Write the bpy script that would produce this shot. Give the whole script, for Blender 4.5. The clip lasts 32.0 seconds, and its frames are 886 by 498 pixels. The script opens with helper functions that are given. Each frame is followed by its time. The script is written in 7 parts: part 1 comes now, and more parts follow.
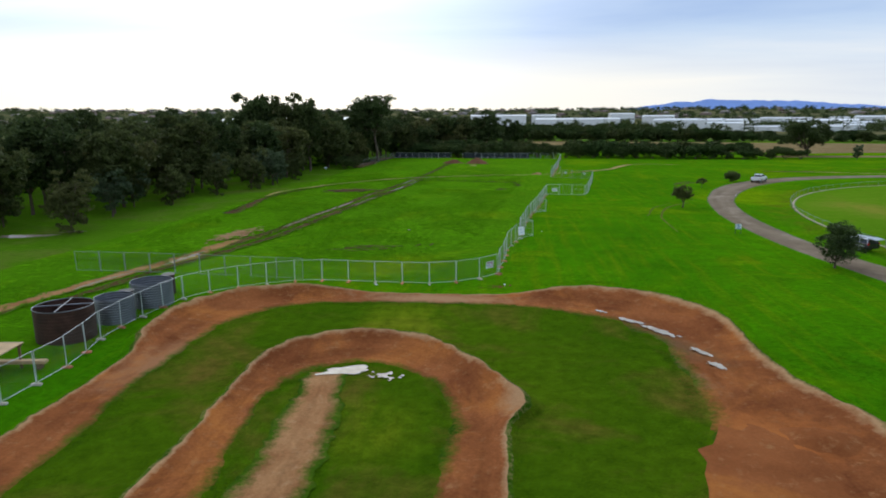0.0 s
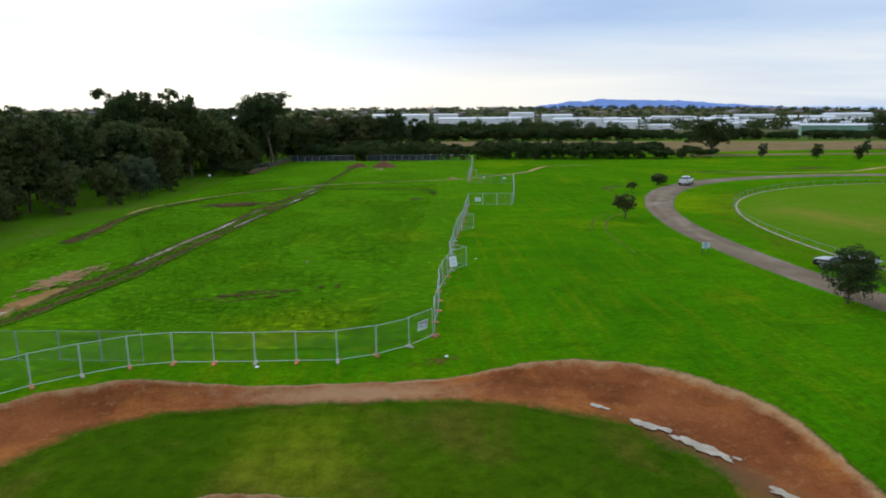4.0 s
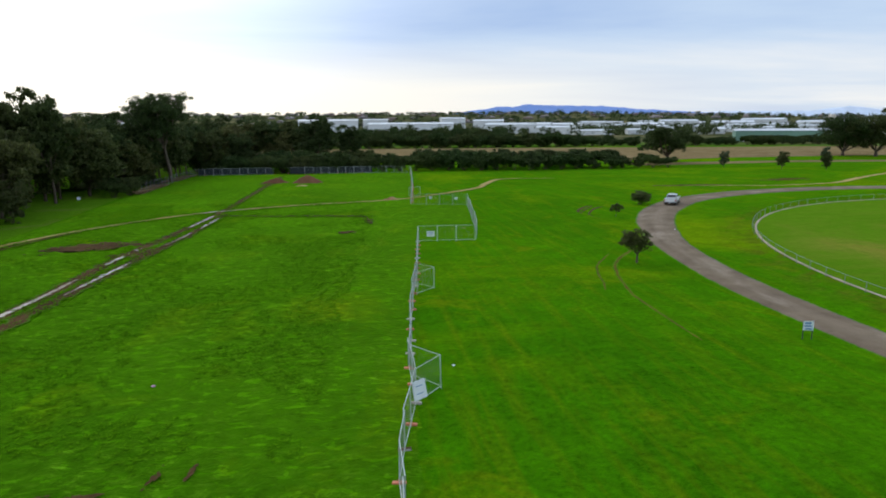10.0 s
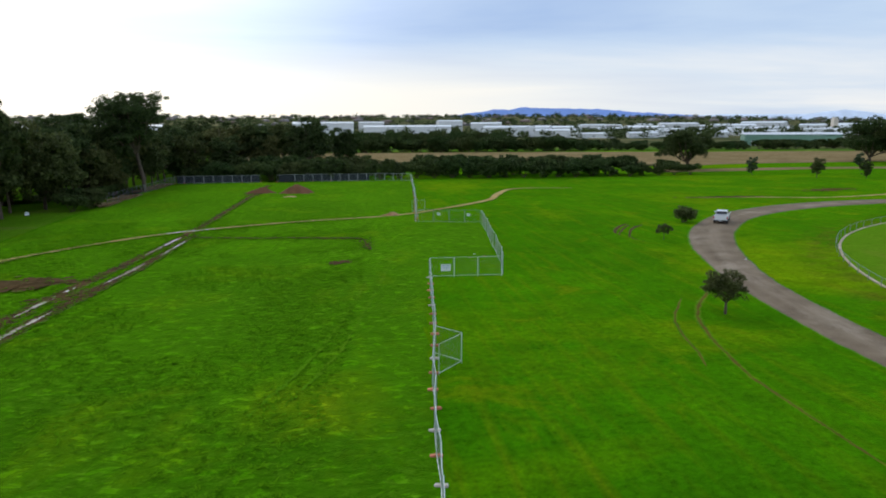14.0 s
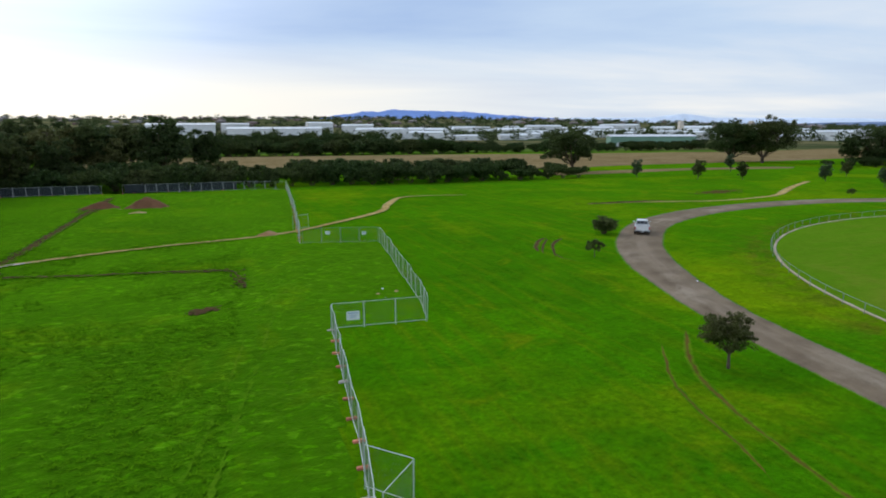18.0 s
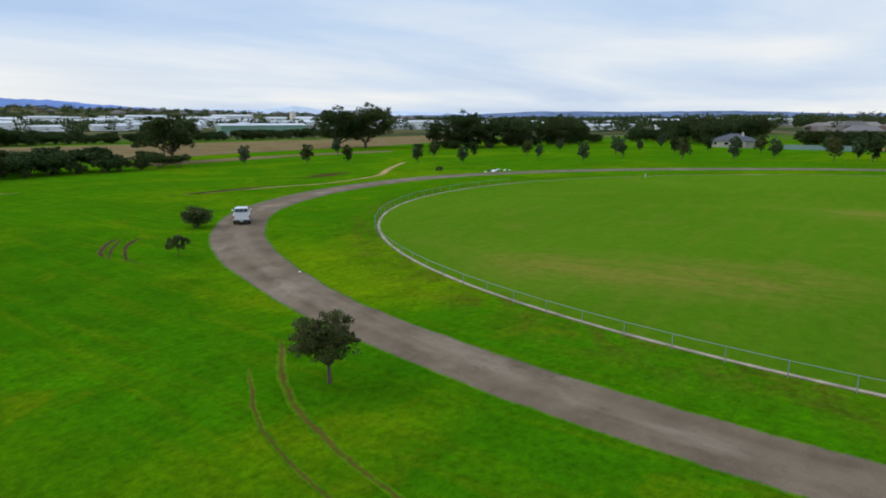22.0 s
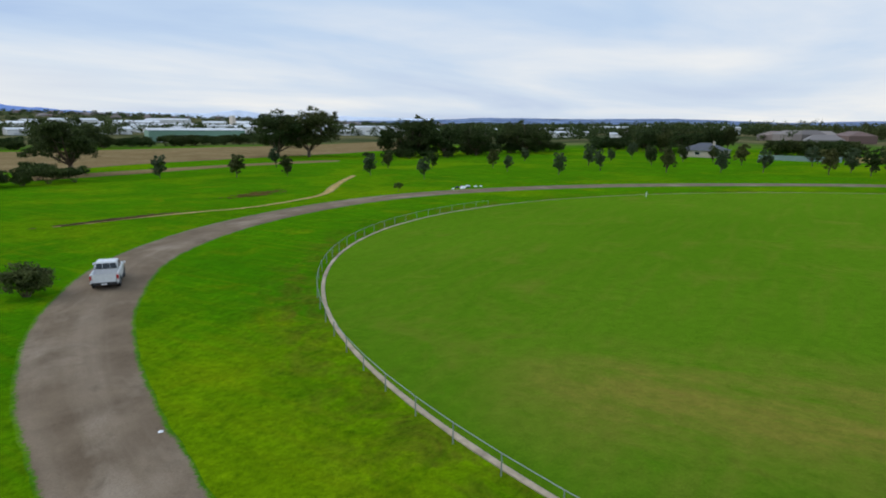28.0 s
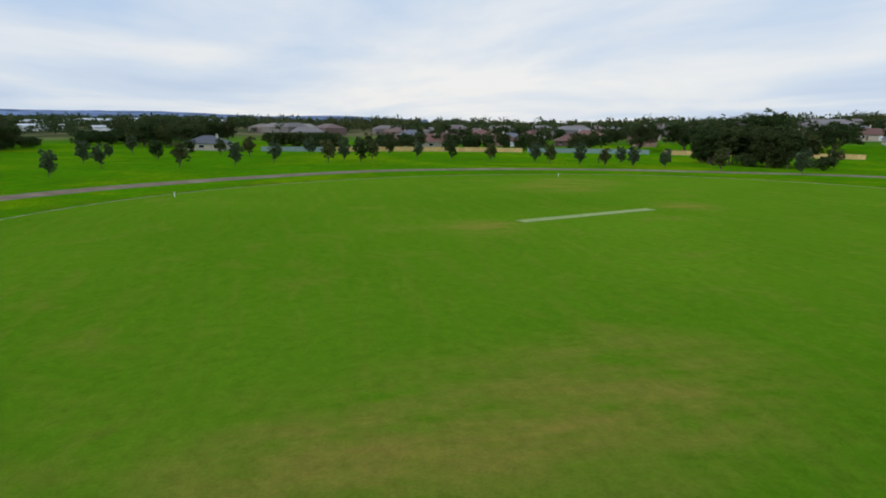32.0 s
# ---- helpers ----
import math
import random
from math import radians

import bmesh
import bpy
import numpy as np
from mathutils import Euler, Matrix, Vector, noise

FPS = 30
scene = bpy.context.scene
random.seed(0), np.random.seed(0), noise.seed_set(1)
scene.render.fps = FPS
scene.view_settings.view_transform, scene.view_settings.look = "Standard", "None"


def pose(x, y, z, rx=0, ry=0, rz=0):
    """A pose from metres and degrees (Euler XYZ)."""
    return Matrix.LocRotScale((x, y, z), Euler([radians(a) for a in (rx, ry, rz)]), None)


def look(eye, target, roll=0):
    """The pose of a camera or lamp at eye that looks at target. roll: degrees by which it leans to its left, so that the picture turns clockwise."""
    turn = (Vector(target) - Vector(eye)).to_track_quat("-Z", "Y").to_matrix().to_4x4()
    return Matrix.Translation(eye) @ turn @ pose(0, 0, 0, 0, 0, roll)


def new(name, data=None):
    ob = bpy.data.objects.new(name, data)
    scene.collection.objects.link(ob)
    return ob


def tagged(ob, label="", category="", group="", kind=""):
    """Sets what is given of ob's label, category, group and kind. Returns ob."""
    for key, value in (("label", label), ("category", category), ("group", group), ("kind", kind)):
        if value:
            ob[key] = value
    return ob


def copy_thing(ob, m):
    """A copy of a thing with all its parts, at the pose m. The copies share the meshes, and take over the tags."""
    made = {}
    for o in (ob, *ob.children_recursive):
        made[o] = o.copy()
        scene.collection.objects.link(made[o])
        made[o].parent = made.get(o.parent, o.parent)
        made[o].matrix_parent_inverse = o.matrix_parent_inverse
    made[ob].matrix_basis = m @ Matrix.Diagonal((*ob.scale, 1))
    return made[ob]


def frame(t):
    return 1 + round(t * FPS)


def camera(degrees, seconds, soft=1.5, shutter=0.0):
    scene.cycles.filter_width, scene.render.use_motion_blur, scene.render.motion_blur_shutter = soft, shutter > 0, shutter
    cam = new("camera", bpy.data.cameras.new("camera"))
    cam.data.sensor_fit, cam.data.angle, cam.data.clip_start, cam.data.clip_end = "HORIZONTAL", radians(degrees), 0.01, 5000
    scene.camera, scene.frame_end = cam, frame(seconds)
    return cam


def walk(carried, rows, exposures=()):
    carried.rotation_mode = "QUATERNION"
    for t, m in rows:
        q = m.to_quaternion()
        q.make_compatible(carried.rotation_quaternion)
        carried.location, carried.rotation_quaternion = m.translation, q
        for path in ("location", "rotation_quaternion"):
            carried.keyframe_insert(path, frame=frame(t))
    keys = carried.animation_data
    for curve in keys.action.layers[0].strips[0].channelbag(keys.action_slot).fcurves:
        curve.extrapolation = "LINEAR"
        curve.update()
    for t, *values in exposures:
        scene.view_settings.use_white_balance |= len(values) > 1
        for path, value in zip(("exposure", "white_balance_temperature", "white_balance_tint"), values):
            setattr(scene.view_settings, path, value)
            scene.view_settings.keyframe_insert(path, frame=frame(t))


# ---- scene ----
cam = camera(70.1, 32.0, soft=1.9)
PATH = [
    (0, (1.882, -2.073, 13.825), (1.657, -0.127, 13.423), -0.3),
    (1, (1.218, 1.852, 13.941), (1.068, 3.805, 13.538), -0.3),
    (2, (0.741, 5.884, 14.005), (0.679, 7.841, 13.599), -0.5),
    (3, (0.094, 10.204, 14.024), (0.104, 12.163, 13.617), -0.6),
    (3.5, (-0.163, 12.462, 13.961), (-0.122, 14.42, 13.554), -0.5),
    (5.5, (-0.87, 21.998, 13.647), (-0.704, 23.951, 13.248), -0.4),
    (6, (-0.929, 24.215, 13.54), (-0.738, 26.166, 13.143), -0.3),
    (7, (-1.002, 28.619, 13.478), (-0.767, 30.565, 13.082), -0.4),
    (8, (-0.857, 33.045, 13.508), (-0.591, 34.987, 13.113), -0.5),
    (9, (-0.728, 37.312, 13.79), (-0.449, 39.253, 13.397), -0.5),
    (10, (-0.505, 41.542, 14.121), (-0.217, 43.482, 13.729), -0.5),
    (11, (-0.288, 45.637, 14.407), (0.005, 47.576, 14.013), -0.4),
    (12, (-0.151, 50.052, 14.426), (0.151, 51.991, 14.037), -0.5),
    (13, (-0.209, 54.188, 14.409), (0.094, 56.127, 14.023), -0.4),
    (13.5, (-0.215, 56.227, 14.339), (0.087, 58.167, 13.955), -0.4),
    (15.5, (-0.231, 64.084, 14.224), (0.083, 66.021, 13.839), -0.4),
    (16, (-0.229, 66.204, 14.234), (0.095, 68.141, 13.853), -0.5),
    (17, (-0.326, 70.115, 14.207), (0.077, 72.038, 13.833), -0.39),
    (17.5, (-0.323, 71.783, 14.186), (0.201, 73.676, 13.808), -0.27),
    (18, (-0.035, 73.385, 14.154), (0.652, 75.225, 13.774), -0.26),
    (19, (1.135, 75.971, 13.699), (2.155, 77.648, 13.314), -0.36),
    (20, (3.212, 77.824, 13.203), (4.524, 79.281, 12.811), -0.31),
    (21, (5.757, 78.957, 12.674), (7.294, 80.175, 12.279), -0.18),
    (22, (9.212, 80.272, 12.05), (10.791, 81.429, 11.643), -0.04),
    (23, (12.531, 82.327, 11.963), (14.129, 83.46, 11.557), 0.12),
    (24, (15.944, 85.139, 12.079), (17.554, 86.251, 11.667), 0.36),
    (24.5, (17.605, 86.397, 12.0), (19.221, 87.501, 11.588), 0.34),
    (26.5, (24.382, 92.755, 11.852), (26.011, 93.844, 11.449), 0.38),
    (27, (25.693, 94.318, 11.91), (27.325, 95.401, 11.506), 0.36),
    (28, (27.953, 96.846, 12.081), (29.628, 97.868, 11.692), 0.41),
    (28.5, (28.855, 98.115, 12.054), (30.598, 99.02, 11.675), 0.41),
    (29, (29.922, 99.281, 11.95), (31.748, 100.005, 11.575), 0.39),
    (30, (32.143, 101.369, 11.571), (34.077, 101.713, 11.193), 0.58),
    (31, (33.884, 102.679, 11.767), (35.845, 102.628, 11.378), 0.6),
    (31.5, (34.667, 103.187, 11.841), (36.614, 102.959, 11.445), 0.59),
    (32, (35.365, 103.648, 11.842), (37.281, 103.23, 11.447), 0.77),
]
walk(cam, [(t, look(eye, target, roll)) for t, eye, target, roll in PATH], exposures=((0.0, -0.05), (8.0, -0.06), (19.0, -0.08), (28.0, -0.12), (32.0, -0.17)))

# ---- light, sky and exposure ----
SUN_ELEV, SUN_AZ = 34.0, 22.0     # degrees; azimuth from the y axis towards -x
world = bpy.data.worlds.new("world")
scene.world = world
world.use_nodes = True
wn, wl = world.node_tree.nodes, world.node_tree.links
wn.clear()


def wnode(kind, **vals):
    n = wn.new(kind)
    for k, v in vals.items():
        n.inputs[k].default_value = v
    return n


sky = wn.new("ShaderNodeTexSky")
sky.sky_type, sky.sun_disc = "NISHITA", False
sky.sun_elevation, sky.sun_rotation = radians(SUN_ELEV), radians(-SUN_AZ)
sky.air_density, sky.dust_density = 1.0, 2.0
wcoord = wn.new("ShaderNodeTexCoord")
wsep = wn.new("ShaderNodeSeparateXYZ")
wl.new(wcoord.outputs["Generated"], wsep.inputs[0])
# a flat cloud deck: the direction divided by its height
wz = wn.new("ShaderNodeMath"); wz.operation = "MAXIMUM"; wz.inputs[1].default_value = 0.0
wl.new(wsep.outputs[2], wz.inputs[0])
wz2 = wn.new("ShaderNodeMath"); wz2.operation = "ADD"; wz2.inputs[1].default_value = 0.07
wl.new(wz.outputs[0], wz2.inputs[0])
wdiv = wn.new("ShaderNodeVectorMath"); wdiv.operation = "DIVIDE"
wcomb = wn.new("ShaderNodeCombineXYZ")
for i in range(3):
    wl.new(wz2.outputs[0], wcomb.inputs[i])
wl.new(wcoord.outputs["Generated"], wdiv.inputs[0])
wl.new(wcomb.outputs[0], wdiv.inputs[1])
wmap = wn.new("ShaderNodeMapping")
wmap.inputs["Scale"].default_value = (0.20, 0.34, 0.0)
wmap.inputs["Rotation"].default_value = (0, 0, radians(35))
wmap.inputs["Location"].default_value = (1.7, 0.35, 0.0)
wl.new(wdiv.outputs[0], wmap.inputs[0])
wnoise = wnode("ShaderNodeTexNoise", Scale=1.0, Detail=7.0, Roughness=0.52, Distortion=0.35)
wl.new(wmap.outputs[0], wnoise.inputs["Vector"])
wramp = wn.new("ShaderNodeValToRGB")
wramp.color_ramp.elements[0].position, wramp.color_ramp.elements[0].color = 0.30, (0.45, 0.63, 0.97, 1)
wramp.color_ramp.elements[1].position, wramp.color_ramp.elements[1].color = 0.72, (1.06, 1.08, 1.10, 1)
e = wramp.color_ramp.elements.new(0.5); e.color = (0.65, 0.82, 1.06, 1)
# the deck is thinnest and whitest over the suburb
wthin = wn.new("ShaderNodeVectorMath"); wthin.operation = "DOT_PRODUCT"
wthin.inputs[1].default_value = (0.95, -0.24, 0.20)
wl.new(wcoord.outputs["Generated"], wthin.inputs[0])
wtr = wn.new("ShaderNodeMapRange")
wtr.inputs["From Min"].default_value, wtr.inputs["From Max"].default_value, wtr.inputs["To Max"].default_value = 0.88, 1.0, 0.17
wl.new(wthin.outputs["Value"], wtr.inputs["Value"])
wadd = wn.new("ShaderNodeMath"); wadd.operation = "ADD"
wl.new(wnoise.outputs["Fac"], wadd.inputs[0])
wl.new(wtr.outputs[0], wadd.inputs[1])
wl.new(wadd.outputs[0], wramp.inputs[0])
# the sun behind the cloud makes a wide bright veil round itself
wsd = wn.new("ShaderNodeVectorMath"); wsd.operation = "DOT_PRODUCT"
wsd.inputs[1].default_value = (-math.sin(radians(SUN_AZ)) * math.cos(radians(SUN_ELEV)), math.cos(radians(SUN_AZ)) * math.cos(radians(SUN_ELEV)), math.sin(radians(SUN_ELEV)))
wl.new(wcoord.outputs["Generated"], wsd.inputs[0])
wsr = wn.new("ShaderNodeMapRange")
wsr.inputs["From Min"].default_value, wsr.inputs["From Max"].default_value = 0.72, 1.0
wsr.inputs["To Max"].default_value = 1.0
wl.new(wsd.outputs["Value"], wsr.inputs["Value"])
wsp = wn.new("ShaderNodeMath"); wsp.operation = "POWER"; wsp.inputs[1].default_value = 2.6
wl.new(wsr.outputs[0], wsp.inputs[0])
wsm = wn.new("ShaderNodeMath"); wsm.operation = "MULTIPLY"; wsm.inputs[1].default_value = 1.8
wl.new(wsp.outputs[0], wsm.inputs[0])
# the bright clear strip under the cloud deck
whor = wn.new("ShaderNodeValToRGB")
hr = whor.color_ramp
hr.elements[0].position, hr.elements[0].color = 0.0, (0.9, 0.9, 0.9, 1)
hr.elements[1].position, hr.elements[1].color = 0.125, (0.0, 0.0, 0.0, 1)
e = hr.elements.new(0.055); e.color = (0.75, 0.75, 0.75, 1)
wl.new(wz.outputs[0], whor.inputs[0])
# the strip is brightest below the veiled sun
wdot = wn.new("ShaderNodeVectorMath"); wdot.operation = "DOT_PRODUCT"
wdot.inputs[1].default_value = (-math.sin(radians(SUN_AZ)), math.cos(radians(SUN_AZ)), 0.0)
wl.new(wcoord.outputs["Generated"], wdot.inputs[0])
wdr = wn.new("ShaderNodeMapRange")
wdr.inputs["From Min"].default_value, wdr.inputs["From Max"].default_value = 0.5, 1.0
wdr.inputs["To Min"].default_value, wdr.inputs["To Max"].default_value = 0.30, 1.25
wl.new(wdot.outputs["Value"], wdr.inputs["Value"])
wmulh = wn.new("ShaderNodeMath"); wmulh.operation = "MULTIPLY"; wmulh.use_clamp = True
wl.new(whor.outputs[0], wmulh.inputs[0])
wl.new(wdr.outputs[0], wmulh.inputs[1])
wmixh = wn.new("ShaderNodeMixRGB")
wmixh.inputs[2].default_value = (1.25, 1.2, 1.08, 1)
wl.new(wmulh.outputs[0], wmixh.inputs[0])
wl.new(wramp.outputs[0], wmixh.inputs[1])
wbg1 = wn.new("ShaderNodeBackground"); wbg1.inputs["Strength"].default_value = 0.06
wl.new(sky.outputs[0], wbg1.inputs[0])
wbg2 = wn.new("ShaderNodeBackground"); wbg2.inputs["Strength"].default_value = 0.95
wveil = wn.new("ShaderNodeMixRGB"); wveil.blend_type = "ADD"; wveil.inputs[0].default_value = 1.0
wl.new(wmixh.outputs[0], wveil.inputs[1])
wl.new(wsm.outputs[0], wveil.inputs[2])
wl.new(wveil.outputs[0], wbg2.inputs[0])
wmix = wn.new("ShaderNodeMixShader"); wmix.inputs[0].default_value = 0.9
wl.new(wbg1.outputs[0], wmix.inputs[1])
wl.new(wbg2.outputs[0], wmix.inputs[2])
wout = wn.new("ShaderNodeOutputWorld")
wl.new(wmix.outputs[0], wout.inputs[0])

sun = new("sun", bpy.data.lights.new("sun", "SUN"))
sun.data.energy, sun.data.angle, sun.data.color = 0.55, radians(20), (1.0, 0.96, 0.88)
sx = -math.sin(radians(SUN_AZ)) * math.cos(radians(SUN_ELEV))
sy = math.cos(radians(SUN_AZ)) * math.cos(radians(SUN_ELEV))
sun.matrix_world = look((sx * 50, sy * 50, math.sin(radians(SUN_ELEV)) * 50), (0, 0, 0))

# ---- materials ----


class Mat:
    """A small builder for node materials with object-space metres (world = object for fixed meshes)."""

    def __init__(self, name, rough=0.8, metal=0.0, spec=0.3):
        self.m = bpy.data.materials.new(name)
        self.m.use_nodes = True
        self.n, self.l = self.m.node_tree.nodes, self.m.node_tree.links
        self.b = self.n["Principled BSDF"]
        self.b.inputs["Roughness"].default_value = rough
        self.b.inputs["Metallic"].default_value = metal
        self.b.inputs["Specular IOR Level"].default_value = spec
        self.co = self.n.new("ShaderNodeTexCoord").outputs["Object"]

    def noise(self, scale, detail=4, rough=0.55, stretch=None, turn=0, dist=0.0):
        src = self.co
        if stretch:
            mp = self.n.new("ShaderNodeMapping")
            mp.inputs["Scale"].default_value = stretch
            mp.inputs["Rotation"].default_value = (0, 0, radians(turn))
            self.l.new(src, mp.inputs[0])
            src = mp.outputs[0]
        t = self.n.new("ShaderNodeTexNoise")
        t.inputs["Scale"].default_value, t.inputs["Detail"].default_value = scale, detail
        t.inputs["Roughness"].default_value, t.inputs["Distortion"].default_value = rough, dist
        self.l.new(src, t.inputs["Vector"])
        return t.outputs["Fac"]

    def ramp(self, fac, *stops):
        r = self.n.new("ShaderNodeValToRGB")
        el = r.color_ramp.elements
        while len(el) < len(stops):
            el.new(0.5)
        for x, (p, c) in zip(el, stops):
            x.position, x.color = p, (*c, 1)
        self.l.new(fac, r.inputs[0])
        return r.outputs[0]

    def grey(self, fac, lo, hi):
        return self.ramp(fac, (lo, (0, 0, 0)), (hi, (1, 1, 1)))

    def mix(self, fac, a, b, mode="MIX"):
        x = self.n.new("ShaderNodeMixRGB")
        x.blend_type = mode
        for i, v in ((0, fac), (1, a), (2, b)):
            if isinstance(v, (int, float)):
                x.inputs[i].default_value = v
            elif isinstance(v, tuple):
                x.inputs[i].default_value = (*v, 1)
            else:
                self.l.new(v, x.inputs[i])
        return x.outputs[0]

    def math(self, op, a, b=0.0):
        x = self.n.new("ShaderNodeMath")
        x.operation = op
        for i, v in ((0, a), (1, b)):
            if isinstance(v, (int, float)):
                x.inputs[i].default_value = v
            else:
                self.l.new(v, x.inputs[i])
        return x.outputs[0]

    def random(self):
        return self.n.new("ShaderNodeObjectInfo").outputs["Random"]

    def island(self):
        return self.n.new("ShaderNodeNewGeometry").outputs["Random Per Island"]

    def colour(self, c):
        if isinstance(c, tuple):
            self.b.inputs["Base Color"].default_value = (*c, 1)
        else:
            self.l.new(c, self.b.inputs["Base Color"])
        return self

    def sheen(self, w, tint, rough=0.5):
        self.b.inputs["Sheen Weight"].default_value = w
        self.b.inputs["Sheen Roughness"].default_value = rough
        self.b.inputs["Sheen Tint"].default_value = (*tint, 1)
        return self

    def roughness(self, fac, lo, hi):
        r = self.n.new("ShaderNodeMapRange")
        r.inputs["To Min"].default_value, r.inputs["To Max"].default_value = lo, hi
        self.l.new(fac, r.inputs["Value"])
        self.l.new(r.outputs[0], self.b.inputs["Roughness"])
        return self

    def bump(self, fac, dist, strength=1.0):
        x = self.n.new("ShaderNodeBump")
        x.inputs["Distance"].default_value, x.inputs["Strength"].default_value = dist, strength
        self.l.new(fac, x.inputs["Height"])
        self.l.new(x.outputs[0], self.b.inputs["Normal"])
        return self


def grass_mat(name, deep, mid, dry, big=0.05, streak=None, dryness=0.5, tuft=1.0, worn=(), waves=0.0, gloss=0.24, bare=(0.23, 0.165, 0.04)):
    m = Mat(name, 0.9, spec=0.0)
    m.sheen(gloss, (0.42, 0.80, 0.04))
    base = m.mix(m.grey(m.noise(big, 5, 0.6), 0.35, 0.65), deep, mid)
    patch = m.grey(m.noise(0.11, 6, 0.65, dist=0.6), dryness, dryness + 0.22)
    base = m.mix(patch, base, dry)
    if streak:
        s = m.grey(m.noise(0.55, 4, 0.6, stretch=streak[0], turn=streak[1]), 0.48, 0.72)
        base = m.mix(s, base, m.mix(0.35, base, dry))
    for (x, y, rad) in worn:
        vm = m.n.new("ShaderNodeVectorMath")
        vm.operation = "DISTANCE"
        vm.inputs[1].default_value = (x, y, 0)
        m.l.new(m.co, vm.inputs[0])
        mr = m.n.new("ShaderNodeMapRange")
        mr.inputs["From Min"].default_value, mr.inputs["From Max"].default_value = rad, rad * 0.25
        m.l.new(vm.outputs["Value"], mr.inputs["Value"])
        w = m.mix(1.0, mr.outputs[0], m.grey(m.noise(0.22, 6, 0.7, stretch=(1.0, 0.35, 1), turn=-25), 0.36, 0.66), "MULTIPLY")
        base = m.mix(w, base, bare)
    clump = m.noise(1.1, 6, 0.7)
    fine = m.noise(9.0, 5, 0.7)
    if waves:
        # lodged long grass waves: pale lit tips and dark hollow shade put into colour
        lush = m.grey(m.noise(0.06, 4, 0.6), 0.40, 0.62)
        lit_tips = m.grey(m.noise(1.7, 6, 0.7, stretch=(0.75, 1.3, 1), turn=8, dist=0.6), 0.50, 0.66)
        base = m.mix(m.mix(1.0, m.mix(0.75, (1.0, 1.0, 1.0), lush, "MULTIPLY"), lit_tips, "MULTIPLY"), base, (0.15, 0.38, 0.012))
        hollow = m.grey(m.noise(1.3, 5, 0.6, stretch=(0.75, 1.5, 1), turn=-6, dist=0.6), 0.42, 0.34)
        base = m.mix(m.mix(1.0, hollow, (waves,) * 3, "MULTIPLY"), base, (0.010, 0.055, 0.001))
    base = m.mix(0.75 * min(tuft, 1.2), base, m.ramp(clump, (0.3, (0.45, 0.5, 0.42)), (0.7, (1.25, 1.2, 1.15))), "MULTIPLY")
    base = m.mix(0.45, base, m.ramp(fine, (0.3, (0.5, 0.52, 0.45)), (0.72, (1.35, 1.3, 1.25))), "MULTIPLY")
    m.colour(base)
    if waves:
        m.bump(m.mix(0.55, m.mix(0.4, clump, fine), m.noise(1.7, 6, 0.7, stretch=(0.75, 1.3, 1), turn=8, dist=0.6)), 0.5 * waves)
    else:
        m.bump(m.mix(0.4, clump, fine), 0.12 * tuft)
    return m.m


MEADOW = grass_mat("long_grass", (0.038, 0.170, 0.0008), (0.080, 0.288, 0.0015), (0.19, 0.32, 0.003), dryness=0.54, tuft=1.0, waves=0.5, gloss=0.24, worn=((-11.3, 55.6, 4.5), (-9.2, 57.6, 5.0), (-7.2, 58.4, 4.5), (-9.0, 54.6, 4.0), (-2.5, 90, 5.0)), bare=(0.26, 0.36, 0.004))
MOWN = grass_mat("mown_grass", (0.040, 0.200, 0.001), (0.070, 0.270, 0.002), (0.21, 0.27, 0.006), streak=((2.2, 0.10, 1), 12), dryness=0.55, tuft=0.7)
WORN = ((56.0, 103.0, 9.0), (58.5, 95.0, 9.5), (61.0, 87.0, 9.0), (104.5, 84.5, 7.5), (106, 82, 5), (119.2, 48.5, 7), (147, 58, 13), (158, 48, 12))
OVAL = grass_mat("oval_turf", (0.046, 0.134, 0.004), (0.079, 0.178, 0.008), (0.150, 0.152, 0.024), big=0.022, streak=((0.16, 1.1, 1), -64), dryness=0.56, tuft=0.75, worn=WORN)
INFIELD = grass_mat("infield_grass", (0.030, 0.084, 0.002), (0.064, 0.120, 0.004), (0.135, 0.082, 0.022), dryness=0.49, tuft=1.3, gloss=0.12, worn=((-5.3, 41.0, 4.5), (-5.6, 38.0, 4.0), (-4.8, 24, 4.0)), bare=(0.16, 0.20, 0.01))
WOODLAND = grass_mat("woodland_floor", (0.03, 0.10, 0.004), (0.055, 0.155, 0.005), (0.10, 0.09, 0.03), dryness=0.5, tuft=1.0)
DRY = grass_mat("dry_grass", (0.22, 0.16, 0.08), (0.30, 0.22, 0.12), (0.34, 0.27, 0.15), dryness=0.5, gloss=0.0)


FLAT = grass_mat("flattened_grass", (0.05, 0.155, 0.003), (0.075, 0.215, 0.006), (0.12, 0.21, 0.01), dryness=0.5, tuft=0.9)


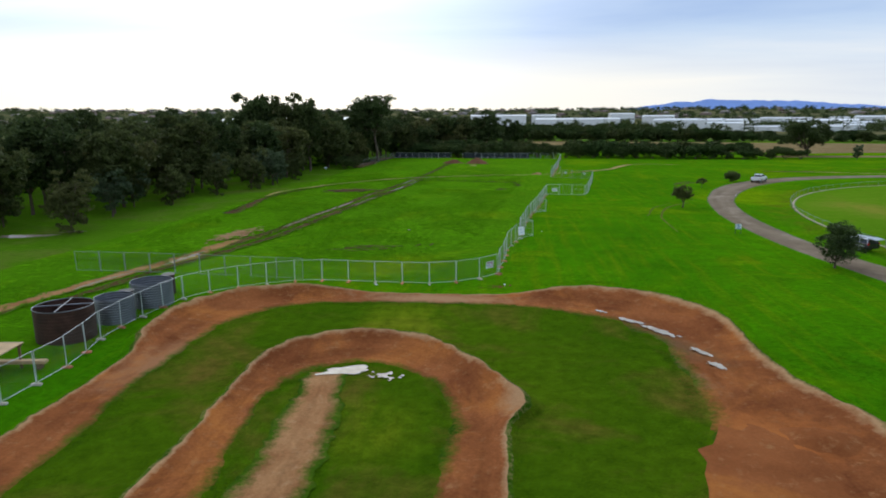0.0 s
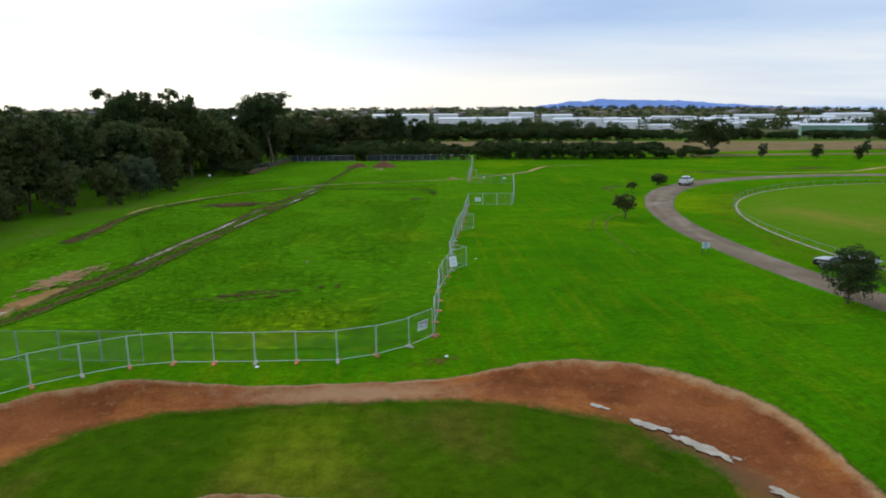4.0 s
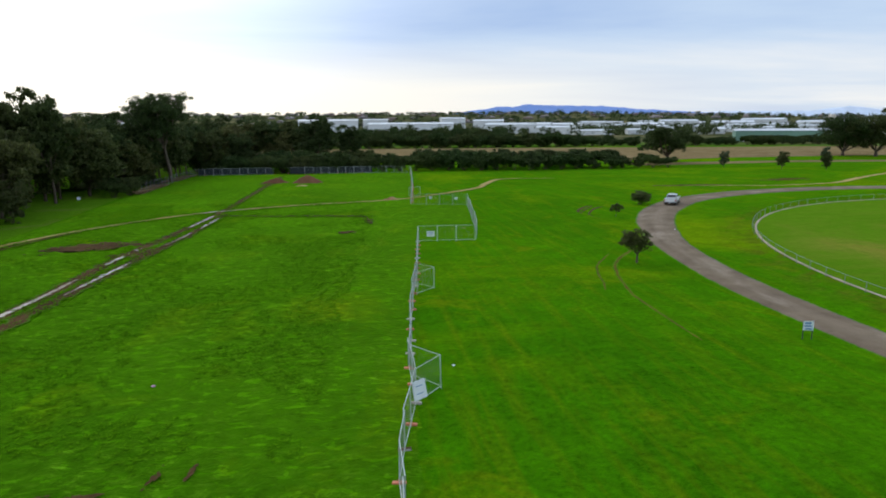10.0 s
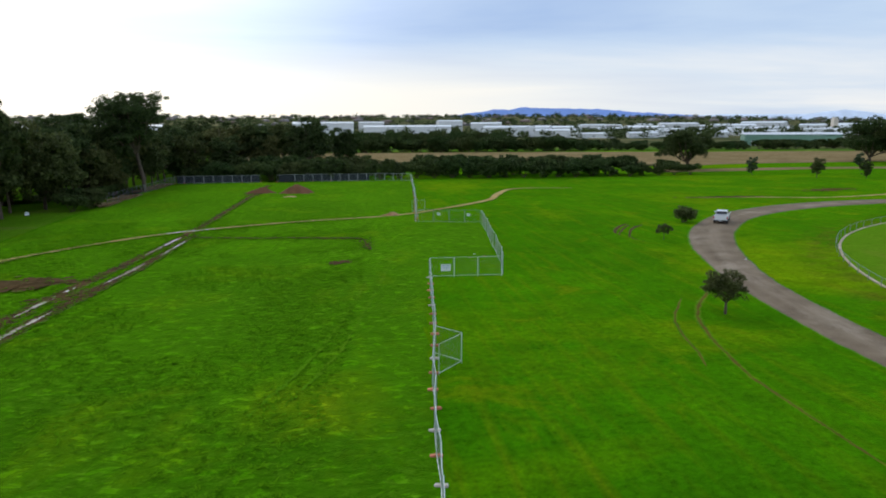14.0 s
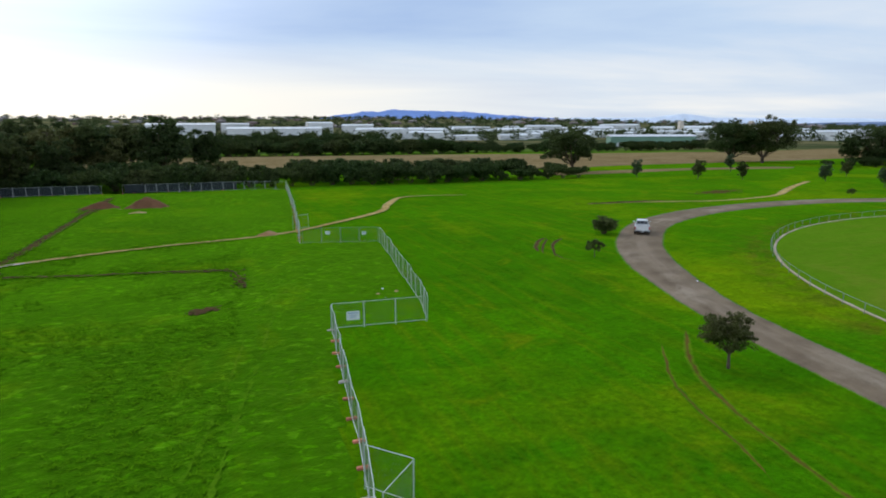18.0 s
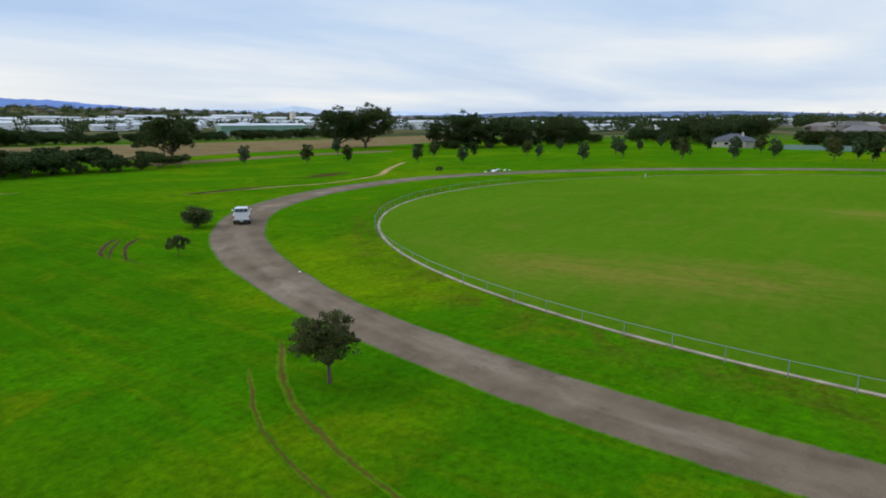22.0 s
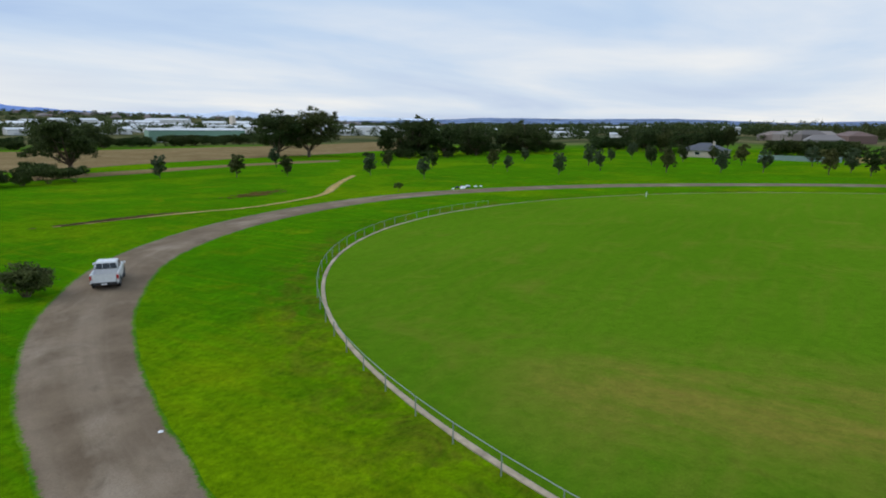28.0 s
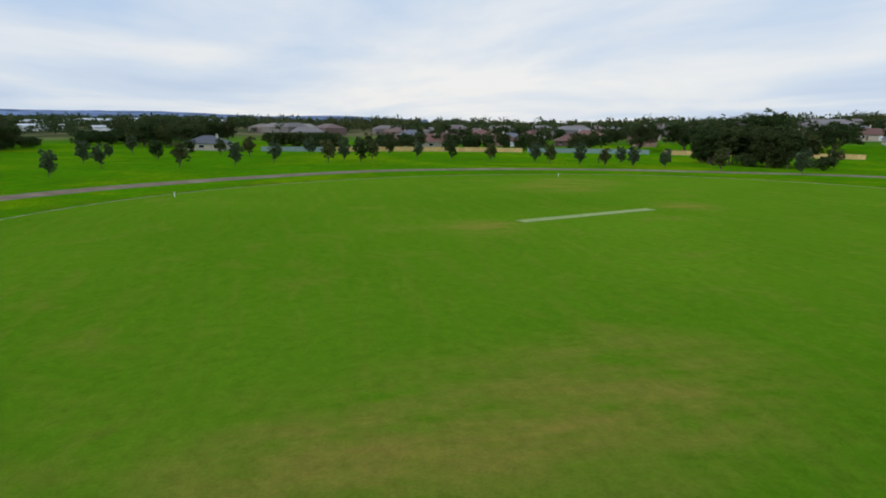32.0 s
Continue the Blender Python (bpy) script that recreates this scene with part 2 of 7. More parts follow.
def land_mat():
    """Mown parkland; past the far hedges rougher olive and straw paddocks."""
    m = Mat("parkland", 0.9, spec=0.0)
    m.sheen(0.14, (0.42, 0.80, 0.04))
    base = m.mix(m.grey(m.noise(0.05, 5, 0.6), 0.35, 0.65), (0.027, 0.146, 0.001), (0.050, 0.205, 0.001))
    base = m.mix(m.grey(m.noise(0.028, 5, 0.6, dist=0.8), 0.50, 0.68), base, (0.140, 0.250, 0.002))
    base = m.mix(m.grey(m.noise(0.13, 6, 0.65, dist=0.6), 0.57, 0.76), base, (0.165, 0.205, 0.004))
    ring = m.n.new("ShaderNodeMapping")
    ring.vector_type = "TEXTURE"
    ring.inputs["Location"].default_value = (109.1, 64.7, 0)
    ring.inputs["Rotation"].default_value = (0, 0, radians(-63.8))
    ring.inputs["Scale"].default_value = (79.6, 64.25, 1000)
    m.l.new(m.co, ring.inputs[0])
    rl = m.n.new("ShaderNodeVectorMath")
    rl.operation = "LENGTH"
    m.l.new(ring.outputs[0], rl.inputs[0])
    off = m.math("ADD", rl.outputs["Value"], m.math("MULTIPLY", m.math("SUBTRACT", m.noise(0.15, 5, 0.65), 0.5), 0.06))
    band = m.mix(1.0, m.math("SUBTRACT", 1.0, m.grey(m.math("SUBTRACT", off, 0.5), 0.53, 0.58)), m.grey(m.noise(0.30, 6, 0.7, dist=0.8), 0.44, 0.62), "MULTIPLY")
    base = m.mix(m.mix(1.0, band, (0.75, 0.75, 0.75), "MULTIPLY"), base, (0.105, 0.080, 0.016))
    base = m.mix(0.7, base, m.ramp(m.noise(0.42, 6, 0.7, dist=0.5), (0.34, (0.55, 0.62, 0.55)), (0.66, (1.25, 1.2, 1.1))), "MULTIPLY")
    s = m.grey(m.noise(0.55, 4, 0.6, stretch=(2.0, 0.12, 1), turn=12), 0.48, 0.75)
    base = m.mix(s, base, m.mix(0.4, base, (0.18, 0.20, 0.005)))
    s = m.grey(m.noise(0.3, 5, 0.7, stretch=(0.5, 1.4, 1), turn=-25, dist=1.0), 0.54, 0.70)
    base = m.mix(s, base, m.mix(0.5, base, (0.022, 0.09, 0.001)))
    clump, fine = m.noise(1.1, 6, 0.7), m.noise(9.0, 5, 0.7)
    base = m.mix(0.8, base, m.ramp(m.noise(2.3, 6, 0.75), (0.3, (0.3, 0.4, 0.3)), (0.7, (1.5, 1.42, 1.2))), "MULTIPLY")
    base = m.mix(0.4, base, m.ramp(fine, (0.3, (0.55, 0.57, 0.5)), (0.72, (1.3, 1.3, 1.2))), "MULTIPLY")
    far = m.mix(m.grey(m.noise(0.012, 6, 0.65, dist=0.8), 0.42, 0.6), (0.045, 0.065, 0.026), (0.17, 0.15, 0.075))
    vm = m.n.new("ShaderNodeVectorMath")
    vm.operation = "DISTANCE"
    vm.inputs[1].default_value = (60, 90, 0)
    m.l.new(m.co, vm.inputs[0])
    mr = m.n.new("ShaderNodeMapRange")
    mr.inputs["From Min"].default_value, mr.inputs["From Max"].default_value = 300, 400
    m.l.new(vm.outputs["Value"], mr.inputs["Value"])
    near = m.n.new("ShaderNodeMapRange")
    near.inputs["To Min"].default_value, near.inputs["To Max"].default_value = 0.14, 0.0
    m.l.new(mr.outputs[0], near.inputs["Value"])
    m.l.new(near.outputs[0], m.b.inputs["Sheen Weight"])
    m.colour(m.mix(mr.outputs[0], base, far)).bump(m.mix(0.4, clump, fine), 0.16)
    return m.m


LAND = land_mat()


def dirt_mat(name, a, b, c, dry):
    m = Mat(name, 0.95, spec=0.03)
    col = m.mix(m.grey(m.noise(0.3, 6, 0.6), 0.35, 0.65), a, b)
    col = m.mix(m.grey(m.noise(0.16, 5, 0.6, dist=1.0), 0.52, 0.68), col, c)
    col = m.mix(m.grey(m.noise(1.6, 8, 0.7), 0.55, 0.75), col, dry)
    col = m.mix(0.4, col, m.ramp(m.noise(7, 6, 0.75), (0.3, (0.6, 0.58, 0.55)), (0.7, (1.25, 1.25, 1.25))), "MULTIPLY")
    m.colour(col).bump(m.noise(2.5, 8, 0.7), 0.10)
    return m.m


def worn_ground(name, dirt, grass, soft=0.35, crest=None, relief=0.10, bare=0.0, dried=()):
    """Bare earth that frays into grass at the sides of a strip; crest: pale dry lip along the outer side of a bank."""
    m = Mat(name, 0.95, spec=0.03)
    a, b, c, dry = dirt
    col = m.mix(m.grey(m.noise(0.3, 6, 0.6), 0.35, 0.65), a, b)
    col = m.mix(m.grey(m.noise(0.16, 5, 0.6, dist=1.0), 0.50, 0.66), col, c)
    col = m.mix(m.grey(m.noise(1.6, 8, 0.7), 0.55, 0.75), col, dry)
    uv = m.n.new("ShaderNodeUVMap")
    uv.uv_map = "along"
    sep = m.n.new("ShaderNodeSeparateXYZ")
    m.l.new(uv.outputs[0], sep.inputs[0])
    u = sep.outputs[0]
    keep, m.co = m.co, uv.outputs[0]
    tyre = m.noise(1.0, 5, 0.65, stretch=(5.0, 0.12, 1), dist=0.25)
    m.co = keep
    col = m.mix(0.55, col, m.ramp(tyre, (0.32, (0.62, 0.58, 0.55)), (0.70, (1.25, 1.25, 1.25))), "MULTIPLY")
    col = m.mix(0.55, col, m.ramp(m.noise(7, 6, 0.75), (0.3, (0.55, 0.53, 0.5)), (0.7, (1.3, 1.3, 1.3))), "MULTIPLY")
    wob = m.math("ADD", m.math("MULTIPLY", m.math("SUBTRACT", m.noise(0.8, 5, 0.7), 0.5), 1.7 * soft), m.math("MULTIPLY", m.math("SUBTRACT", m.noise(5.5, 5, 0.7), 0.5), 1.5 * soft))
    if crest:
        lip = m.math("SUBTRACT", m.math("ADD", m.noise(0.5, 5, 0.7), m.math("MULTIPLY", m.noise(3.0, 4, 0.7), 0.5)), m.math("MULTIPLY", u, 4.6))
        col = m.mix(m.grey(lip, 0.22, 0.62), col, crest)
        for x, y, rx, ry, turn, tint in dried:
            mp = m.n.new("ShaderNodeMapping")
            mp.vector_type = "TEXTURE"
            mp.inputs["Location"].default_value = (x, y, 0)
            mp.inputs["Rotation"].default_value = (0, 0, radians(turn))
            mp.inputs["Scale"].default_value = (rx, ry, 1000)
            m.l.new(m.co, mp.inputs[0])
            ln = m.n.new("ShaderNodeVectorMath")
            ln.operation = "LENGTH"
            m.l.new(mp.outputs[0], ln.inputs[0])
            spot = m.math("SUBTRACT", m.math("ADD", m.noise(0.9, 6, 0.7), m.math("MULTIPLY", m.noise(4.0, 4, 0.7), 0.4)), m.math("MULTIPLY", ln.outputs["Value"], 0.7))
            col = m.mix(m.mix(1.0, m.grey(spot, 0.02, 0.55), (0.8, 0.8, 0.8), "MULTIPLY"), col, tint)
        edge = m.math("SUBTRACT", 1.0, u)
        edge = m.math("MINIMUM", edge, m.math("ADD", m.math("MULTIPLY", u, 4.0), 0.12))
    else:
        edge = m.math("SUBTRACT", 1.0, m.math("ABSOLUTE", m.math("SUBTRACT", m.math("MULTIPLY", u, 2.0), 1.0)))
    fac = m.grey(m.math("ADD", m.math("ADD", edge, wob), bare), 0.10, 0.10 + soft)
    g = m.mix(m.grey(m.noise(0.35, 5, 0.65), 0.35, 0.65), grass[0], grass[1])
    g = m.mix(0.8, g, m.ramp(m.noise(2.3, 6, 0.75), (0.3, (0.4, 0.45, 0.4)), (0.7, (1.4, 1.35, 1.2))), "MULTIPLY")
    m.colour(m.mix(fac, g, col)).bump(m.noise(2.5, 8, 0.7), relief)
    return m.m


CLAY = dirt_mat("red_clay", (0.21, 0.068, 0.023), (0.32, 0.112, 0.038), (0.43, 0.155, 0.038), (0.36, 0.175, 0.075))
SCUFF = dirt_mat("scuffed_turf", (0.085, 0.080, 0.010), (0.13, 0.085, 0.018), (0.16, 0.085, 0.024), (0.16, 0.11, 0.03))
TAN = dirt_mat("tan_dirt", (0.33, 0.19, 0.095), (0.40, 0.25, 0.13), (0.26, 0.14, 0.07), (0.44, 0.30, 0.17))
SAND = dirt_mat("sandy_path", (0.42, 0.29, 0.13), (0.50, 0.36, 0.18), (0.36, 0.24, 0.10), (0.55, 0.42, 0.24))
MUD = dirt_mat("brown_mud", (0.075, 0.047, 0.018), (0.115, 0.068, 0.028), (0.055, 0.042, 0.015), (0.17, 0.105, 0.05))
CLAY_D = ((0.20, 0.064, 0.022), (0.32, 0.112, 0.038), (0.42, 0.150, 0.040), (0.38, 0.185, 0.080))
TAN_D = ((0.33, 0.155, 0.066), (0.43, 0.235, 0.108), (0.27, 0.115, 0.045), (0.46, 0.29, 0.15))
MUD_D = ((0.075, 0.047, 0.018), (0.115, 0.068, 0.028), (0.055, 0.042, 0.015), (0.17, 0.105, 0.05))
SAND_D = ((0.46, 0.33, 0.12), (0.54, 0.40, 0.17), (0.38, 0.26, 0.09), (0.58, 0.46, 0.24))
LAWN_G = ((0.046, 0.165, 0.001), (0.105, 0.235, 0.002))
LONG_G = ((0.036, 0.175, 0.001), (0.080, 0.290, 0.002))
TURF_G = ((0.030, 0.085, 0.003), (0.060, 0.125, 0.005))
OUTER_CLAY = worn_ground("outer_clay", CLAY_D, TURF_G, 0.16, crest=(0.44, 0.26, 0.13), relief=0.14, dried=((-4.0, 45.2, 7.5, 1.6, 1, (0.42, 0.25, 0.135)), (11.6, 37.0, 1.5, 6.0, 28, (0.15, 0.088, 0.042)), (10.6, 33.5, 1.2, 5.5, 22, (0.27, 0.155, 0.082)), (-18.5, 31.0, 2.2, 6.0, -8, (0.34, 0.165, 0.080)), (13.2, 25.0, 4.0, 3.0, 0, (0.44, 0.145, 0.038))))
INNER_CLAY = worn_ground("inner_clay", CLAY_D, TURF_G, 0.20, crest=(0.48, 0.29, 0.15), relief=0.14, dried=((2.2, 26.6, 1.2, 2.2, 0, (0.42, 0.25, 0.13)),))
TAN_LANE = worn_ground("tan_lane_dirt", TAN_D, TURF_G, 0.45, relief=0.12)
RUT_MUD = worn_ground("rutted_mud", MUD_D, LONG_G, 0.5, relief=0.12, bare=0.2)
TAN_RUT = worn_ground("churned_tan", TAN_D, LONG_G, 0.5, relief=0.12, bare=0.25)
SANDY = worn_ground("worn_sand", SAND_D, LONG_G, 0.5, relief=0.06, bare=0.3)
SANDY_LAWN = worn_ground("worn_sand_lawn", SAND_D, LAWN_G, 0.5, relief=0.06, bare=0.2)
TYRE_SCUFF = worn_ground("tyre_scuff", ((0.085, 0.075, 0.010), (0.14, 0.085, 0.020), (0.17, 0.085, 0.026), (0.17, 0.11, 0.03)), LAWN_G, 0.8, relief=0.03, bare=-0.12)
TYRE_MUD = worn_ground("tyre_mud", MUD_D, LAWN_G, 0.7, relief=0.03, bare=0.15)
BARK_MULCH = dirt_mat("bark_heap", (0.15, 0.075, 0.04), (0.20, 0.10, 0.055), (0.10, 0.055, 0.03), (0.22, 0.13, 0.08))


def plain(name, c, rough=0.6, metal=0.0, var=0.25, scale=3.0, bump=0.0, spec=0.4, rand=0.0):
    m = Mat(name, rough, metal, spec)
    lo = tuple(x * (1 - var) for x in c)
    hi = tuple(min(1, x * (1 + var)) for x in c)
    col = m.mix(m.grey(m.noise(scale, 5, 0.6), 0.3, 0.7), lo, hi)
    col = m.mix(0.5, col, m.ramp(m.noise(scale * 9, 4, 0.6), (0.3, (0.8, 0.8, 0.8)), (0.7, (1.12, 1.12, 1.12))), "MULTIPLY")
    if rand:
        col = m.mix(1.0, col, m.ramp(m.random(), (0.0, (1 - rand,) * 3), (1.0, (1 + rand,) * 3)), "MULTIPLY")
    m.colour(col)
    if bump:
        m.bump(m.noise(scale * 4, 5, 0.6), bump)
    return m.m


def gravel_mat():
    m = Mat("gravel_road", 0.95, spec=0.08)
    col = m.mix(m.grey(m.noise(0.35, 6, 0.6), 0.35, 0.65), (0.155, 0.114, 0.076), (0.222, 0.168, 0.114))
    uv = m.n.new("ShaderNodeUVMap")
    uv.uv_map = "along"
    world_co, m.co = m.co, uv.outputs[0]
    lines = m.noise(1.0, 5, 0.6, stretch=(2.6, 0.018, 1))
    worn = m.noise(1.0, 6, 0.65, stretch=(0.9, 0.10, 1), dist=0.3)
    m.co = world_co
    col = m.mix(m.mix(1.0, m.grey(lines, 0.46, 0.74), (0.5, 0.5, 0.5), "MULTIPLY"), col, (0.34, 0.27, 0.20))
    col = m.mix(m.mix(1.0, m.grey(worn, 0.52, 0.70), (0.7, 0.7, 0.7), "MULTIPLY"), col, (0.38, 0.31, 0.235))
    col = m.mix(m.mix(1.0, m.grey(m.noise(0.9, 8, 0.7, dist=0.5), 0.56, 0.74), (0.45, 0.45, 0.45), "MULTIPLY"), col, (0.10, 0.074, 0.05))
    col = m.mix(0.6, col, m.ramp(m.noise(14, 6, 0.8), (0.28, (0.6, 0.6, 0.6)), (0.72, (1.35, 1.35, 1.35))), "MULTIPLY")
    sep = m.n.new("ShaderNodeSeparateXYZ")
    m.l.new(uv.outputs[0], sep.inputs[0])
    edge = m.math("SUBTRACT", 1.0, m.math("ABSOLUTE", m.math("SUBTRACT", m.math("MULTIPLY", sep.outputs[0], 2.0), 1.0)))
    wob = m.math("ADD", m.math("MULTIPLY", m.math("SUBTRACT", m.noise(0.6, 5, 0.7), 0.5), 0.16), m.math("MULTIPLY", m.math("SUBTRACT", m.noise(5.0, 5, 0.7), 0.5), 0.26))
    g = m.mix(m.grey(m.noise(0.35, 5, 0.65), 0.35, 0.65), *LAWN_G)
    g = m.mix(0.8, g, m.ramp(m.noise(2.3, 6, 0.75), (0.3, (0.4, 0.45, 0.4)), (0.7, (1.4, 1.35, 1.2))), "MULTIPLY")
    col = m.mix(m.grey(m.math("ADD", edge, wob), 0.04, 0.11), g, col)
    m.colour(col).bump(m.noise(18, 5, 0.7), 0.03)
    return m.m


ROAD = gravel_mat()
EDGING = plain("pale_gravel_edging", (0.39, 0.32, 0.23), 0.9, var=0.45, scale=0.7, bump=0.02)
SYNTH = plain("synthetic_pitch", (0.27, 0.34, 0.10), 0.9, var=0.2, scale=0.8)
PIPE = plain("dull_pipe_rail", (0.24, 0.28, 0.26), 0.75, 0.0, var=0.12, scale=2.0)
GALV = plain("galvanised_steel", (0.58, 0.61, 0.62), 0.5, 0.35, var=0.12, scale=2.0)
WIRE = plain("galvanised_wire", (0.30, 0.33, 0.33), 0.6, 0.3, var=0.1, scale=2.0)
BLOCK = plain("orange_plastic_block", (0.62, 0.22, 0.12), 0.7, var=0.3, scale=2.5, rand=0.35)
BLOCKW = plain("pale_concrete_block", (0.55, 0.48, 0.42), 0.8, var=0.2, scale=2.5)
SIGNW = plain("white_sign_face", (0.80, 0.82, 0.85), 0.5, var=0.05, scale=2.0)
SIGNP = plain("faded_print", (0.42, 0.20, 0.30), 0.6, var=0.3, scale=4.0)
SIGNB = plain("blue_print", (0.10, 0.24, 0.45), 0.6, var=0.2, scale=4.0)
DARK = plain("dark_print", (0.06, 0.06, 0.07), 0.6, var=0.2, scale=4.0)
SHADE = plain("dark_shade_cloth", (0.030, 0.038, 0.042), 0.9, var=0.3, scale=1.0)
RUST = plain("rusty_steel", (0.055, 0.024, 0.016), 0.75, 0.2, var=0.45, scale=1.3, bump=0.01)
ZINC = plain("weathered_zinc", (0.17, 0.18, 0.20), 0.45, 0.75, var=0.2, scale=1.1)
TIMBER = plain("raw_timber", (0.48, 0.33, 0.18), 0.75, var=0.2, scale=2.0, bump=0.01)
# darker timber copy with shade put into the colour; also colours house doors
TIMBERD = plain("shaded_timber", (0.20, 0.12, 0.07), 0.8, var=0.25, scale=2.0, bump=0.01)
CARW = plain("white_car_paint", (0.82, 0.83, 0.84), 0.22, 0.0, var=0.02, scale=1.0, spec=0.6)
CARS = plain("silver_car_paint", (0.55, 0.57, 0.60), 0.28, 0.7, var=0.03, scale=1.0)
CARK = plain("black_car_paint", (0.012, 0.012, 0.015), 0.2, 0.0, var=0.1, scale=1.0, spec=0.6)
TRIM = plain("black_plastic", (0.02, 0.02, 0.022), 0.55, var=0.15, scale=4.0)
TYRE = plain("tyre_rubber", (0.018, 0.018, 0.018), 0.85, var=0.2, scale=6.0)
ALLOY = plain("wheel_alloy", (0.45, 0.46, 0.48), 0.35, 0.9, var=0.1, scale=6.0)
REDLAMP = plain("red_lamp", (0.55, 0.02, 0.015), 0.25, var=0.1, scale=8.0)
CLEARLAMP = plain("clear_lamp", (0.75, 0.77, 0.8), 0.15, var=0.05, scale=8.0)
BARK = plain("eucalypt_bark", (0.13, 0.095, 0.07), 0.9, var=0.4, scale=1.5, bump=0.03)
WHITEWALL = plain("white_warehouse_cladding", (0.84, 0.85, 0.85), 0.55, var=0.05, scale=0.05, rand=0.15)
GREYROOF = plain("pale_metal_roof", (0.66, 0.68, 0.70), 0.5, 0.2, var=0.1, scale=0.05, rand=0.2)
GREENSHED = plain("pale_green_shed", (0.20, 0.36, 0.27), 0.6, var=0.1, scale=0.05)
BRICK = plain("house_brick", (0.22, 0.14, 0.11), 0.85, var=0.2, scale=1.0, rand=0.4)
RENDER = plain("house_render", (0.52, 0.46, 0.38), 0.8, var=0.08, scale=0.5, rand=0.3)
TILE_R = plain("terracotta_roof", (0.15, 0.075, 0.058), 0.8, var=0.2, scale=1.5, rand=0.35)
TILE_G = plain("grey_roof", (0.13, 0.14, 0.17), 0.7, var=0.2, scale=1.5, rand=0.35)
PALING = plain("timber_paling", (0.62, 0.43, 0.17), 0.85, var=0.2, scale=1.0, rand=0.15)
COLOURBOND = plain("grey_green_sheet_fence", (0.22, 0.31, 0.30), 0.7, var=0.1, scale=0.6)
# blue and pale tints put the haze of distance into the hill colours
RANGE = plain("hazy_blue_range", (0.20, 0.31, 0.62), 1.0, var=0.10, scale=0.002, spec=0.0)
RANGE2 = plain("hazy_pale_range", (0.70, 0.79, 0.93), 1.0, var=0.06, scale=0.002, spec=0.0)
HILLS = plain("hazy_farm_hills", (0.165, 0.225, 0.36), 1.0, var=0.5, scale=0.009, spec=0.0)


def glass_mat():
    m = Mat("dark_glass", 0.06, 0.0, 0.6)
    m.colour((0.015, 0.02, 0.025))
    return m.m


GLASS = glass_mat()


def water_mat():
    m = Mat("muddy_water", 0.10, 0.0, 0.45)
    m.colour(m.mix(m.grey(m.noise(1.2, 4), 0.35, 0.65), (0.36, 0.29, 0.20), (0.52, 0.44, 0.33)))
    m.bump(m.noise(6, 2), 0.002)
    return m.m


WATER = water_mat()


def leaf_mat(name, a, b, c, spec=0.12):
    m = Mat(name, 0.65, spec=spec)
    col = m.mix(m.island(), a, b)
    col = m.mix(m.grey(m.random(), 0.3, 1.0), col, m.mix(0.35, col, c))
    if spec:
        col = m.mix(0.85, col, m.ramp(m.noise(0.9, 4, 0.6), (0.32, (0.45, 0.47, 0.45)), (0.68, (1.5, 1.5, 1.4))), "MULTIPLY")
    m.colour(col)
    tr = m.n.new("ShaderNodeBsdfTranslucent")
    m.l.new(col, tr.inputs[0])
    mx = m.n.new("ShaderNodeMixShader")
    mx.inputs[0].default_value = 0.35
    m.l.new(m.b.outputs[0], mx.inputs[1])
    m.l.new(tr.outputs[0], mx.inputs[2])
    m.l.new(mx.outputs[0], m.n["Material Output"].inputs[0])
    return m.m


LEAF_DARK = leaf_mat("dark_gum_leaves", (0.032, 0.054, 0.018), (0.082, 0.116, 0.038), (0.112, 0.104, 0.034))
LEAF_OLIVE = leaf_mat("olive_gum_leaves", (0.055, 0.075, 0.024), (0.125, 0.145, 0.050), (0.16, 0.13, 0.05))
LEAF_GREY = leaf_mat("grey_green_leaves", (0.060, 0.093, 0.051), (0.128, 0.165, 0.090), (0.105, 0.150, 0.068))
LEAF_BUSH = leaf_mat("bush_leaves", (0.030, 0.058, 0.017), (0.066, 0.108, 0.031), (0.105, 0.108, 0.032))
BLADE = leaf_mat("grass_blades", (0.050, 0.190, 0.002), (0.120, 0.32, 0.006), (0.16, 0.27, 0.01), 0.0)
TURF = leaf_mat("turf_blades", (0.024, 0.080, 0.002), (0.065, 0.145, 0.005), (0.10, 0.13, 0.02), 0.0)
STRAW = leaf_mat("dry_reeds", (0.28, 0.20, 0.10), (0.42, 0.30, 0.17), (0.2, 0.15, 0.07))

# ---- builders ----


def mesh_from(name, verts, faces, mats, idx=None, smooth=False):
    me = bpy.data.meshes.new(name)
    me.from_pydata([tuple(v) for v in verts], [], faces)
    for m in mats if isinstance(mats, (list, tuple)) else [mats]:
        me.materials.append(m)
    if idx is not None:
        me.polygons.foreach_set("material_index", idx)
    if smooth:
        me.polygons.foreach_set("use_smooth", [True] * len(me.polygons))
    me.update()
    return me


def part(name, shape, material, parent=None, label="", smooth=False):
    """Links a bmesh or mesh as one object under parent."""
    if isinstance(shape, bmesh.types.BMesh):
        me = bpy.data.meshes.new(name)
        shape.to_mesh(me)
        shape.free()
        me.materials.append(material)
        if smooth:
            me.polygons.foreach_set("use_smooth", [True] * len(me.polygons))
    else:
        me = shape
    ob = new(name, me)
    if parent:
        ob.parent = parent
    if label:
        ob["label"] = label
    return ob


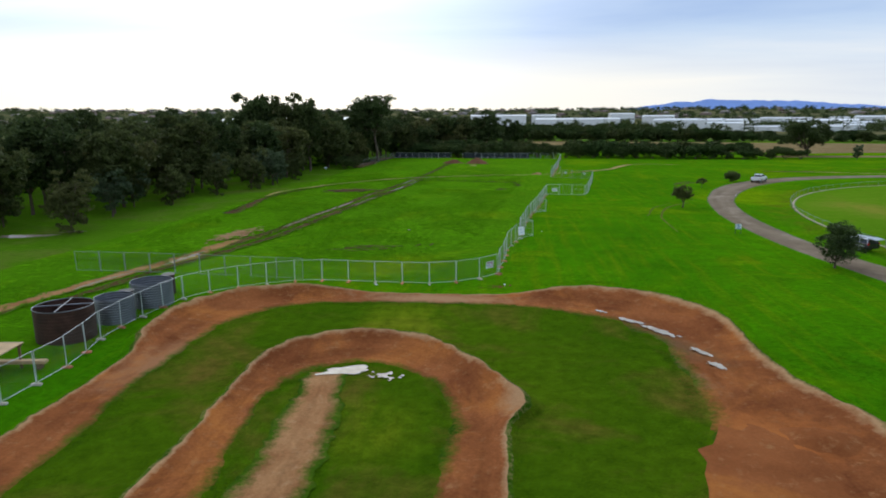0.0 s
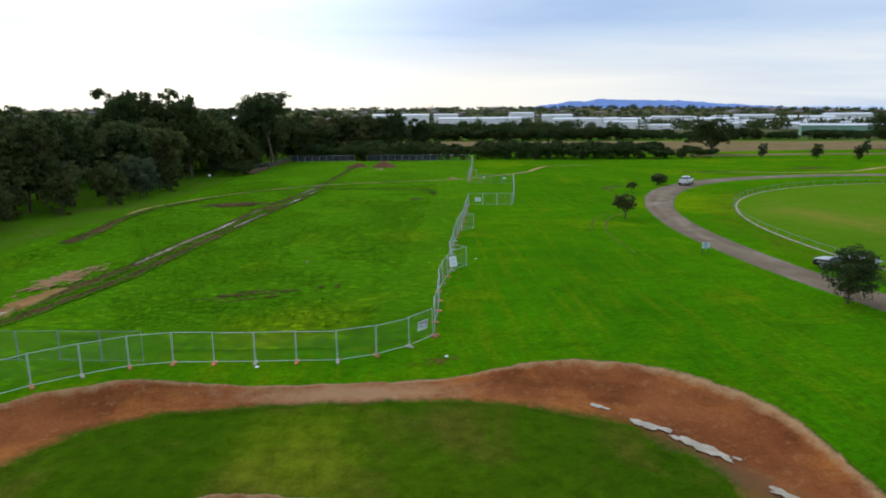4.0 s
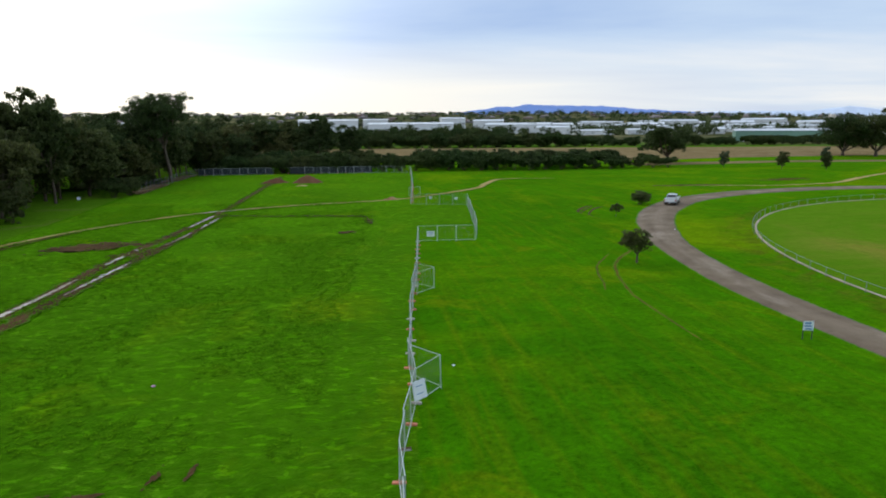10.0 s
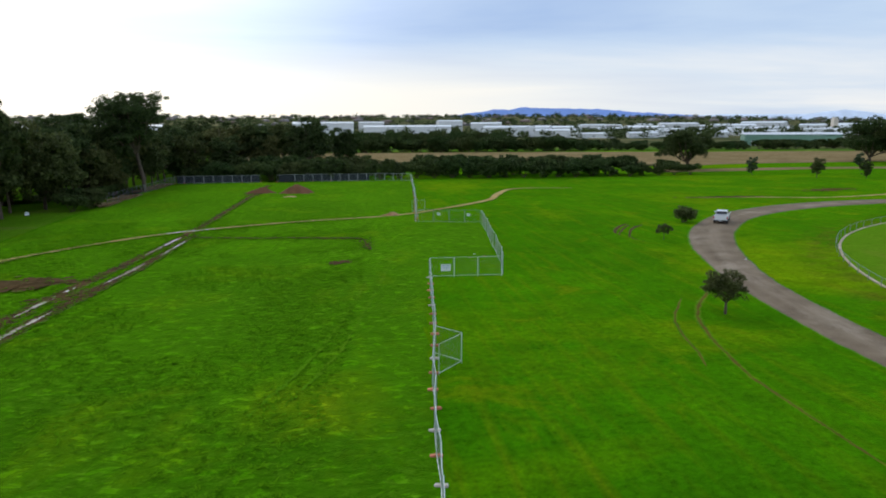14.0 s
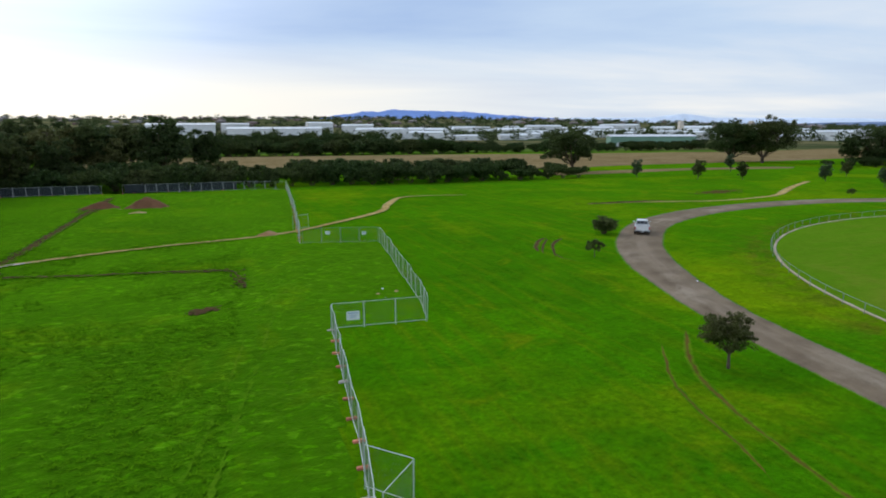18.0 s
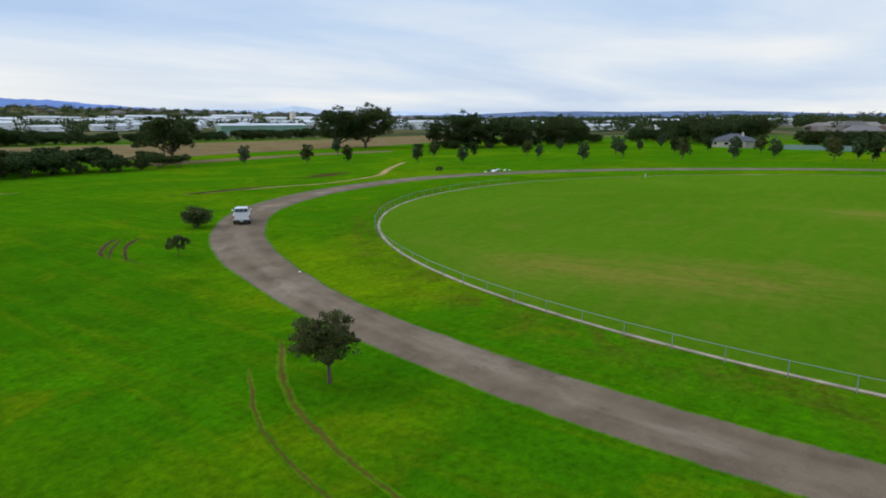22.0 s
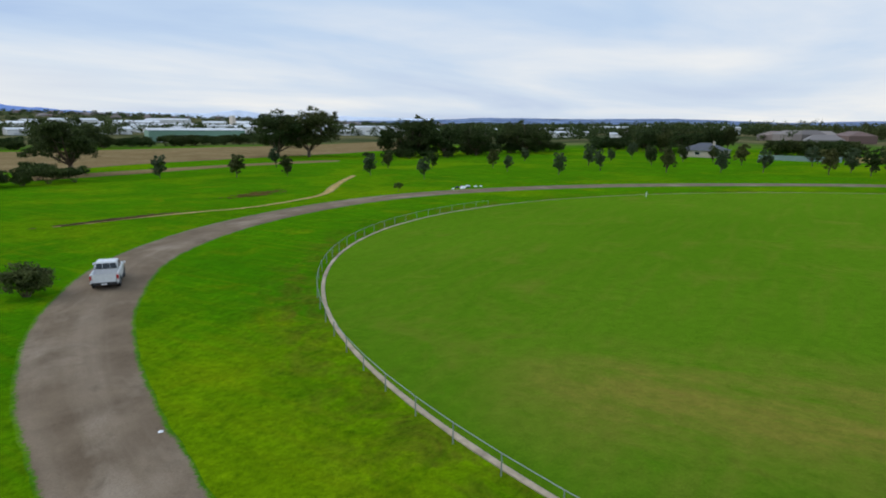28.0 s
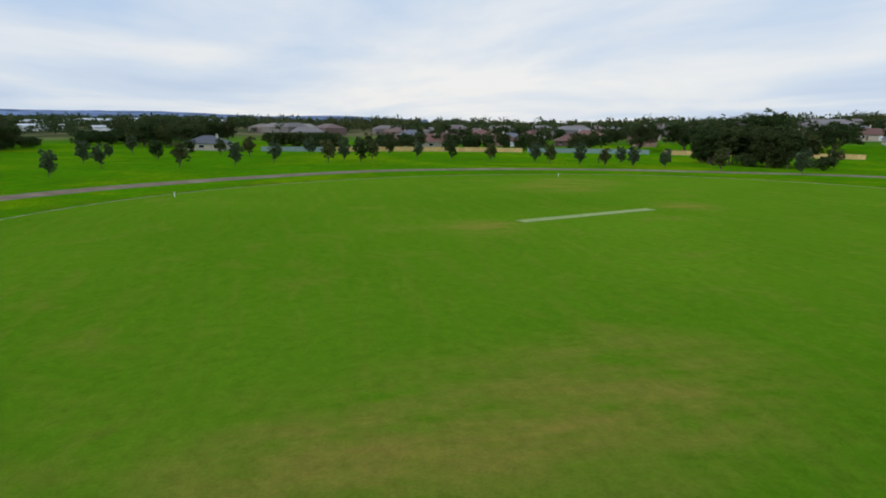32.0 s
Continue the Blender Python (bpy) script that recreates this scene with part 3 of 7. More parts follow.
def box(bm, x0, x1, y0, y1, z0, z1, bev=0.0, m=None):
    vs = [bm.verts.new((x, y, z)) for z in (z0, z1) for x, y in ((x0, y0), (x1, y0), (x1, y1), (x0, y1))]
    fs = [bm.faces.new([vs[i] for i in f]) for f in ((3, 2, 1, 0), (4, 5, 6, 7), (0, 1, 5, 4), (1, 2, 6, 5), (2, 3, 7, 6), (3, 0, 4, 7))]
    if bev:
        edges = list({e for f in fs for e in f.edges})
        r = bmesh.ops.bevel(bm, geom=edges, offset=bev, segments=2, affect="EDGES")
        vs = list({v for f in r["faces"] for v in f.verts} | {v for v in vs if v.is_valid})
    if m is not None:
        bmesh.ops.transform(bm, matrix=m, verts=vs)
    return bm


def boxm(x0, x1, y0, y1, z0, z1, bev=0.0, m=None):
    return box(bmesh.new(), x0, x1, y0, y1, z0, z1, bev, m)


def tube(bm, a, b, r, n=8, r2=None):
    a, b = Vector(a), Vector(b)
    d = (b - a).normalized()
    u = d.orthogonal().normalized()
    w = d.cross(u)
    ring = lambda p, q: [bm.verts.new(p + (u * math.cos(k * 2 * math.pi / n) + w * math.sin(k * 2 * math.pi / n)) * q) for k in range(n)]
    A, B = ring(a, r), ring(b, r if r2 is None else r2)
    for k in range(n):
        bm.faces.new((A[k], A[(k + 1) % n], B[(k + 1) % n], B[k]))
    bm.faces.new(A[::-1])
    bm.faces.new(B)
    return bm


def tubem(a, b, r, n=8, r2=None):
    return tube(bmesh.new(), a, b, r, n, r2)


def smooth01(x, a, b):
    t = min(1.0, max(0.0, (x - a) / (b - a)))
    return t * t * (3 - 2 * t)


def terrain(x, y):
    """Height of the land: flat round the park, rising to the suburb in the east and to the far town."""
    dx, dy = x - 60, y - 90
    r = math.hypot(dx, dy)
    a = math.degrees(math.atan2(dy, dx))
    east = smooth01(a, -150, -75) * (1 - smooth01(a, 8, 32))
    north = smooth01(a, 32, 75) * (1 - smooth01(a, 150, 179))
    h = east * (2.5 * smooth01(r, 230, 430) + 3 * smooth01(r, 430, 900) + 9 * smooth01(-a, 18, 50) * smooth01(r, 190, 480))
    h += north * (10 * smooth01(r, 850, 1400) + 34 * smooth01(r, 1200, 2300))
    h += (1 - max(east, north)) * 8 * smooth01(r, 900, 2600)
    if r > 260:
        h += smooth01(r, 260, 900) * 1.5 * noise.noise((x / 180, y / 180, 0.3))
    return h


def spline(pts, step):
    """Catmull-Rom through control points of any dimension, sampled about every step metres."""
    P = [np.array(p, float) for p in pts]
    P = [2 * P[0] - P[1]] + P + [2 * P[-1] - P[-2]]
    out = []
    for i in range(1, len(P) - 2):
        p0, p1, p2, p3 = P[i - 1:i + 3]
        n = max(2, int(np.linalg.norm((p2 - p1)[:2]) / step))
        for k in range(n):
            t = k / n
            out.append(0.5 * (2 * p1 + (p2 - p0) * t + (2 * p0 - 5 * p1 + 4 * p2 - p3) * t * t + (3 * p1 - p0 - 3 * p2 + p3) * t ** 3))
    out.append(P[-2])
    return out


def ribbon(name, pts, z, mat, step=1.0, rag=0.15, crown=0.0, taper=False, nx=6, fringe=0.0):
    """A ground strip along x, y, width points, with a ragged edge."""
    S = spline(pts, step)
    verts, faces = [], []
    n = len(S)
    for i, p in enumerate(S):
        a, b = S[max(0, i - 1)], S[min(n - 1, i + 1)]
        d = (b - a)[:2] / max(1e-6, np.linalg.norm((b - a)[:2]))
        q = np.array((d[1], -d[0]))
        w = p[2] / 2
        if taper:
            w *= min(1.0, 0.15 + i / 4.0, 0.15 + (n - 1 - i) / 4.0)
        wl_ = w + rag * noise.noise((p[0] * 0.7, p[1] * 0.7, 3.1)) + rag * 0.7 * noise.noise((p[0] * 2.3, p[1] * 2.3, 1.1))
        wr_ = w + rag * noise.noise((p[0] * 0.7, p[1] * 0.7, 8.4)) + rag * 0.7 * noise.noise((p[0] * 2.3, p[1] * 2.3, 6.1))
        if fringe:
            wl_ += fringe * (0.6 * noise.noise((p[0] * 1.9, p[1] * 1.9, 3.7)) + 0.35 * noise.noise((p[0] * 4.3, p[1] * 4.3, 2.7)))
            wr_ += fringe * (0.6 * noise.noise((p[0] * 1.9, p[1] * 1.9, 8.7)) + 0.35 * noise.noise((p[0] * 4.3, p[1] * 4.3, 7.7)))
        for k in range(nx):
            u = k / (nx - 1)
            off = -wl_ + (wl_ + wr_) * u
            v = p[:2] + q * off
            verts.append((v[0], v[1], z + crown * (1 - (2 * u - 1) ** 2)))
    for i in range(n - 1):
        for k in range(nx - 1):
            a = i * nx + k
            faces.append((a, a + nx, a + nx + 1, a + 1))
    me = mesh_from(name, verts, faces, mat, smooth=True)
    uv = me.uv_layers.new(name="along")
    vi = np.empty(len(me.loops), dtype=np.int32)
    me.loops.foreach_get("vertex_index", vi)
    uv.data.foreach_set("uv", np.c_[(vi % nx) / (nx - 1), (vi // nx) * step].astype(np.float32).ravel())
    return part(name, me, None)


def blob(name, cx, cy, rx, ry, z, mat, rag=0.25, turn=0.0, n=28, seed=0.0, dome=0.0):
    """A flat irregular patch, or a low heap where dome is given."""
    verts, faces = [(cx, cy, z + dome)], []
    rings = 5 if dome else 2
    c, s = math.cos(radians(turn)), math.sin(radians(turn))
    for j in range(1, rings + 1):
        for k in range(n):
            a = k * 2 * math.pi / n
            f = j / rings * (1 + rag * noise.noise((math.cos(a) * 1.7 + seed, math.sin(a) * 1.7, seed)) + rag * 0.6 * noise.noise((math.cos(a) * 5 + seed, math.sin(a) * 5, seed * 2)))
            x, y = math.cos(a) * rx * f, math.sin(a) * ry * f
            h = dome * (math.cos(min(1, j / rings) * math.pi) * 0.5 + 0.5)
            if dome and j < rings:
                h += dome * 0.25 * noise.noise((x * 1.3 + seed, y * 1.3, 2.0))
            verts.append((cx + x * c - y * s, cy + x * s + y * c, z + h))
    for k in range(n):
        faces.append((0, 1 + k, 1 + (k + 1) % n))
        for j in range(rings - 1):
            a, b = 1 + j * n, 1 + (j + 1) * n
            faces.append((a + k, b + k, b + (k + 1) % n, a + (k + 1) % n))
    return part(name, mesh_from(name, verts, faces, mat, smooth=True), None)

# ---- ground and large structure ----


def build_ground():
    radii = [0, 12, 25, 40, 60, 80, 100, 125, 150, 175, 200, 225, 250, 280, 320, 370, 430, 500, 580, 680, 800, 950, 1100, 1300, 1550, 1850, 2200, 2700, 3300, 4000, 4800]
    n = 120
    verts, faces = [(60, 90, 0)], []
    for r in radii[1:]:
        for k in range(n):
            a = k * 2 * math.pi / n
            x, y = 60 + r * math.cos(a), 90 + r * math.sin(a)
            verts.append((x, y, terrain(x, y)))
    for k in range(n):
        faces.append((0, 1 + k, 1 + (k + 1) % n))
    for j in range(len(radii) - 2):
        a, b = 1 + j * n, 1 + (j + 1) * n
        for k in range(n):
            faces.append((a + k, b + k, b + (k + 1) % n, a + (k + 1) % n))
    g = part("ground", mesh_from("ground", verts, faces, LAND, smooth=True), None)
    tagged(g, "bright green mown grass parkland reaching the horizon", "ground", kind="structure")


build_ground()


def sward(x, y):
    """Height of lodged long grass, nought to about one."""
    amp = 0.45 + 0.9 * max(0.0, 0.25 + noise.noise((x * 0.05, y * 0.05, 3.0)))
    a = noise.noise((x * 0.42 + 0.12 * y, y * 0.95, 0.0))
    b = noise.noise((x * 1.1, y * 2.1 + 0.3 * x, 4.0))
    return amp * max(0.0, 0.32 + 0.62 * (1 - abs(a) * 2.0) * 0.5 + 0.45 * b)


def rough_sheet(name, outline, z, mat, label, category, cell, relief, calm):
    """A gridded sheet of long grass lying in waves, calm near the given lines and at its rim."""
    S = np.array([p[:2] for p in spline(outline + [outline[0]], 0.8)[:-1]])
    poly = [tuple(p) for p in spline(outline + [outline[0]], 3.0)[:-1]]
    C = np.array([p[:2] for line in calm for p in spline(line, 0.7)])
    x0, y0 = S.min(axis=0) - cell
    nx, ny = (np.ptp(S, axis=0) / cell).astype(int) + 3
    keep, verts, faces = {}, [], []
    gx = x0 + np.arange(nx) * cell
    for j in range(ny):
        gy = y0 + j * cell
        Sn = S[np.abs(S[:, 1] - gy) < 3.0]
        Cn = C[np.abs(C[:, 1] - gy) < 3.0]
        if not len(Sn):
            Sn = S
        cross = sorted((a[0] + (gy - a[1]) * (b[0] - a[0]) / (b[1] - a[1])) for a, b in zip(poly, poly[1:] + poly[:1]) if (a[1] > gy) != (b[1] > gy))
        dS = np.hypot(Sn[None, :, 0] - gx[:, None], Sn[None, :, 1] - gy)
        dC = np.hypot(Cn[None, :, 0] - gx[:, None], Cn[None, :, 1] - gy).min(axis=1) if len(Cn) else np.full(nx, 9.0)
        for i in range(nx):
            x, y, rim, near = gx[i], gy, dS[i].min(), dC[i]
            if not (np.searchsorted(cross, x) % 2):
                if rim > cell * 0.8:
                    continue
                x, y = Sn[dS[i].argmin()]
                rim = -1.0
            if rim < 0:
                keep[(i, j)] = len(verts)
                verts.append((x, y, -0.06))
                continue
            f = min(1.0, rim / 2.2) * min(1.0, max(0.0, near - 0.45) / 1.3)
            keep[(i, j)] = len(verts)
            verts.append((x, y, z + relief * f * sward(x, y)))
    for (i, j), a in keep.items():
        q = [keep.get((i + 1, j)), keep.get((i + 1, j + 1)), keep.get((i, j + 1))]
        if None not in q:
            faces.append((a, *q))
    return tagged(part(name, mesh_from(name, verts, faces, mat, smooth=True), None), label, category, kind="structure")


def scraps(name, cx, cy, rx, ry, turn, count, size, mat, z, label, category, seed, group=""):
    """A worn place: many small ragged bare spots thickening to the middle, joined."""
    r = np.random.default_rng(seed)
    verts, faces = [], []
    c, s = math.cos(radians(turn)), math.sin(radians(turn))
    for n_ in range(count):
        u, v = r.normal(0, 0.45, 2)
        x, y = cx + u * rx * c - v * ry * s, cy + u * rx * s + v * ry * c
        sz = size * r.uniform(0.4, 1.3) * math.exp(-0.6 * (u * u + v * v))
        i, k, a0 = len(verts), 11, r.uniform(0, 6.28)
        lx, ly = (rx, ry) if rx > ry else (ry, rx)
        st = min(2.6, (rx / ry) ** 0.5)
        verts.append((x, y, z + 0.0005 * n_))
        for q in range(k):
            a = q * 2 * math.pi / k
            rad = sz * r.uniform(0.55, 1.25)
            px, py = rad * st * math.cos(a), rad * math.sin(a)
            verts.append((x + px * c - py * s, y + px * s + py * c, z + 0.0005 * n_))
        faces.extend((i, i + 1 + q, i + 1 + (q + 1) % k) for q in range(k))
    return tagged(part(name, mesh_from(name, verts, faces, mat), None), label, category, group=group, kind="structure")


RUTS = [
    [(-36.5, 34, 1.2), (-35, 45, 1.2), (-31.8, 58, 1.5), (-30, 66, 1.2), (-28.3, 74, 1.1), (-27.6, 84, 1.1), (-26.1, 98, 1.1), (-25.3, 112, 1.1), (-23, 130, 1.0), (-21.2, 148, 0.9), (-19.6, 186, 0.8), (-18.5, 218, 1.2)],
    [(-33.5, 40, 0.6), (-31.4, 52, 0.8), (-28.6, 62, 0.8), (-26.6, 72, 0.9), (-25.3, 88, 1.0), (-23.6, 106, 1.0), (-21.2, 128, 0.9), (-20, 146, 0.7)],
    [(-41, 88, 1.6), (-41.8, 97, 1.4), (-43, 108, 0.9), (-41, 120, 0.8), (-36, 134, 0.7), (-30, 142, 0.6)],
    [(-20, 143.6, 0.5), (-15.5, 142.6, 0.45), (-11.3, 141.5, 0.4), (-6, 140.8, 0.35), (-2, 139.9, 0.4), (1.2, 138.9, 0.35), (2.2, 136, 0.3), (2.4, 131, 0.15)],
]
TRACK = [(-44, 110, 0.7), (-43.5, 118, 0.7), (-38, 131, 0.8), (-30, 142, 0.9), (-22, 148.8, 1.0), (-8, 155, 0.9), (8, 159.3, 0.9), (18.3, 167.6, 1.1), (27.3, 177, 1.3), (31.6, 187, 1.5), (38, 197, 1.0), (51, 196, 0.5)]
TANTRACK = [(-37.5, 26, 0.9), (-37, 34, 1.1), (-35.6, 42, 1.0), (-34, 49, 1.2), (-32.2, 55, 1.5), (-31.3, 60, 1.6), (-31.0, 64, 1.4), (-30.4, 67.5, 0.6)]


def sheet(name, outline, z, mat, label, category, cell=3.0, relief=0.0, freq=1.0, kind="structure"):
    """A sheet of land inside a convex-ish outline, gridded across, with gentle relief that fades at its rim."""
    S = spline(outline + [outline[0]], cell)[:-1]
    c = np.mean([p[:2] for p in S], axis=0)
    rings = max(3, int(max(np.linalg.norm(p[:2] - c) for p in S) / cell))
    n = len(S)
    verts, faces = [(c[0], c[1], z)], []
    for j in range(1, rings + 1):
        for k in range(n):
            p = c + (S[k][:2] - c) * (j / rings)
            h = 0.0
            if relief and j < rings:
                h = relief * (noise.noise((p[0] * freq, p[1] * freq, 0.0)) * 0.5 + 0.5)
            verts.append((p[0], p[1], z + h + terrain(p[0], p[1])))
    for k in range(n):
        faces.append((0, 1 + k, 1 + (k + 1) % n))
        for j in range(rings - 1):
            a, b = 1 + j * n, 1 + (j + 1) * n
            faces.append((a + k, b + k, b + (k + 1) % n, a + (k + 1) % n))
    ob = part(name, mesh_from(name, verts, faces, mat, smooth=True), None)
    return tagged(ob, label, category, kind=kind)


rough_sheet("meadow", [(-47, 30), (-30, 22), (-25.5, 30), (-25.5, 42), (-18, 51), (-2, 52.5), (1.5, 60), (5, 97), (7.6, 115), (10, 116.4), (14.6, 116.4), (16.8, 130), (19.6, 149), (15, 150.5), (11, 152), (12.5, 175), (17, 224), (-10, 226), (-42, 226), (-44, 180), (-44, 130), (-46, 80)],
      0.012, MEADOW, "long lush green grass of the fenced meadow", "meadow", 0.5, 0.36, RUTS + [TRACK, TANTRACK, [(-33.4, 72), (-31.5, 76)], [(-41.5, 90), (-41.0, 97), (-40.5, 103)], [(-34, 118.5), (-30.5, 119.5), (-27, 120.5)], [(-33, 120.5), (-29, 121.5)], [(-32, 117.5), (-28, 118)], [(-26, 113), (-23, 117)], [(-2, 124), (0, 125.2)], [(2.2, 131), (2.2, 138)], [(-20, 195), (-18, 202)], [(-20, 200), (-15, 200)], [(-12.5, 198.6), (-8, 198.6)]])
sheet("infield", [(-18, 6), (0, 4), (16, 6), (14.5, 24), (13.5, 36), (10.5, 43), (4, 45), (-8, 45), (-15, 44), (-19.5, 39), (-19.2, 30), (-18.5, 18)],
      0.012, INFIELD, "short darker grass between the dirt lanes", "grass", cell=2.0, relief=0.05, freq=0.4)
sheet("woodland_floor", [(-46, 30), (-45, 80), (-44, 140), (-46, 190), (-46, 226), (-20, 232), (0, 240), (-5, 300), (-110, 300), (-150, 200), (-150, 60), (-100, 20)],
      0.016, WOODLAND, "shaded grass and leaf litter under gum trees", "woodland floor", cell=6.0)
sheet("dry_field", [(-40, 300), (20, 300), (70, 284), (108, 262), (140, 268), (190, 268), (240, 268), (330, 290), (360, 350), (300, 345), (200, 362), (100, 388), (0, 405), (-50, 405)],
      0.03, DRY, "straw coloured dry grass paddock", "field", cell=8.0)
sheet("dry_verge", [(92, 236), (120, 236), (150, 238), (185, 232), (185, 240), (150, 246), (118, 247), (94, 246)],
      0.02, DRY, "strip of straw coloured dry grass", "grass", cell=3.0)
sheet("far_meadow", [(-40, 480), (40, 478), (120, 465), (130, 540), (60, 560), (-40, 575)], 0.06, MOWN, "distant bright green paddock", "field", cell=15.0)

# the oval: an ellipse with its turf, gravel edging and pipe fence
OC, OA, OB, OT = (109.1, 64.7), 79.6, 64.25, radians(-63.8)


def oval_point(a, grow=0.0):
    x, y = (OA + grow) * math.cos(a), (OB + grow) * math.sin(a)
    return OC[0] + x * math.cos(OT) - y * math.sin(OT), OC[1] + x * math.sin(OT) + y * math.cos(OT)


def build_oval():
    n, rings = 160, 14
    verts, faces = [(OC[0], OC[1], 0.04)], []
    for j in range(1, rings + 1):
        for k in range(n):
            x, y = oval_point(k * 2 * math.pi / n)
            f = j / rings
            verts.append((OC[0] + (x - OC[0]) * f, OC[1] + (y - OC[1]) * f, 0.04 if j < rings else 0.02))
    for k in range(n):
        faces.append((0, 1 + k, 1 + (k + 1) % n))
        for j in range(rings - 1):
            a, b = 1 + j * n, 1 + (j + 1) * n
            faces.append((a + k, b + k, b + (k + 1) % n, a + (k + 1) % n))
    tagged(part("oval_turf", mesh_from("oval_turf", verts, faces, OVAL, smooth=True), None), "worn olive green turf of the sports oval", "sports field", kind="structure")
    verts, faces = [], []
    n = 360
    for k in range(n):
        a = k * 2 * math.pi / n
        w = (0.14 if oval_point(a)[0] < 118 else 0.05) + 0.05 * noise.noise((math.cos(a) * 40, math.sin(a) * 40, 0))
        for g, z in ((-w, 0.02), (-w, 0.055), (w, 0.055), (w, 0.005)):
            x, y = oval_point(a, g)
            verts.append((x, y, z))
    for k in range(n):
        for j in range(3):
            a, b = k * 4 + j, ((k + 1) % n) * 4 + j
            faces.append((a, b, b + 1, a + 1))
    tagged(part("oval_edging", mesh_from("oval_edging", verts, faces, EDGING), None), "pale gravel edging strip round the oval", "edging", kind="structure")


build_oval()

ROADLINE = [(62, -40, 5.9), (48, -5, 5.4), (40.5, 25, 4.5), (37, 45, 4.3), (34.8, 58, 4.2), (33.1, 72, 4.1), (33.1, 88, 4.2), (34.4, 99, 4.2), (36.7, 109.8, 4.4), (40.2, 119.6, 5.0), (43.5, 127.0, 5.6), (49.4, 136.6, 5.9),
            (60, 147.9, 5.9), (73.4, 155.4, 5.9), (88, 159.3, 5.9), (104, 160.2, 5.8), (120, 157.2, 5.8), (137, 148.6, 6.2), (154, 135.6, 6.4), (172, 114.5, 6.4), (188, 88, 6.4), (193, 60, 6.4),
            (191.5, 35, 6.4), (184.7, 9.6, 6.4), (164.4, -34, 6.4), (132, -62, 6.4), (95, -66, 6.4), (62, -40, 5.9)]
tagged(ribbon("road", ROADLINE, 0.008, ROAD, step=0.6, rag=0.10, crown=0.08, nx=11), "grey brown unsealed gravel road curving round the oval", "road", kind="structure")

tagged(ribbon("dirt_path", TRACK,
              0.13, SANDY, 0.4, 0.18, fringe=0.2), "narrow sandy walking track worn through grass", "path", kind="structure")
tagged(ribbon("dirt_path", [(66, 173, 0.6), (80, 171, 0.9), (92, 168, 0.9), (108, 170.4, 1.2), (119, 177, 2.0), (128, 183, 1.6), (144, 192.3, 1.4)], 0.03, SANDY_LAWN, 0.5, 0.25, fringe=0.3),
       "pale sandy track leading off the road", "path", kind="structure")

for pts in RUTS:
    tagged(ribbon("mud_rut", [(x, y, w * 1.6) for x, y, w in pts], 0.125, RUT_MUD, 0.3, 0.34, fringe=0.4, nx=8), "wet brown wheel rut churned through long grass", "mud rut", group="wheel ruts", kind="structure")
for cx, cy, rx, ry, t, n_, sz, sd in ((-30.5, 119.5, 6.0, 2.8, 15, 260, 0.6, 1), (-24.3, 115, 3.0, 2.6, 60, 120, 0.45, 2), (-1.0, 124.6, 1.5, 1.1, 40, 45, 0.28, 3), (2.2, 134.5, 1.0, 4.2, 0, 60, 0.28, 4), (-19.0, 198.5, 3.6, 5, 10, 120, 0.5, 5), (-1.0, 139.5, 4.0, 0.8, -10, 40, 0.2, 6)):
    scraps("mud_patch", cx, cy, rx, ry, t, n_, sz, MUD, 0.10, "bare patch of trampled brown mud in grass", "mud patch", sd, "mud patches")
for cx, cy, rx, ry, t, n_, sd in ((-14.2, 65.1, 2.6, 0.30, 5, 26, 11), (-13.2, 64.5, 2.2, 0.22, 8, 18, 12), (-14.4, 62.7, 2.2, 0.25, 20, 20, 13), (-11.4, 65.2, 2.0, 0.2, 8, 16, 14), (-16.4, 63.2, 2.4, 0.22, 14, 18, 15), (-8.8, 65.8, 1.6, 0.14, 78, 9, 16), (-7.4, 66.0, 1.8, 0.14, 80, 9, 17), (-12.2, 63.6, 1.4, 0.2, 24, 10, 18), (-15.6, 64.1, 1.8, 0.35, 2, 20, 19)):
    scraps("wheel_mark", cx, cy, rx, ry, t, n_, 0.12, MUD, 0.17, "broken muddy tyre mark through long grass", "wheel mark", sd, "wheel marks")
for pts in ([(-4.2, 88, .1), (-2.6, 92, .2), (-0.6, 98, .2), (1.2, 107, .2), (3.0, 116, .15), (4.3, 123.3, .1)], [(-5.6, 88, .1), (-4.0, 92, .2), (-2.0, 98, .2), (0.0, 107, .15), (1.6, 116, .1)], [(2.5, 122, .1), (5.0, 127, .2), (7.6, 130, .15)]):
    tagged(ribbon("wheel_mark", pts, 0.17, FLAT, 0.25, 0.16, taper=True, fringe=0.3), "flattened tyre line through long grass", "wheel mark", group="wheel marks", kind="structure")
tagged(ribbon("tan_track", [(x, y, w * 1.5) for x, y, w in TANTRACK], 0.132, TAN_RUT, 0.25, 0.35, fringe=0.5, nx=8), "churned tan dirt vehicle track", "dirt track", kind="structure")
scraps("dirt_patch", -32.0, 70.6, 1.9, 5.2, -14, 230, 0.55, TAN, 0.11, "bare tan dirt patch beside the rut", "dirt patch", 7)
scraps("dirt_patch", -41.0, 96.5, 0.9, 7.0, 4, 90, 0.34, BARK_MULCH, 0.115, "broken reddish dirt where the track begins", "dirt patch", 8)
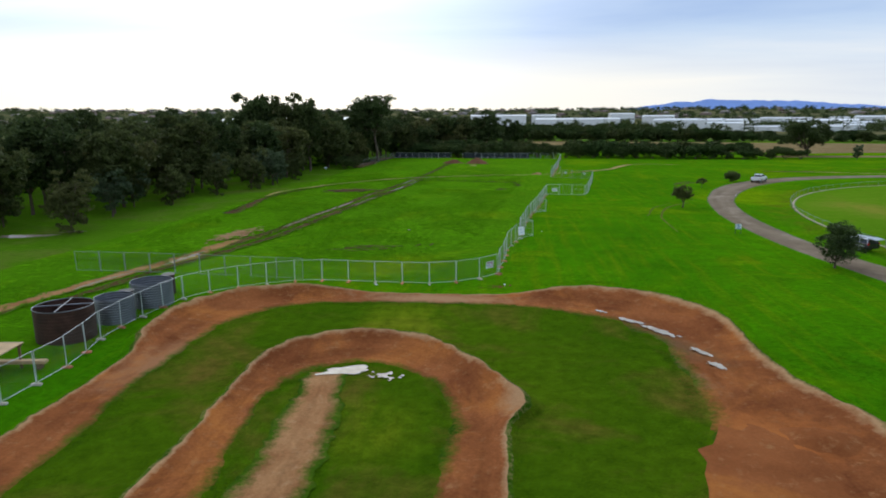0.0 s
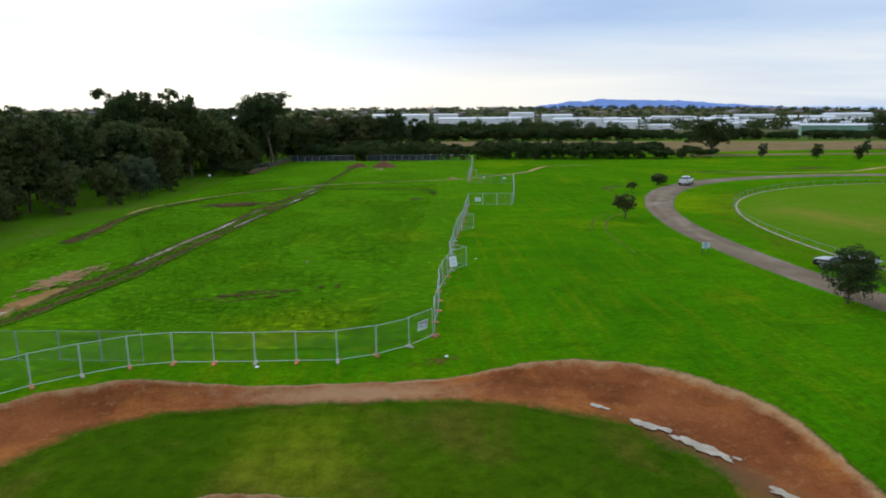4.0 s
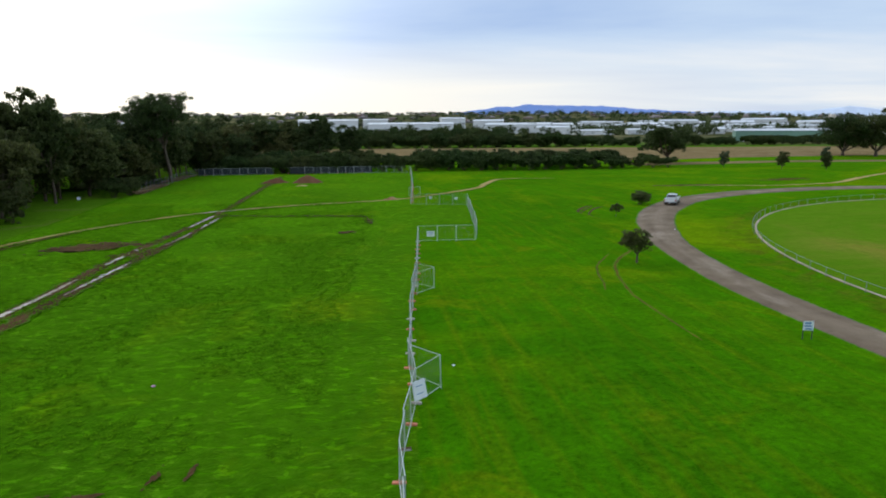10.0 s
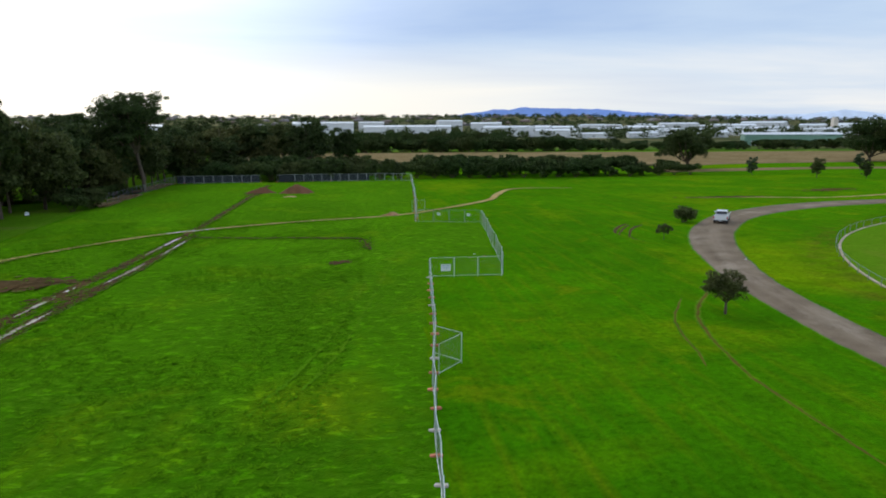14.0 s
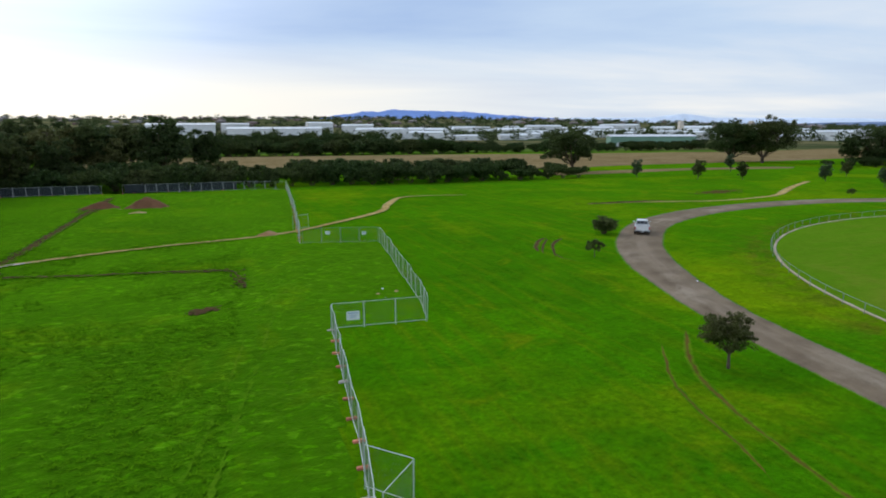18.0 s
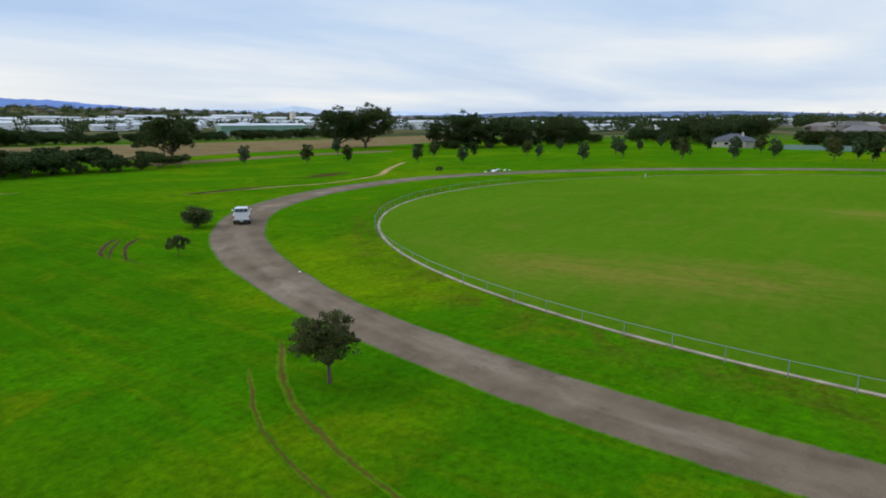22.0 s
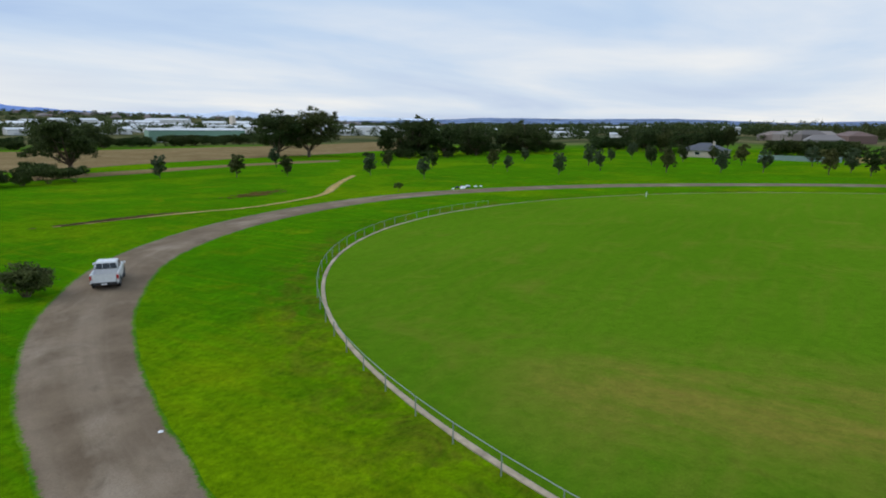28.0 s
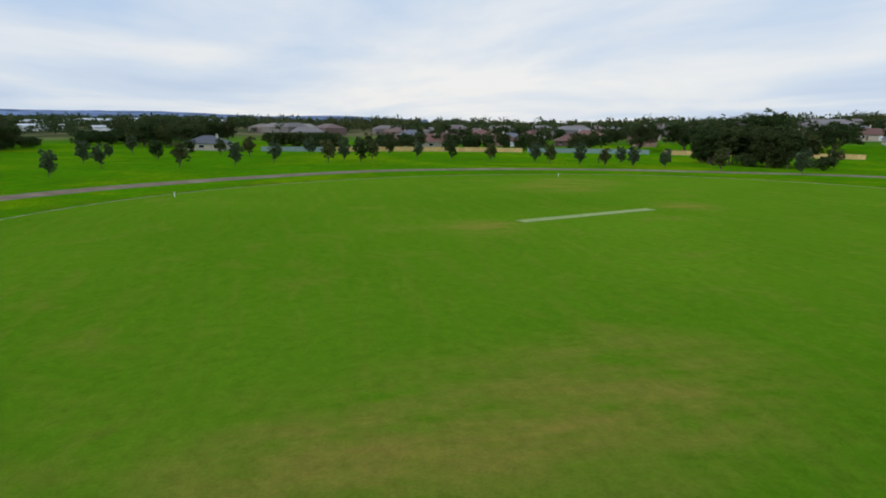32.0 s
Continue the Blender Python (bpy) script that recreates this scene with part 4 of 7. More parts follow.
for pts in ([(-28.2, 76, .15), (-27.6, 84, .42), (-27.0, 90, .5), (-26.2, 97, .45), (-25.8, 103, .2)], [(-25.4, 109, .15), (-25.1, 113, .42), (-24.5, 118, .2)], [(-24.6, 97, .12), (-23.9, 104, .35), (-23.2, 110, .2)], [(-22.4, 119, .12), (-21.7, 124, .35), (-21.3, 128, .15)],
            [(-22.7, 132, .15), (-22.0, 139, .4), (-21.5, 144, .2)], [(-20.9, 131, .12), (-20.5, 137, .35), (-20.2, 141, .15)], [(-25.5, 146.6, .15), (-22, 148.8, .6), (-18, 150.6, .2)], [(-32.0, 53.5, .25), (-31.4, 57.5, .6), (-30.8, 62, .2)], [(-34.6, 44, .15), (-34.0, 48, .4), (-33.0, 51.5, .15)]):
    tagged(ribbon("puddle", pts, 0.145, WATER, 0.25, 0.10, taper=True, fringe=0.22), "long shallow puddle lying in a wheel rut", "puddle", group="puddles", kind="structure")
tagged(blob("puddle", -33, 118.5, 0.9, 0.35, 0.15, WATER, 0.4, 0, seed=7), "small puddle in trampled mud", "puddle", group="puddles", kind="structure")
tagged(blob("puddle", -7.3, 30.3, 1.35, 0.5, 0.115, WATER, 0.75, 18, seed=21), "shallow puddle on the clay, mirroring the bright sky", "puddle", group="puddles", kind="structure")
for cx, cy, rx, ry, t, n_, sd in ((9.9, 41.0, 1.2, 0.22, -42, 22, 33), (11.5, 38.9, 1.5, 0.34, -52, 34, 34), (13.1, 35.1, 0.85, 0.2, -55, 16, 35), (13.5, 32.9, 0.9, 0.3, -55, 22, 36), (8.2, 43.0, 0.4, 0.1, -40, 6, 37)):
    scraps("puddle", cx, cy, rx, ry, t, n_, 0.2, WATER, 0.16 if cx > 13 else 0.115, "shallow broken puddle on the clay, mirroring the bright sky", "puddle", sd, "puddles")
scraps("puddle", -4.9, 29.7, 1.3, 0.7, -20, 16, 0.16, WATER, 0.118, "broken shallow puddle on wet clay and grass", "puddle", 31, "puddles")
for cx, cy, rx, ry, t, s in ((-58, 68, 3.4, 0.9, 12, 1), (-66, 64, 4, 1.0, 20, 2), (-54, 71.5, 1.5, 0.5, 25, 3)):
    tagged(blob("puddle", cx, cy, rx, ry, 0.03, WATER, 0.6, t, seed=s + 40), "standing water between trees", "puddle", group="puddles", kind="structure")
# wheel marks in the mown grass
for pts in ([(30.8, 107.2, 0.25), (29.3, 105.4, 0.3), (27.5, 103.2, 0.32), (25.9, 100.6, 0.32), (24.8, 98.0, 0.3), (23.9, 95.3, 0.28), (23.2, 92.4, 0.26), (22.5, 89.2, 0.24), (22.2, 84, 0.2), (22, 78, 0.14)], [(27.4, 105.7, 0.1), (25.6, 103.0, 0.2), (23.8, 100.2, 0.2), (22.4, 96.4, 0.2), (21.6, 93.2, 0.18), (20.6, 90.5, 0.12)],
            [(35.2, 136.2, 0.15), (36.2, 138.8, 0.4), (38.6, 142.4, 0.42), (40.8, 144.4, 0.3)], [(34.9, 134.7, 0.12), (37.5, 139.4, 0.22), (40.4, 143.4, 0.2)], [(35.6, 133.2, 0.12), (38.4, 138.6, 0.32), (40.3, 141.2, 0.42), (42.3, 143.0, 0.3)], [(36.6, 130.2, 0.08), (35.9, 132.4, 0.14), (36.6, 135.2, 0.12)]):
    tagged(ribbon("wheel_mark", [(x, y, w * 1.7) for x, y, w in pts], 0.012, TYRE_MUD if pts[0][1] > 130 else TYRE_SCUFF, 0.3, 0.06, taper=True, fringe=0.1), "brown tyre mark scuffed into mown grass", "wheel mark", group="wheel marks", kind="structure")
scraps("mud_patch", 74, 172.8, 9, 1.0, -4, 120, 0.45, MUD, 0.012, "muddy hollow beside the sandy track", "mud patch", 71, "mud patches")
scraps("mud_patch", 104, 181, 8, 3.2, 10, 150, 0.5, SCUFF, 0.012, "burnt dull patch in the grass", "grass patch", 72)

# ---- the clay riding track ----


def lane(name, rows, label, back, clay):
    """A clay lane: rows of outer x, y, bank height, inner x, y. The outer side is banked up to a crest with a grassy back."""
    S = spline(rows, 0.3)
    us = (0.0, 0.06, 0.16, 0.28, 0.42, 0.58, 0.75, 0.9, 1.0)
    verts, faces, idx = [], [], []
    nc = len(us) + 3
    for i, p in enumerate(S):
        o, q, h = p[:2], p[3:5], max(0.06, p[2])
        d = o - q
        wdt = np.linalg.norm(d)
        d = d / wdt
        j = 0.22 * noise.noise((o[0] * 0.8, o[1] * 0.8, 1.0)) + 0.12 * noise.noise((o[0] * 2.6, o[1] * 2.6, 4.0))
        k = 0.35 * noise.noise((q[0] * 0.6, q[1] * 0.6, 2.0)) + 0.16 * noise.noise((q[0] * 2.4, q[1] * 2.4, 5.0))
        j += 0.09 * noise.noise((o[0] * 6.1, o[1] * 6.1, 2.0))
        k += 0.12 * noise.noise((q[0] * 4.6, q[1] * 4.6, 3.0)) + 0.05 * noise.noise((q[0] * 9.0, q[1] * 9.0, 3.0))
        h *= 1 + 0.12 * noise.noise((o[0] * 0.5, o[1] * 0.5, 7.0))
        o2, q2 = o + d * j, q - d * k
        for g, zz in ((0.35 + 1.2 * h, -0.02), (0.16 + 0.3 * h, 0.62 * h), (0.09, 0.97 * h)):
            verts.append((*(o2 + d * g), zz + (0.02 if zz > 0 else 0)))
        u1 = 0.012 + 0.07 * max(0.0, 0.35 + noise.noise((o[0] * 0.35, o[1] * 0.35, 6.0)) + 0.4 * noise.noise((o[0] * 2.0, o[1] * 2.0, 6.0)))
        u9 = 0.985 - 0.10 * max(0.0, 0.4 + noise.noise((q[0] * 0.35, q[1] * 0.35, 6.5)) + 0.4 * noise.noise((q[0] * 2.0, q[1] * 2.0, 6.0)))
        for u in (0.0, u1, *us[2:-2], u9, 1.0):
            v = o2 + (q2 - o2) * u
            z = h * max(0.0, 1 - u / 0.62) ** 1.7 + 0.045 * (1 - u ** 6) + 0.035 * noise.noise((v[0] * 1.1, v[1] * 1.1, 9.0)) * (1 - u) * (1 if u > 0 else 0.3)
            z += 0.03 * max(0, math.sin(u * math.pi))
            verts.append((*v, max(z, 0.03) if u < 1 else 0.0))
    for i in range(len(S) - 1):
        for k in range(nc - 1):
            a = i * nc + k
            faces.append((a, a + 1, a + nc + 1, a + nc))
            idx.append(0 if k < 1 else 1)
    me = mesh_from(name, verts, faces, [back, clay], idx, smooth=True)
    uv = me.uv_layers.new(name="along")
    vi = np.empty(len(me.loops), dtype=np.int32)
    me.loops.foreach_get("vertex_index", vi)
    cols = np.array((0.0, 0.0, 0.0) + us)
    uv.data.foreach_set("uv", np.c_[cols[vi % nc], (vi // nc) * 0.3].astype(np.float32).ravel())
    ob = part(name, me, None)
    return tagged(ob, label, "dirt track", kind="structure")


OUTER = [(-19.6, 4, .1, -15.6, 3), (-20.3, 14, .1, -16.3, 12), (-20.6, 22, .15, -16.9, 20.6), (-20.5, 27, .2, -17.9, 26.2), (-20.6, 31, .35, -18.0, 30.8), (-21.6, 33.8, .8, -17.9, 34.5),
         (-22.0, 38.4, .95, -17.3, 38.2), (-20.1, 42.9, .95, -15.4, 41.4), (-16.2, 45.3, .95, -12.8, 43.0), (-12.8, 45.6, .8, -10.6, 43.5), (-10.4, 46.0, .3, -8.6, 43.8), (-6, 46.2, .15, -5, 43.9), (0.5, 46.6, .15, 0.8, 43.8),
         (3.4, 47.2, .35, 3.6, 43.2), (6.0, 47.0, .85, 6.4, 42.2), (10.6, 46.4, .95, 8.8, 40.2), (14.2, 43.6, .95, 10.3, 37.2), (15.8, 39.8, .95, 10.9, 34.0), (15.9, 35.6, .85, 11.0, 30.2), (16.5, 31.6, .5, 10.6, 26.5),
         (18.0, 26.6, .55, 10.2, 23.6), (19.4, 22, .4, 10.8, 20.5), (20.5, 14, .15, 12, 13), (21, 6, .1, 14, 4)]
lane("outer_clay_lane", OUTER, "reddish clay riding lane with banked outer bends", LAND, OUTER_CLAY)
INNER = [(-12.2, 5, .1, -9.0, 5), (-12.3, 13, .1, -9.2, 13), (-12.4, 18.5, .12, -9.3, 18.2), (-12.4, 22.6, .2, -9.9, 22.4), (-12.5, 27.4, .45, -10.3, 26.6), (-12.4, 31.2, .7, -9.8, 29.0), (-10.8, 33.8, .85, -8.4, 30.4), (-7.6, 35.2, .9, -6.4, 31.0),
         (-4.0, 34.6, .9, -4.4, 30.4), (-1.0, 32.2, .8, -2.6, 28.6), (1.2, 29.2, .75, -1.6, 26.6), (2.5, 26.4, .7, -1.1, 24.4), (1.7, 24.0, .25, -1.1, 22.4), (1.9, 19.3, .12, -1.5, 18.9), (2, 12, .1, -1.6, 12), (2, 5, .1, -1.6, 5)]
lane("inner_clay_lane", INNER, "reddish clay horseshoe lane with a banked crest", INFIELD, INNER_CLAY)
tagged(ribbon("tan_lane", [(-7.0, 5, 3.2), (-7.1, 12, 3.2), (-7.2, 18.3, 3.1), (-7.4, 23, 2.9), (-8.1, 27.5, 2.5), (-8.3, 30, 2.4)], 0.075, TAN_LANE, 0.2, 0.3, fringe=0.14, nx=8), "pale tan dirt lane up the middle", "dirt track", kind="structure")
tagged(blob("clay_mound", 15.6, 24.6, 2.6, 1.5, 0.02, CLAY, 0.25, -20, seed=3.3, dome=0.55), "low rounded clay jump", "dirt jump", kind="structure")
tagged(blob("clay_mound", 12.8, 22.0, 3.4, 4.5, 0.05, CLAY, 0.3, -10, seed=5.3, dome=0.12), "worn clay landing", "dirt jump", kind="structure")
scraps("dirt_patch", 0.3, 49.4, 1.8, 0.8, 20, 26, 0.12, SCUFF, 0.012, "scuffed bare earth outside the fence", "dirt patch", 81)

# ---- cricket pitch ----
tagged(part("cricket_pitch", boxm(-0.95, 0.95, -12.0, 12.0, 0.03, 0.075, 0.01, Matrix.Translation((112.1, 67.0, 0)) @ Matrix.Rotation(radians(20.7), 4, "Z")), SYNTH), "long pale green synthetic cricket pitch", "cricket pitch", kind="structure")


# ---- plants ----
rng = np.random.default_rng(7)


def leaf_cloud(name, centres, radii, count, size, mat, flat=0.8, droop=0.0, seed=1):
    """Many small leaf sprays scattered through ellipsoid lobes, thinner inside, with gaps."""
    r = np.random.default_rng(seed)
    C, R = np.array(centres, float), np.array(radii, float)
    # leaves gather in sprays spread over the shell of each lobe
    M = max(90, count // 42)
    w = R ** 2
    lob = r.choice(len(C), size=M, p=w / w.sum())
    d = r.normal(size=(M, 3))
    d[:, 2] = np.abs(d[:, 2]) * np.where(r.random(M) < 0.72, 1, -0.7)
    d /= np.linalg.norm(d, axis=1)[:, None]
    spray = C[lob] + d * (R[lob] * (0.55 + 0.5 * r.random(M) ** 0.6))[:, None] * np.array((1, 1, flat))
    sig = R[lob] * r.uniform(0.16, 0.32, M)
    pick = r.integers(0, M, count)
    P = spray[pick] + np.clip(r.normal(size=(count, 3)), -1.5, 1.5) * sig[pick][:, None] * np.array((1, 1, 0.6))
    a = r.normal(size=(count, 3)); a[:, 2] -= droop
    a /= np.linalg.norm(a, axis=1)[:, None]
    b = np.cross(a, r.normal(size=(count, 3)))
    b /= np.linalg.norm(b, axis=1)[:, None]
    s = size * (0.6 + 0.8 * r.random(count))[:, None]
    V = np.empty((count, 4, 3))
    V[:, 0] = P - a * s
    V[:, 1] = P + b * s * 0.42
    V[:, 2] = P + a * s
    V[:, 3] = P - b * s * 0.42
    V[:, 2] += b * s * 0.2
    F = np.arange(count * 4).reshape(-1, 4)
    me = bpy.data.meshes.new(name)
    me.from_pydata(V.reshape(-1, 3).tolist(), [], F.tolist())
    me.materials.append(mat)
    me.update()
    return me


def limb(bm, pts, r0, r1, n=7):
    """A bent tapered limb through points."""
    prev = None
    P = [Vector(p) for p in pts]
    for i, p in enumerate(P):
        d = (P[min(i + 1, len(P) - 1)] - P[max(i - 1, 0)]).normalized()
        u = d.orthogonal().normalized()
        w = d.cross(u)
        r = r0 + (r1 - r0) * i / (len(P) - 1)
        ring = [bm.verts.new(p + (u * math.cos(k * 2 * math.pi / n) + w * math.sin(k * 2 * math.pi / n)) * r) for k in range(n)]
        if prev:
            for k in range(n):
                bm.faces.new((prev[k], prev[(k + 1) % n], ring[(k + 1) % n], ring[k]))
        prev = ring
    bm.faces.new(prev)


def make_tree(name, height, spread, leafmat, barkmat, label, seed, clear=0.3, lobes=14, leaves=3000, size=0.22, flat=0.75, trunk=0.02, open_top=False, lean=0.0, stems=1, dome=False):
    """tree > trunk, crown: limbs reach to each leafy lobe."""
    r = random.Random(seed)
    root = new(name)
    tagged(root, label, "tree")
    bm = bmesh.new()
    centres, radii = [], []
    for st in range(stems):
        a0 = st * 2 * math.pi / stems + r.random()
        bx, by = (0.25 * math.cos(a0), 0.25 * math.sin(a0)) if stems > 1 else (0, 0)
        fx = bx + (spread * 0.22 * math.cos(a0) if stems > 1 else lean * height)
        fy = by + (spread * 0.22 * math.sin(a0) if stems > 1 else 0)
        fork = Vector((fx * 0.6, fy * 0.6, height * clear))
        top = Vector((fx + r.uniform(-.05, .05) * height, fy + r.uniform(-.05, .05) * height, height * 0.9))
        tr = trunk * height / (stems ** 0.4)
        limb(bm, [(bx, by, -0.15), (bx * 1.05, by * 1.05, 0.12 * height * clear), (fork.x * 0.8, fork.y * 0.8, height * clear * 0.6), fork, fork.lerp(top, 0.5) + Vector((r.uniform(-.03, .03), r.uniform(-.03, .03), 0)) * height, top], tr * 1.2, tr * 0.15)
        m = max(3, lobes // stems)
        for i in range(m):
            f = (i + 0.5) / m
            zz = height * (clear + (1 - clear) * (0.12 + 0.80 * f))
            prof = math.sin(math.pi * min(1, (0.22 + 0.72 * f))) if not open_top else (0.55 + 0.6 * f)
            rr = spread * 0.5 * prof * r.uniform(0.45, 0.95)
            an = i * 2.399 + r.uniform(-.5, .5)
            c = Vector((fx * f + rr * math.cos(an), fy * f + rr * math.sin(an), zz))
            lr = spread * r.uniform(0.17, 0.28)
            if dome:
                # lobes over the upper shell of a wide umbrella
                up = 0.12 + 0.88 * f ** 0.8
                ring = math.sqrt(max(0.02, 1 - up * up)) * spread * 0.43 * r.uniform(0.85, 1.1)
                c = Vector((fx + ring * math.cos(an), fy + ring * math.sin(an), height * (clear + (0.93 - clear) * up)))
                lr = spread * r.uniform(0.12, 0.18)
            centres.append(tuple(c)); radii.append(lr)
            s = fork.lerp(top, max(0, f - 0.3))
            mid = s.lerp(c, 0.5) + Vector((0, 0, -0.02 * height))
            limb(bm, [s, mid, c], tr * 0.42 * (1 - 0.5 * f), tr * 0.06, 5)
        centres.append((top.x, top.y, height * 0.88)); radii.append(spread * 0.15)
    part("trunk", bm, barkmat, root, smooth=True)
    part("crown", leaf_cloud("crown", centres, radii, leaves, size, leafmat, flat, seed=seed), leafmat, root)
    return root


def make_gum(name, height, spread, leafmat, barkmat, label, seed, clear=0.35, limbs=5, twigs=4, leaves=8000, size=0.3, trunk=0.02, flat=0.6, lean=0.0, lob=0.17, low=0.40, splay=0.6):
    """tree > trunk with forking limbs, crown of separate leafy clumps at the twig ends"""
    r = random.Random(seed)
    root = tagged(new(name), label, "tree")
    bm = bmesh.new()
    centres, radii = [], []
    tr = trunk * height
    fork = Vector((lean * height * clear, 0.3 * lean * height * clear, height * clear))
    limb(bm, [(0, 0, -0.2), (0.1 * lean * height * clear, 0, height * clear * 0.35), fork.lerp(Vector((0, 0, height * clear)), 0.3) - Vector((0, 0, height * clear * 0.3)), fork], tr * 1.25, tr * 0.8)
    mid0 = Vector((lean * height * 0.8, 0.3 * lean * height, 0))
    for i in range(limbs):
        an = i * 2.399 + r.uniform(-0.5, 0.5)
        f = (i + 0.5) / limbs
        reach = spread * 0.5 * splay * (r.uniform(0.75, 1.1) if i else 0.2) * (1.05 - 0.35 * f)
        tip = Vector((mid0.x + reach * math.cos(an), mid0.y + reach * math.sin(an), height * (clear + (1 - clear) * (low + (0.80 - low) * f + r.uniform(-0.06, 0.06)))))
        knee = fork.lerp(tip, 0.5) + Vector((reach * 0.18 * math.cos(an), reach * 0.18 * math.sin(an), -0.04 * height))
        limb(bm, [fork - Vector((0, 0, 0.05 * height)), knee, tip], tr * r.uniform(0.45, 0.65), tr * 0.16, 6)
        for k in range(twigs):
            a2 = an + (k - (twigs - 1) / 2) * 1.25 + r.uniform(-0.4, 0.4)
            s = knee.lerp(tip, r.uniform(0.35, 1.0))
            d = spread * r.uniform(0.10, 0.26)
            R = spread * lob * r.uniform(0.62, 1.2)
            c = s + Vector((d * math.cos(a2), d * math.sin(a2), height * (1 - clear) * r.uniform(-0.05, 0.16)))
            c.z = min(c.z, height - R * flat * r.uniform(0.8, 1.15))
            limb(bm, [s, s.lerp(c, 0.55) - Vector((0, 0, 0.012 * height)), c], tr * 0.17, tr * 0.05, 5)
            centres.append(tuple(c)); radii.append(R)
    part("trunk", bm, barkmat, root, smooth=True)
    part("crown", leaf_cloud("crown", centres, radii, leaves, size, leafmat, flat, seed=seed), leafmat, root)
    return root


def make_shrub(name, w, h, leafmat, label, seed, leaves=1400, size=0.22, category="shrub"):
    """shrub > stems, foliage"""
    r = random.Random(seed)
    root = tagged(new(name), label, category)
    bm = bmesh.new()
    centres, radii = [], []
    for i in range(11):
        a, d = i * 2.399, w * 0.5 * math.sqrt((i + 0.5) / 11) * 0.75
        z = h * r.uniform(0.35, 0.72)
        c = (d * math.cos(a), d * math.sin(a), z)
        centres.append(c); radii.append(min(w, h) * r.uniform(0.24, 0.36))
        limb(bm, [(d * 0.15 * math.cos(a), d * 0.15 * math.sin(a), -0.1), (d * 0.5 * math.cos(a), d * 0.5 * math.sin(a), z * 0.5), c], 0.03 + h * 0.008, 0.012, 5)
    part("woody_base", bm, BARK, root)
    part("foliage", leaf_cloud("foliage", centres, radii, leaves, size, leafmat, 0.85, seed=seed), leafmat, root)
    return root


def place(src, x, y, s=1.0, rz=None, z=None, label="", group="", sz=None):
    m = pose(x, y, (terrain(x, y) if z is None else z) - 0.02, 0, 0, random.uniform(0, 360) if rz is None else rz)
    ob = copy_thing(src, m)
    ob.scale = (s, s, sz or s)
    if label:
        ob["label"] = label
    if group:
        ob["group"] = group
    return ob


def move(ob, x, y, s=1.0, rz=0.0):
    ob.matrix_basis = pose(x, y, terrain(x, y) - 0.02, 0, 0, rz)
    ob.scale = (s, s, s)
    return ob


# park trees near the road
tree_a = make_gum("tree", 3.5, 3.1, LEAF_OLIVE, BARK, "small spreading gum tree with olive leaves beside the gravel road", 11, clear=0.30, limbs=8, twigs=4, leaves=11000, size=0.07, trunk=0.026, lean=0.04, flat=0.85, lob=0.16, low=0.22, splay=0.62)
move(tree_a, 28.2, 100.7, 1.0, 40)
tree_b = make_tree("tree", 4.1, 3.7, LEAF_DARK, BARK, "bushy low-branched dark tree beside the gravel road", 12, clear=0.16, lobes=20, leaves=9000, size=0.09, trunk=0.03)
move(tree_b, 31.7, 59.3, 1.0, 100)
tree_c = make_tree("tree", 1.9, 1.7, LEAF_OLIVE, BARK, "thin young sapling standing alone in the grass", 13, clear=0.36, lobes=9, leaves=2200, size=0.08, trunk=0.02)
move(tree_c, 39.3, 131.2, 1.0, 10)
bush_d = make_shrub("shrub", 3.1, 2.5, LEAF_OLIVE, "rounded dense shrub in mown grass", 14, leaves=6500, size=0.11)
move(bush_d, 49.2, 143.9, 1.0, 0)

# young street trees past the oval
young = [make_gum("young_tree", 5.0, (2.5, 2.8, 2.3, 2.6)[i], (LEAF_GREY, LEAF_OLIVE, LEAF_GREY, LEAF_DARK)[i], BARK, "slender young gum tree planted in the park lawn", 20 + i, clear=(0.2, 0.16, 0.24, 0.18)[i], limbs=8, twigs=4, leaves=4200, size=0.17, flat=1.15, trunk=0.014, lean=(0.05, -0.04, 0.09, 0.02)[i], lob=0.29, low=0.15, splay=0.45) for i in range(4)]
YOUNG = [(113, 220.6), (123, 208), (153, 227), (133.3, 203), (147.7, 190.3), (166.6, 199), (145.8, 173.8), (176.2, 190.8), (186.8, 177.6), (177.1, 168.5), (176, 154), (214.5, 159.5), (195, 149.6), (240.7, 160.6), (199.5, 133.5), (242.6, 148.2),
         (253.7, 140), (208, 121.5), (245.5, 120.8), (214.5, 112.1), (230, 144.6), (256.7, 131), (255, 102), (218, 97.3), (228, 92.3), (217.8, 88.3), (227, 84), (258.7, 74.8), (235, 69), (230.4, 58.9), (224, 47.6), (219, 35.2), (213.6, 32.5), (207.9, 25.7),
         (199.4, 21.9), (213.6, 9.9), (199.2, 13.4), (196.8, 4.7), (182.3, -2.4), (170.8, -17.3), (184.7, -39.5), (225.7, 185.5), (261, 158.9), (266, 100.8)]
for i, (x, y) in enumerate(YOUNG):
    k = random.randrange(4)
    s = random.uniform(0.85, 1.12) if y > 160 else random.uniform(1.1, 1.4)
    if i < 4:
        move(young[i], x, y, s, random.uniform(0, 360))
        young[i]["group"] = "young park trees"
    else:
        place(young[k], x, y, s, group="young park trees")
place(tree_c, 120.8, 163.0, 0.85, label="tiny sapling beside the gravel road")

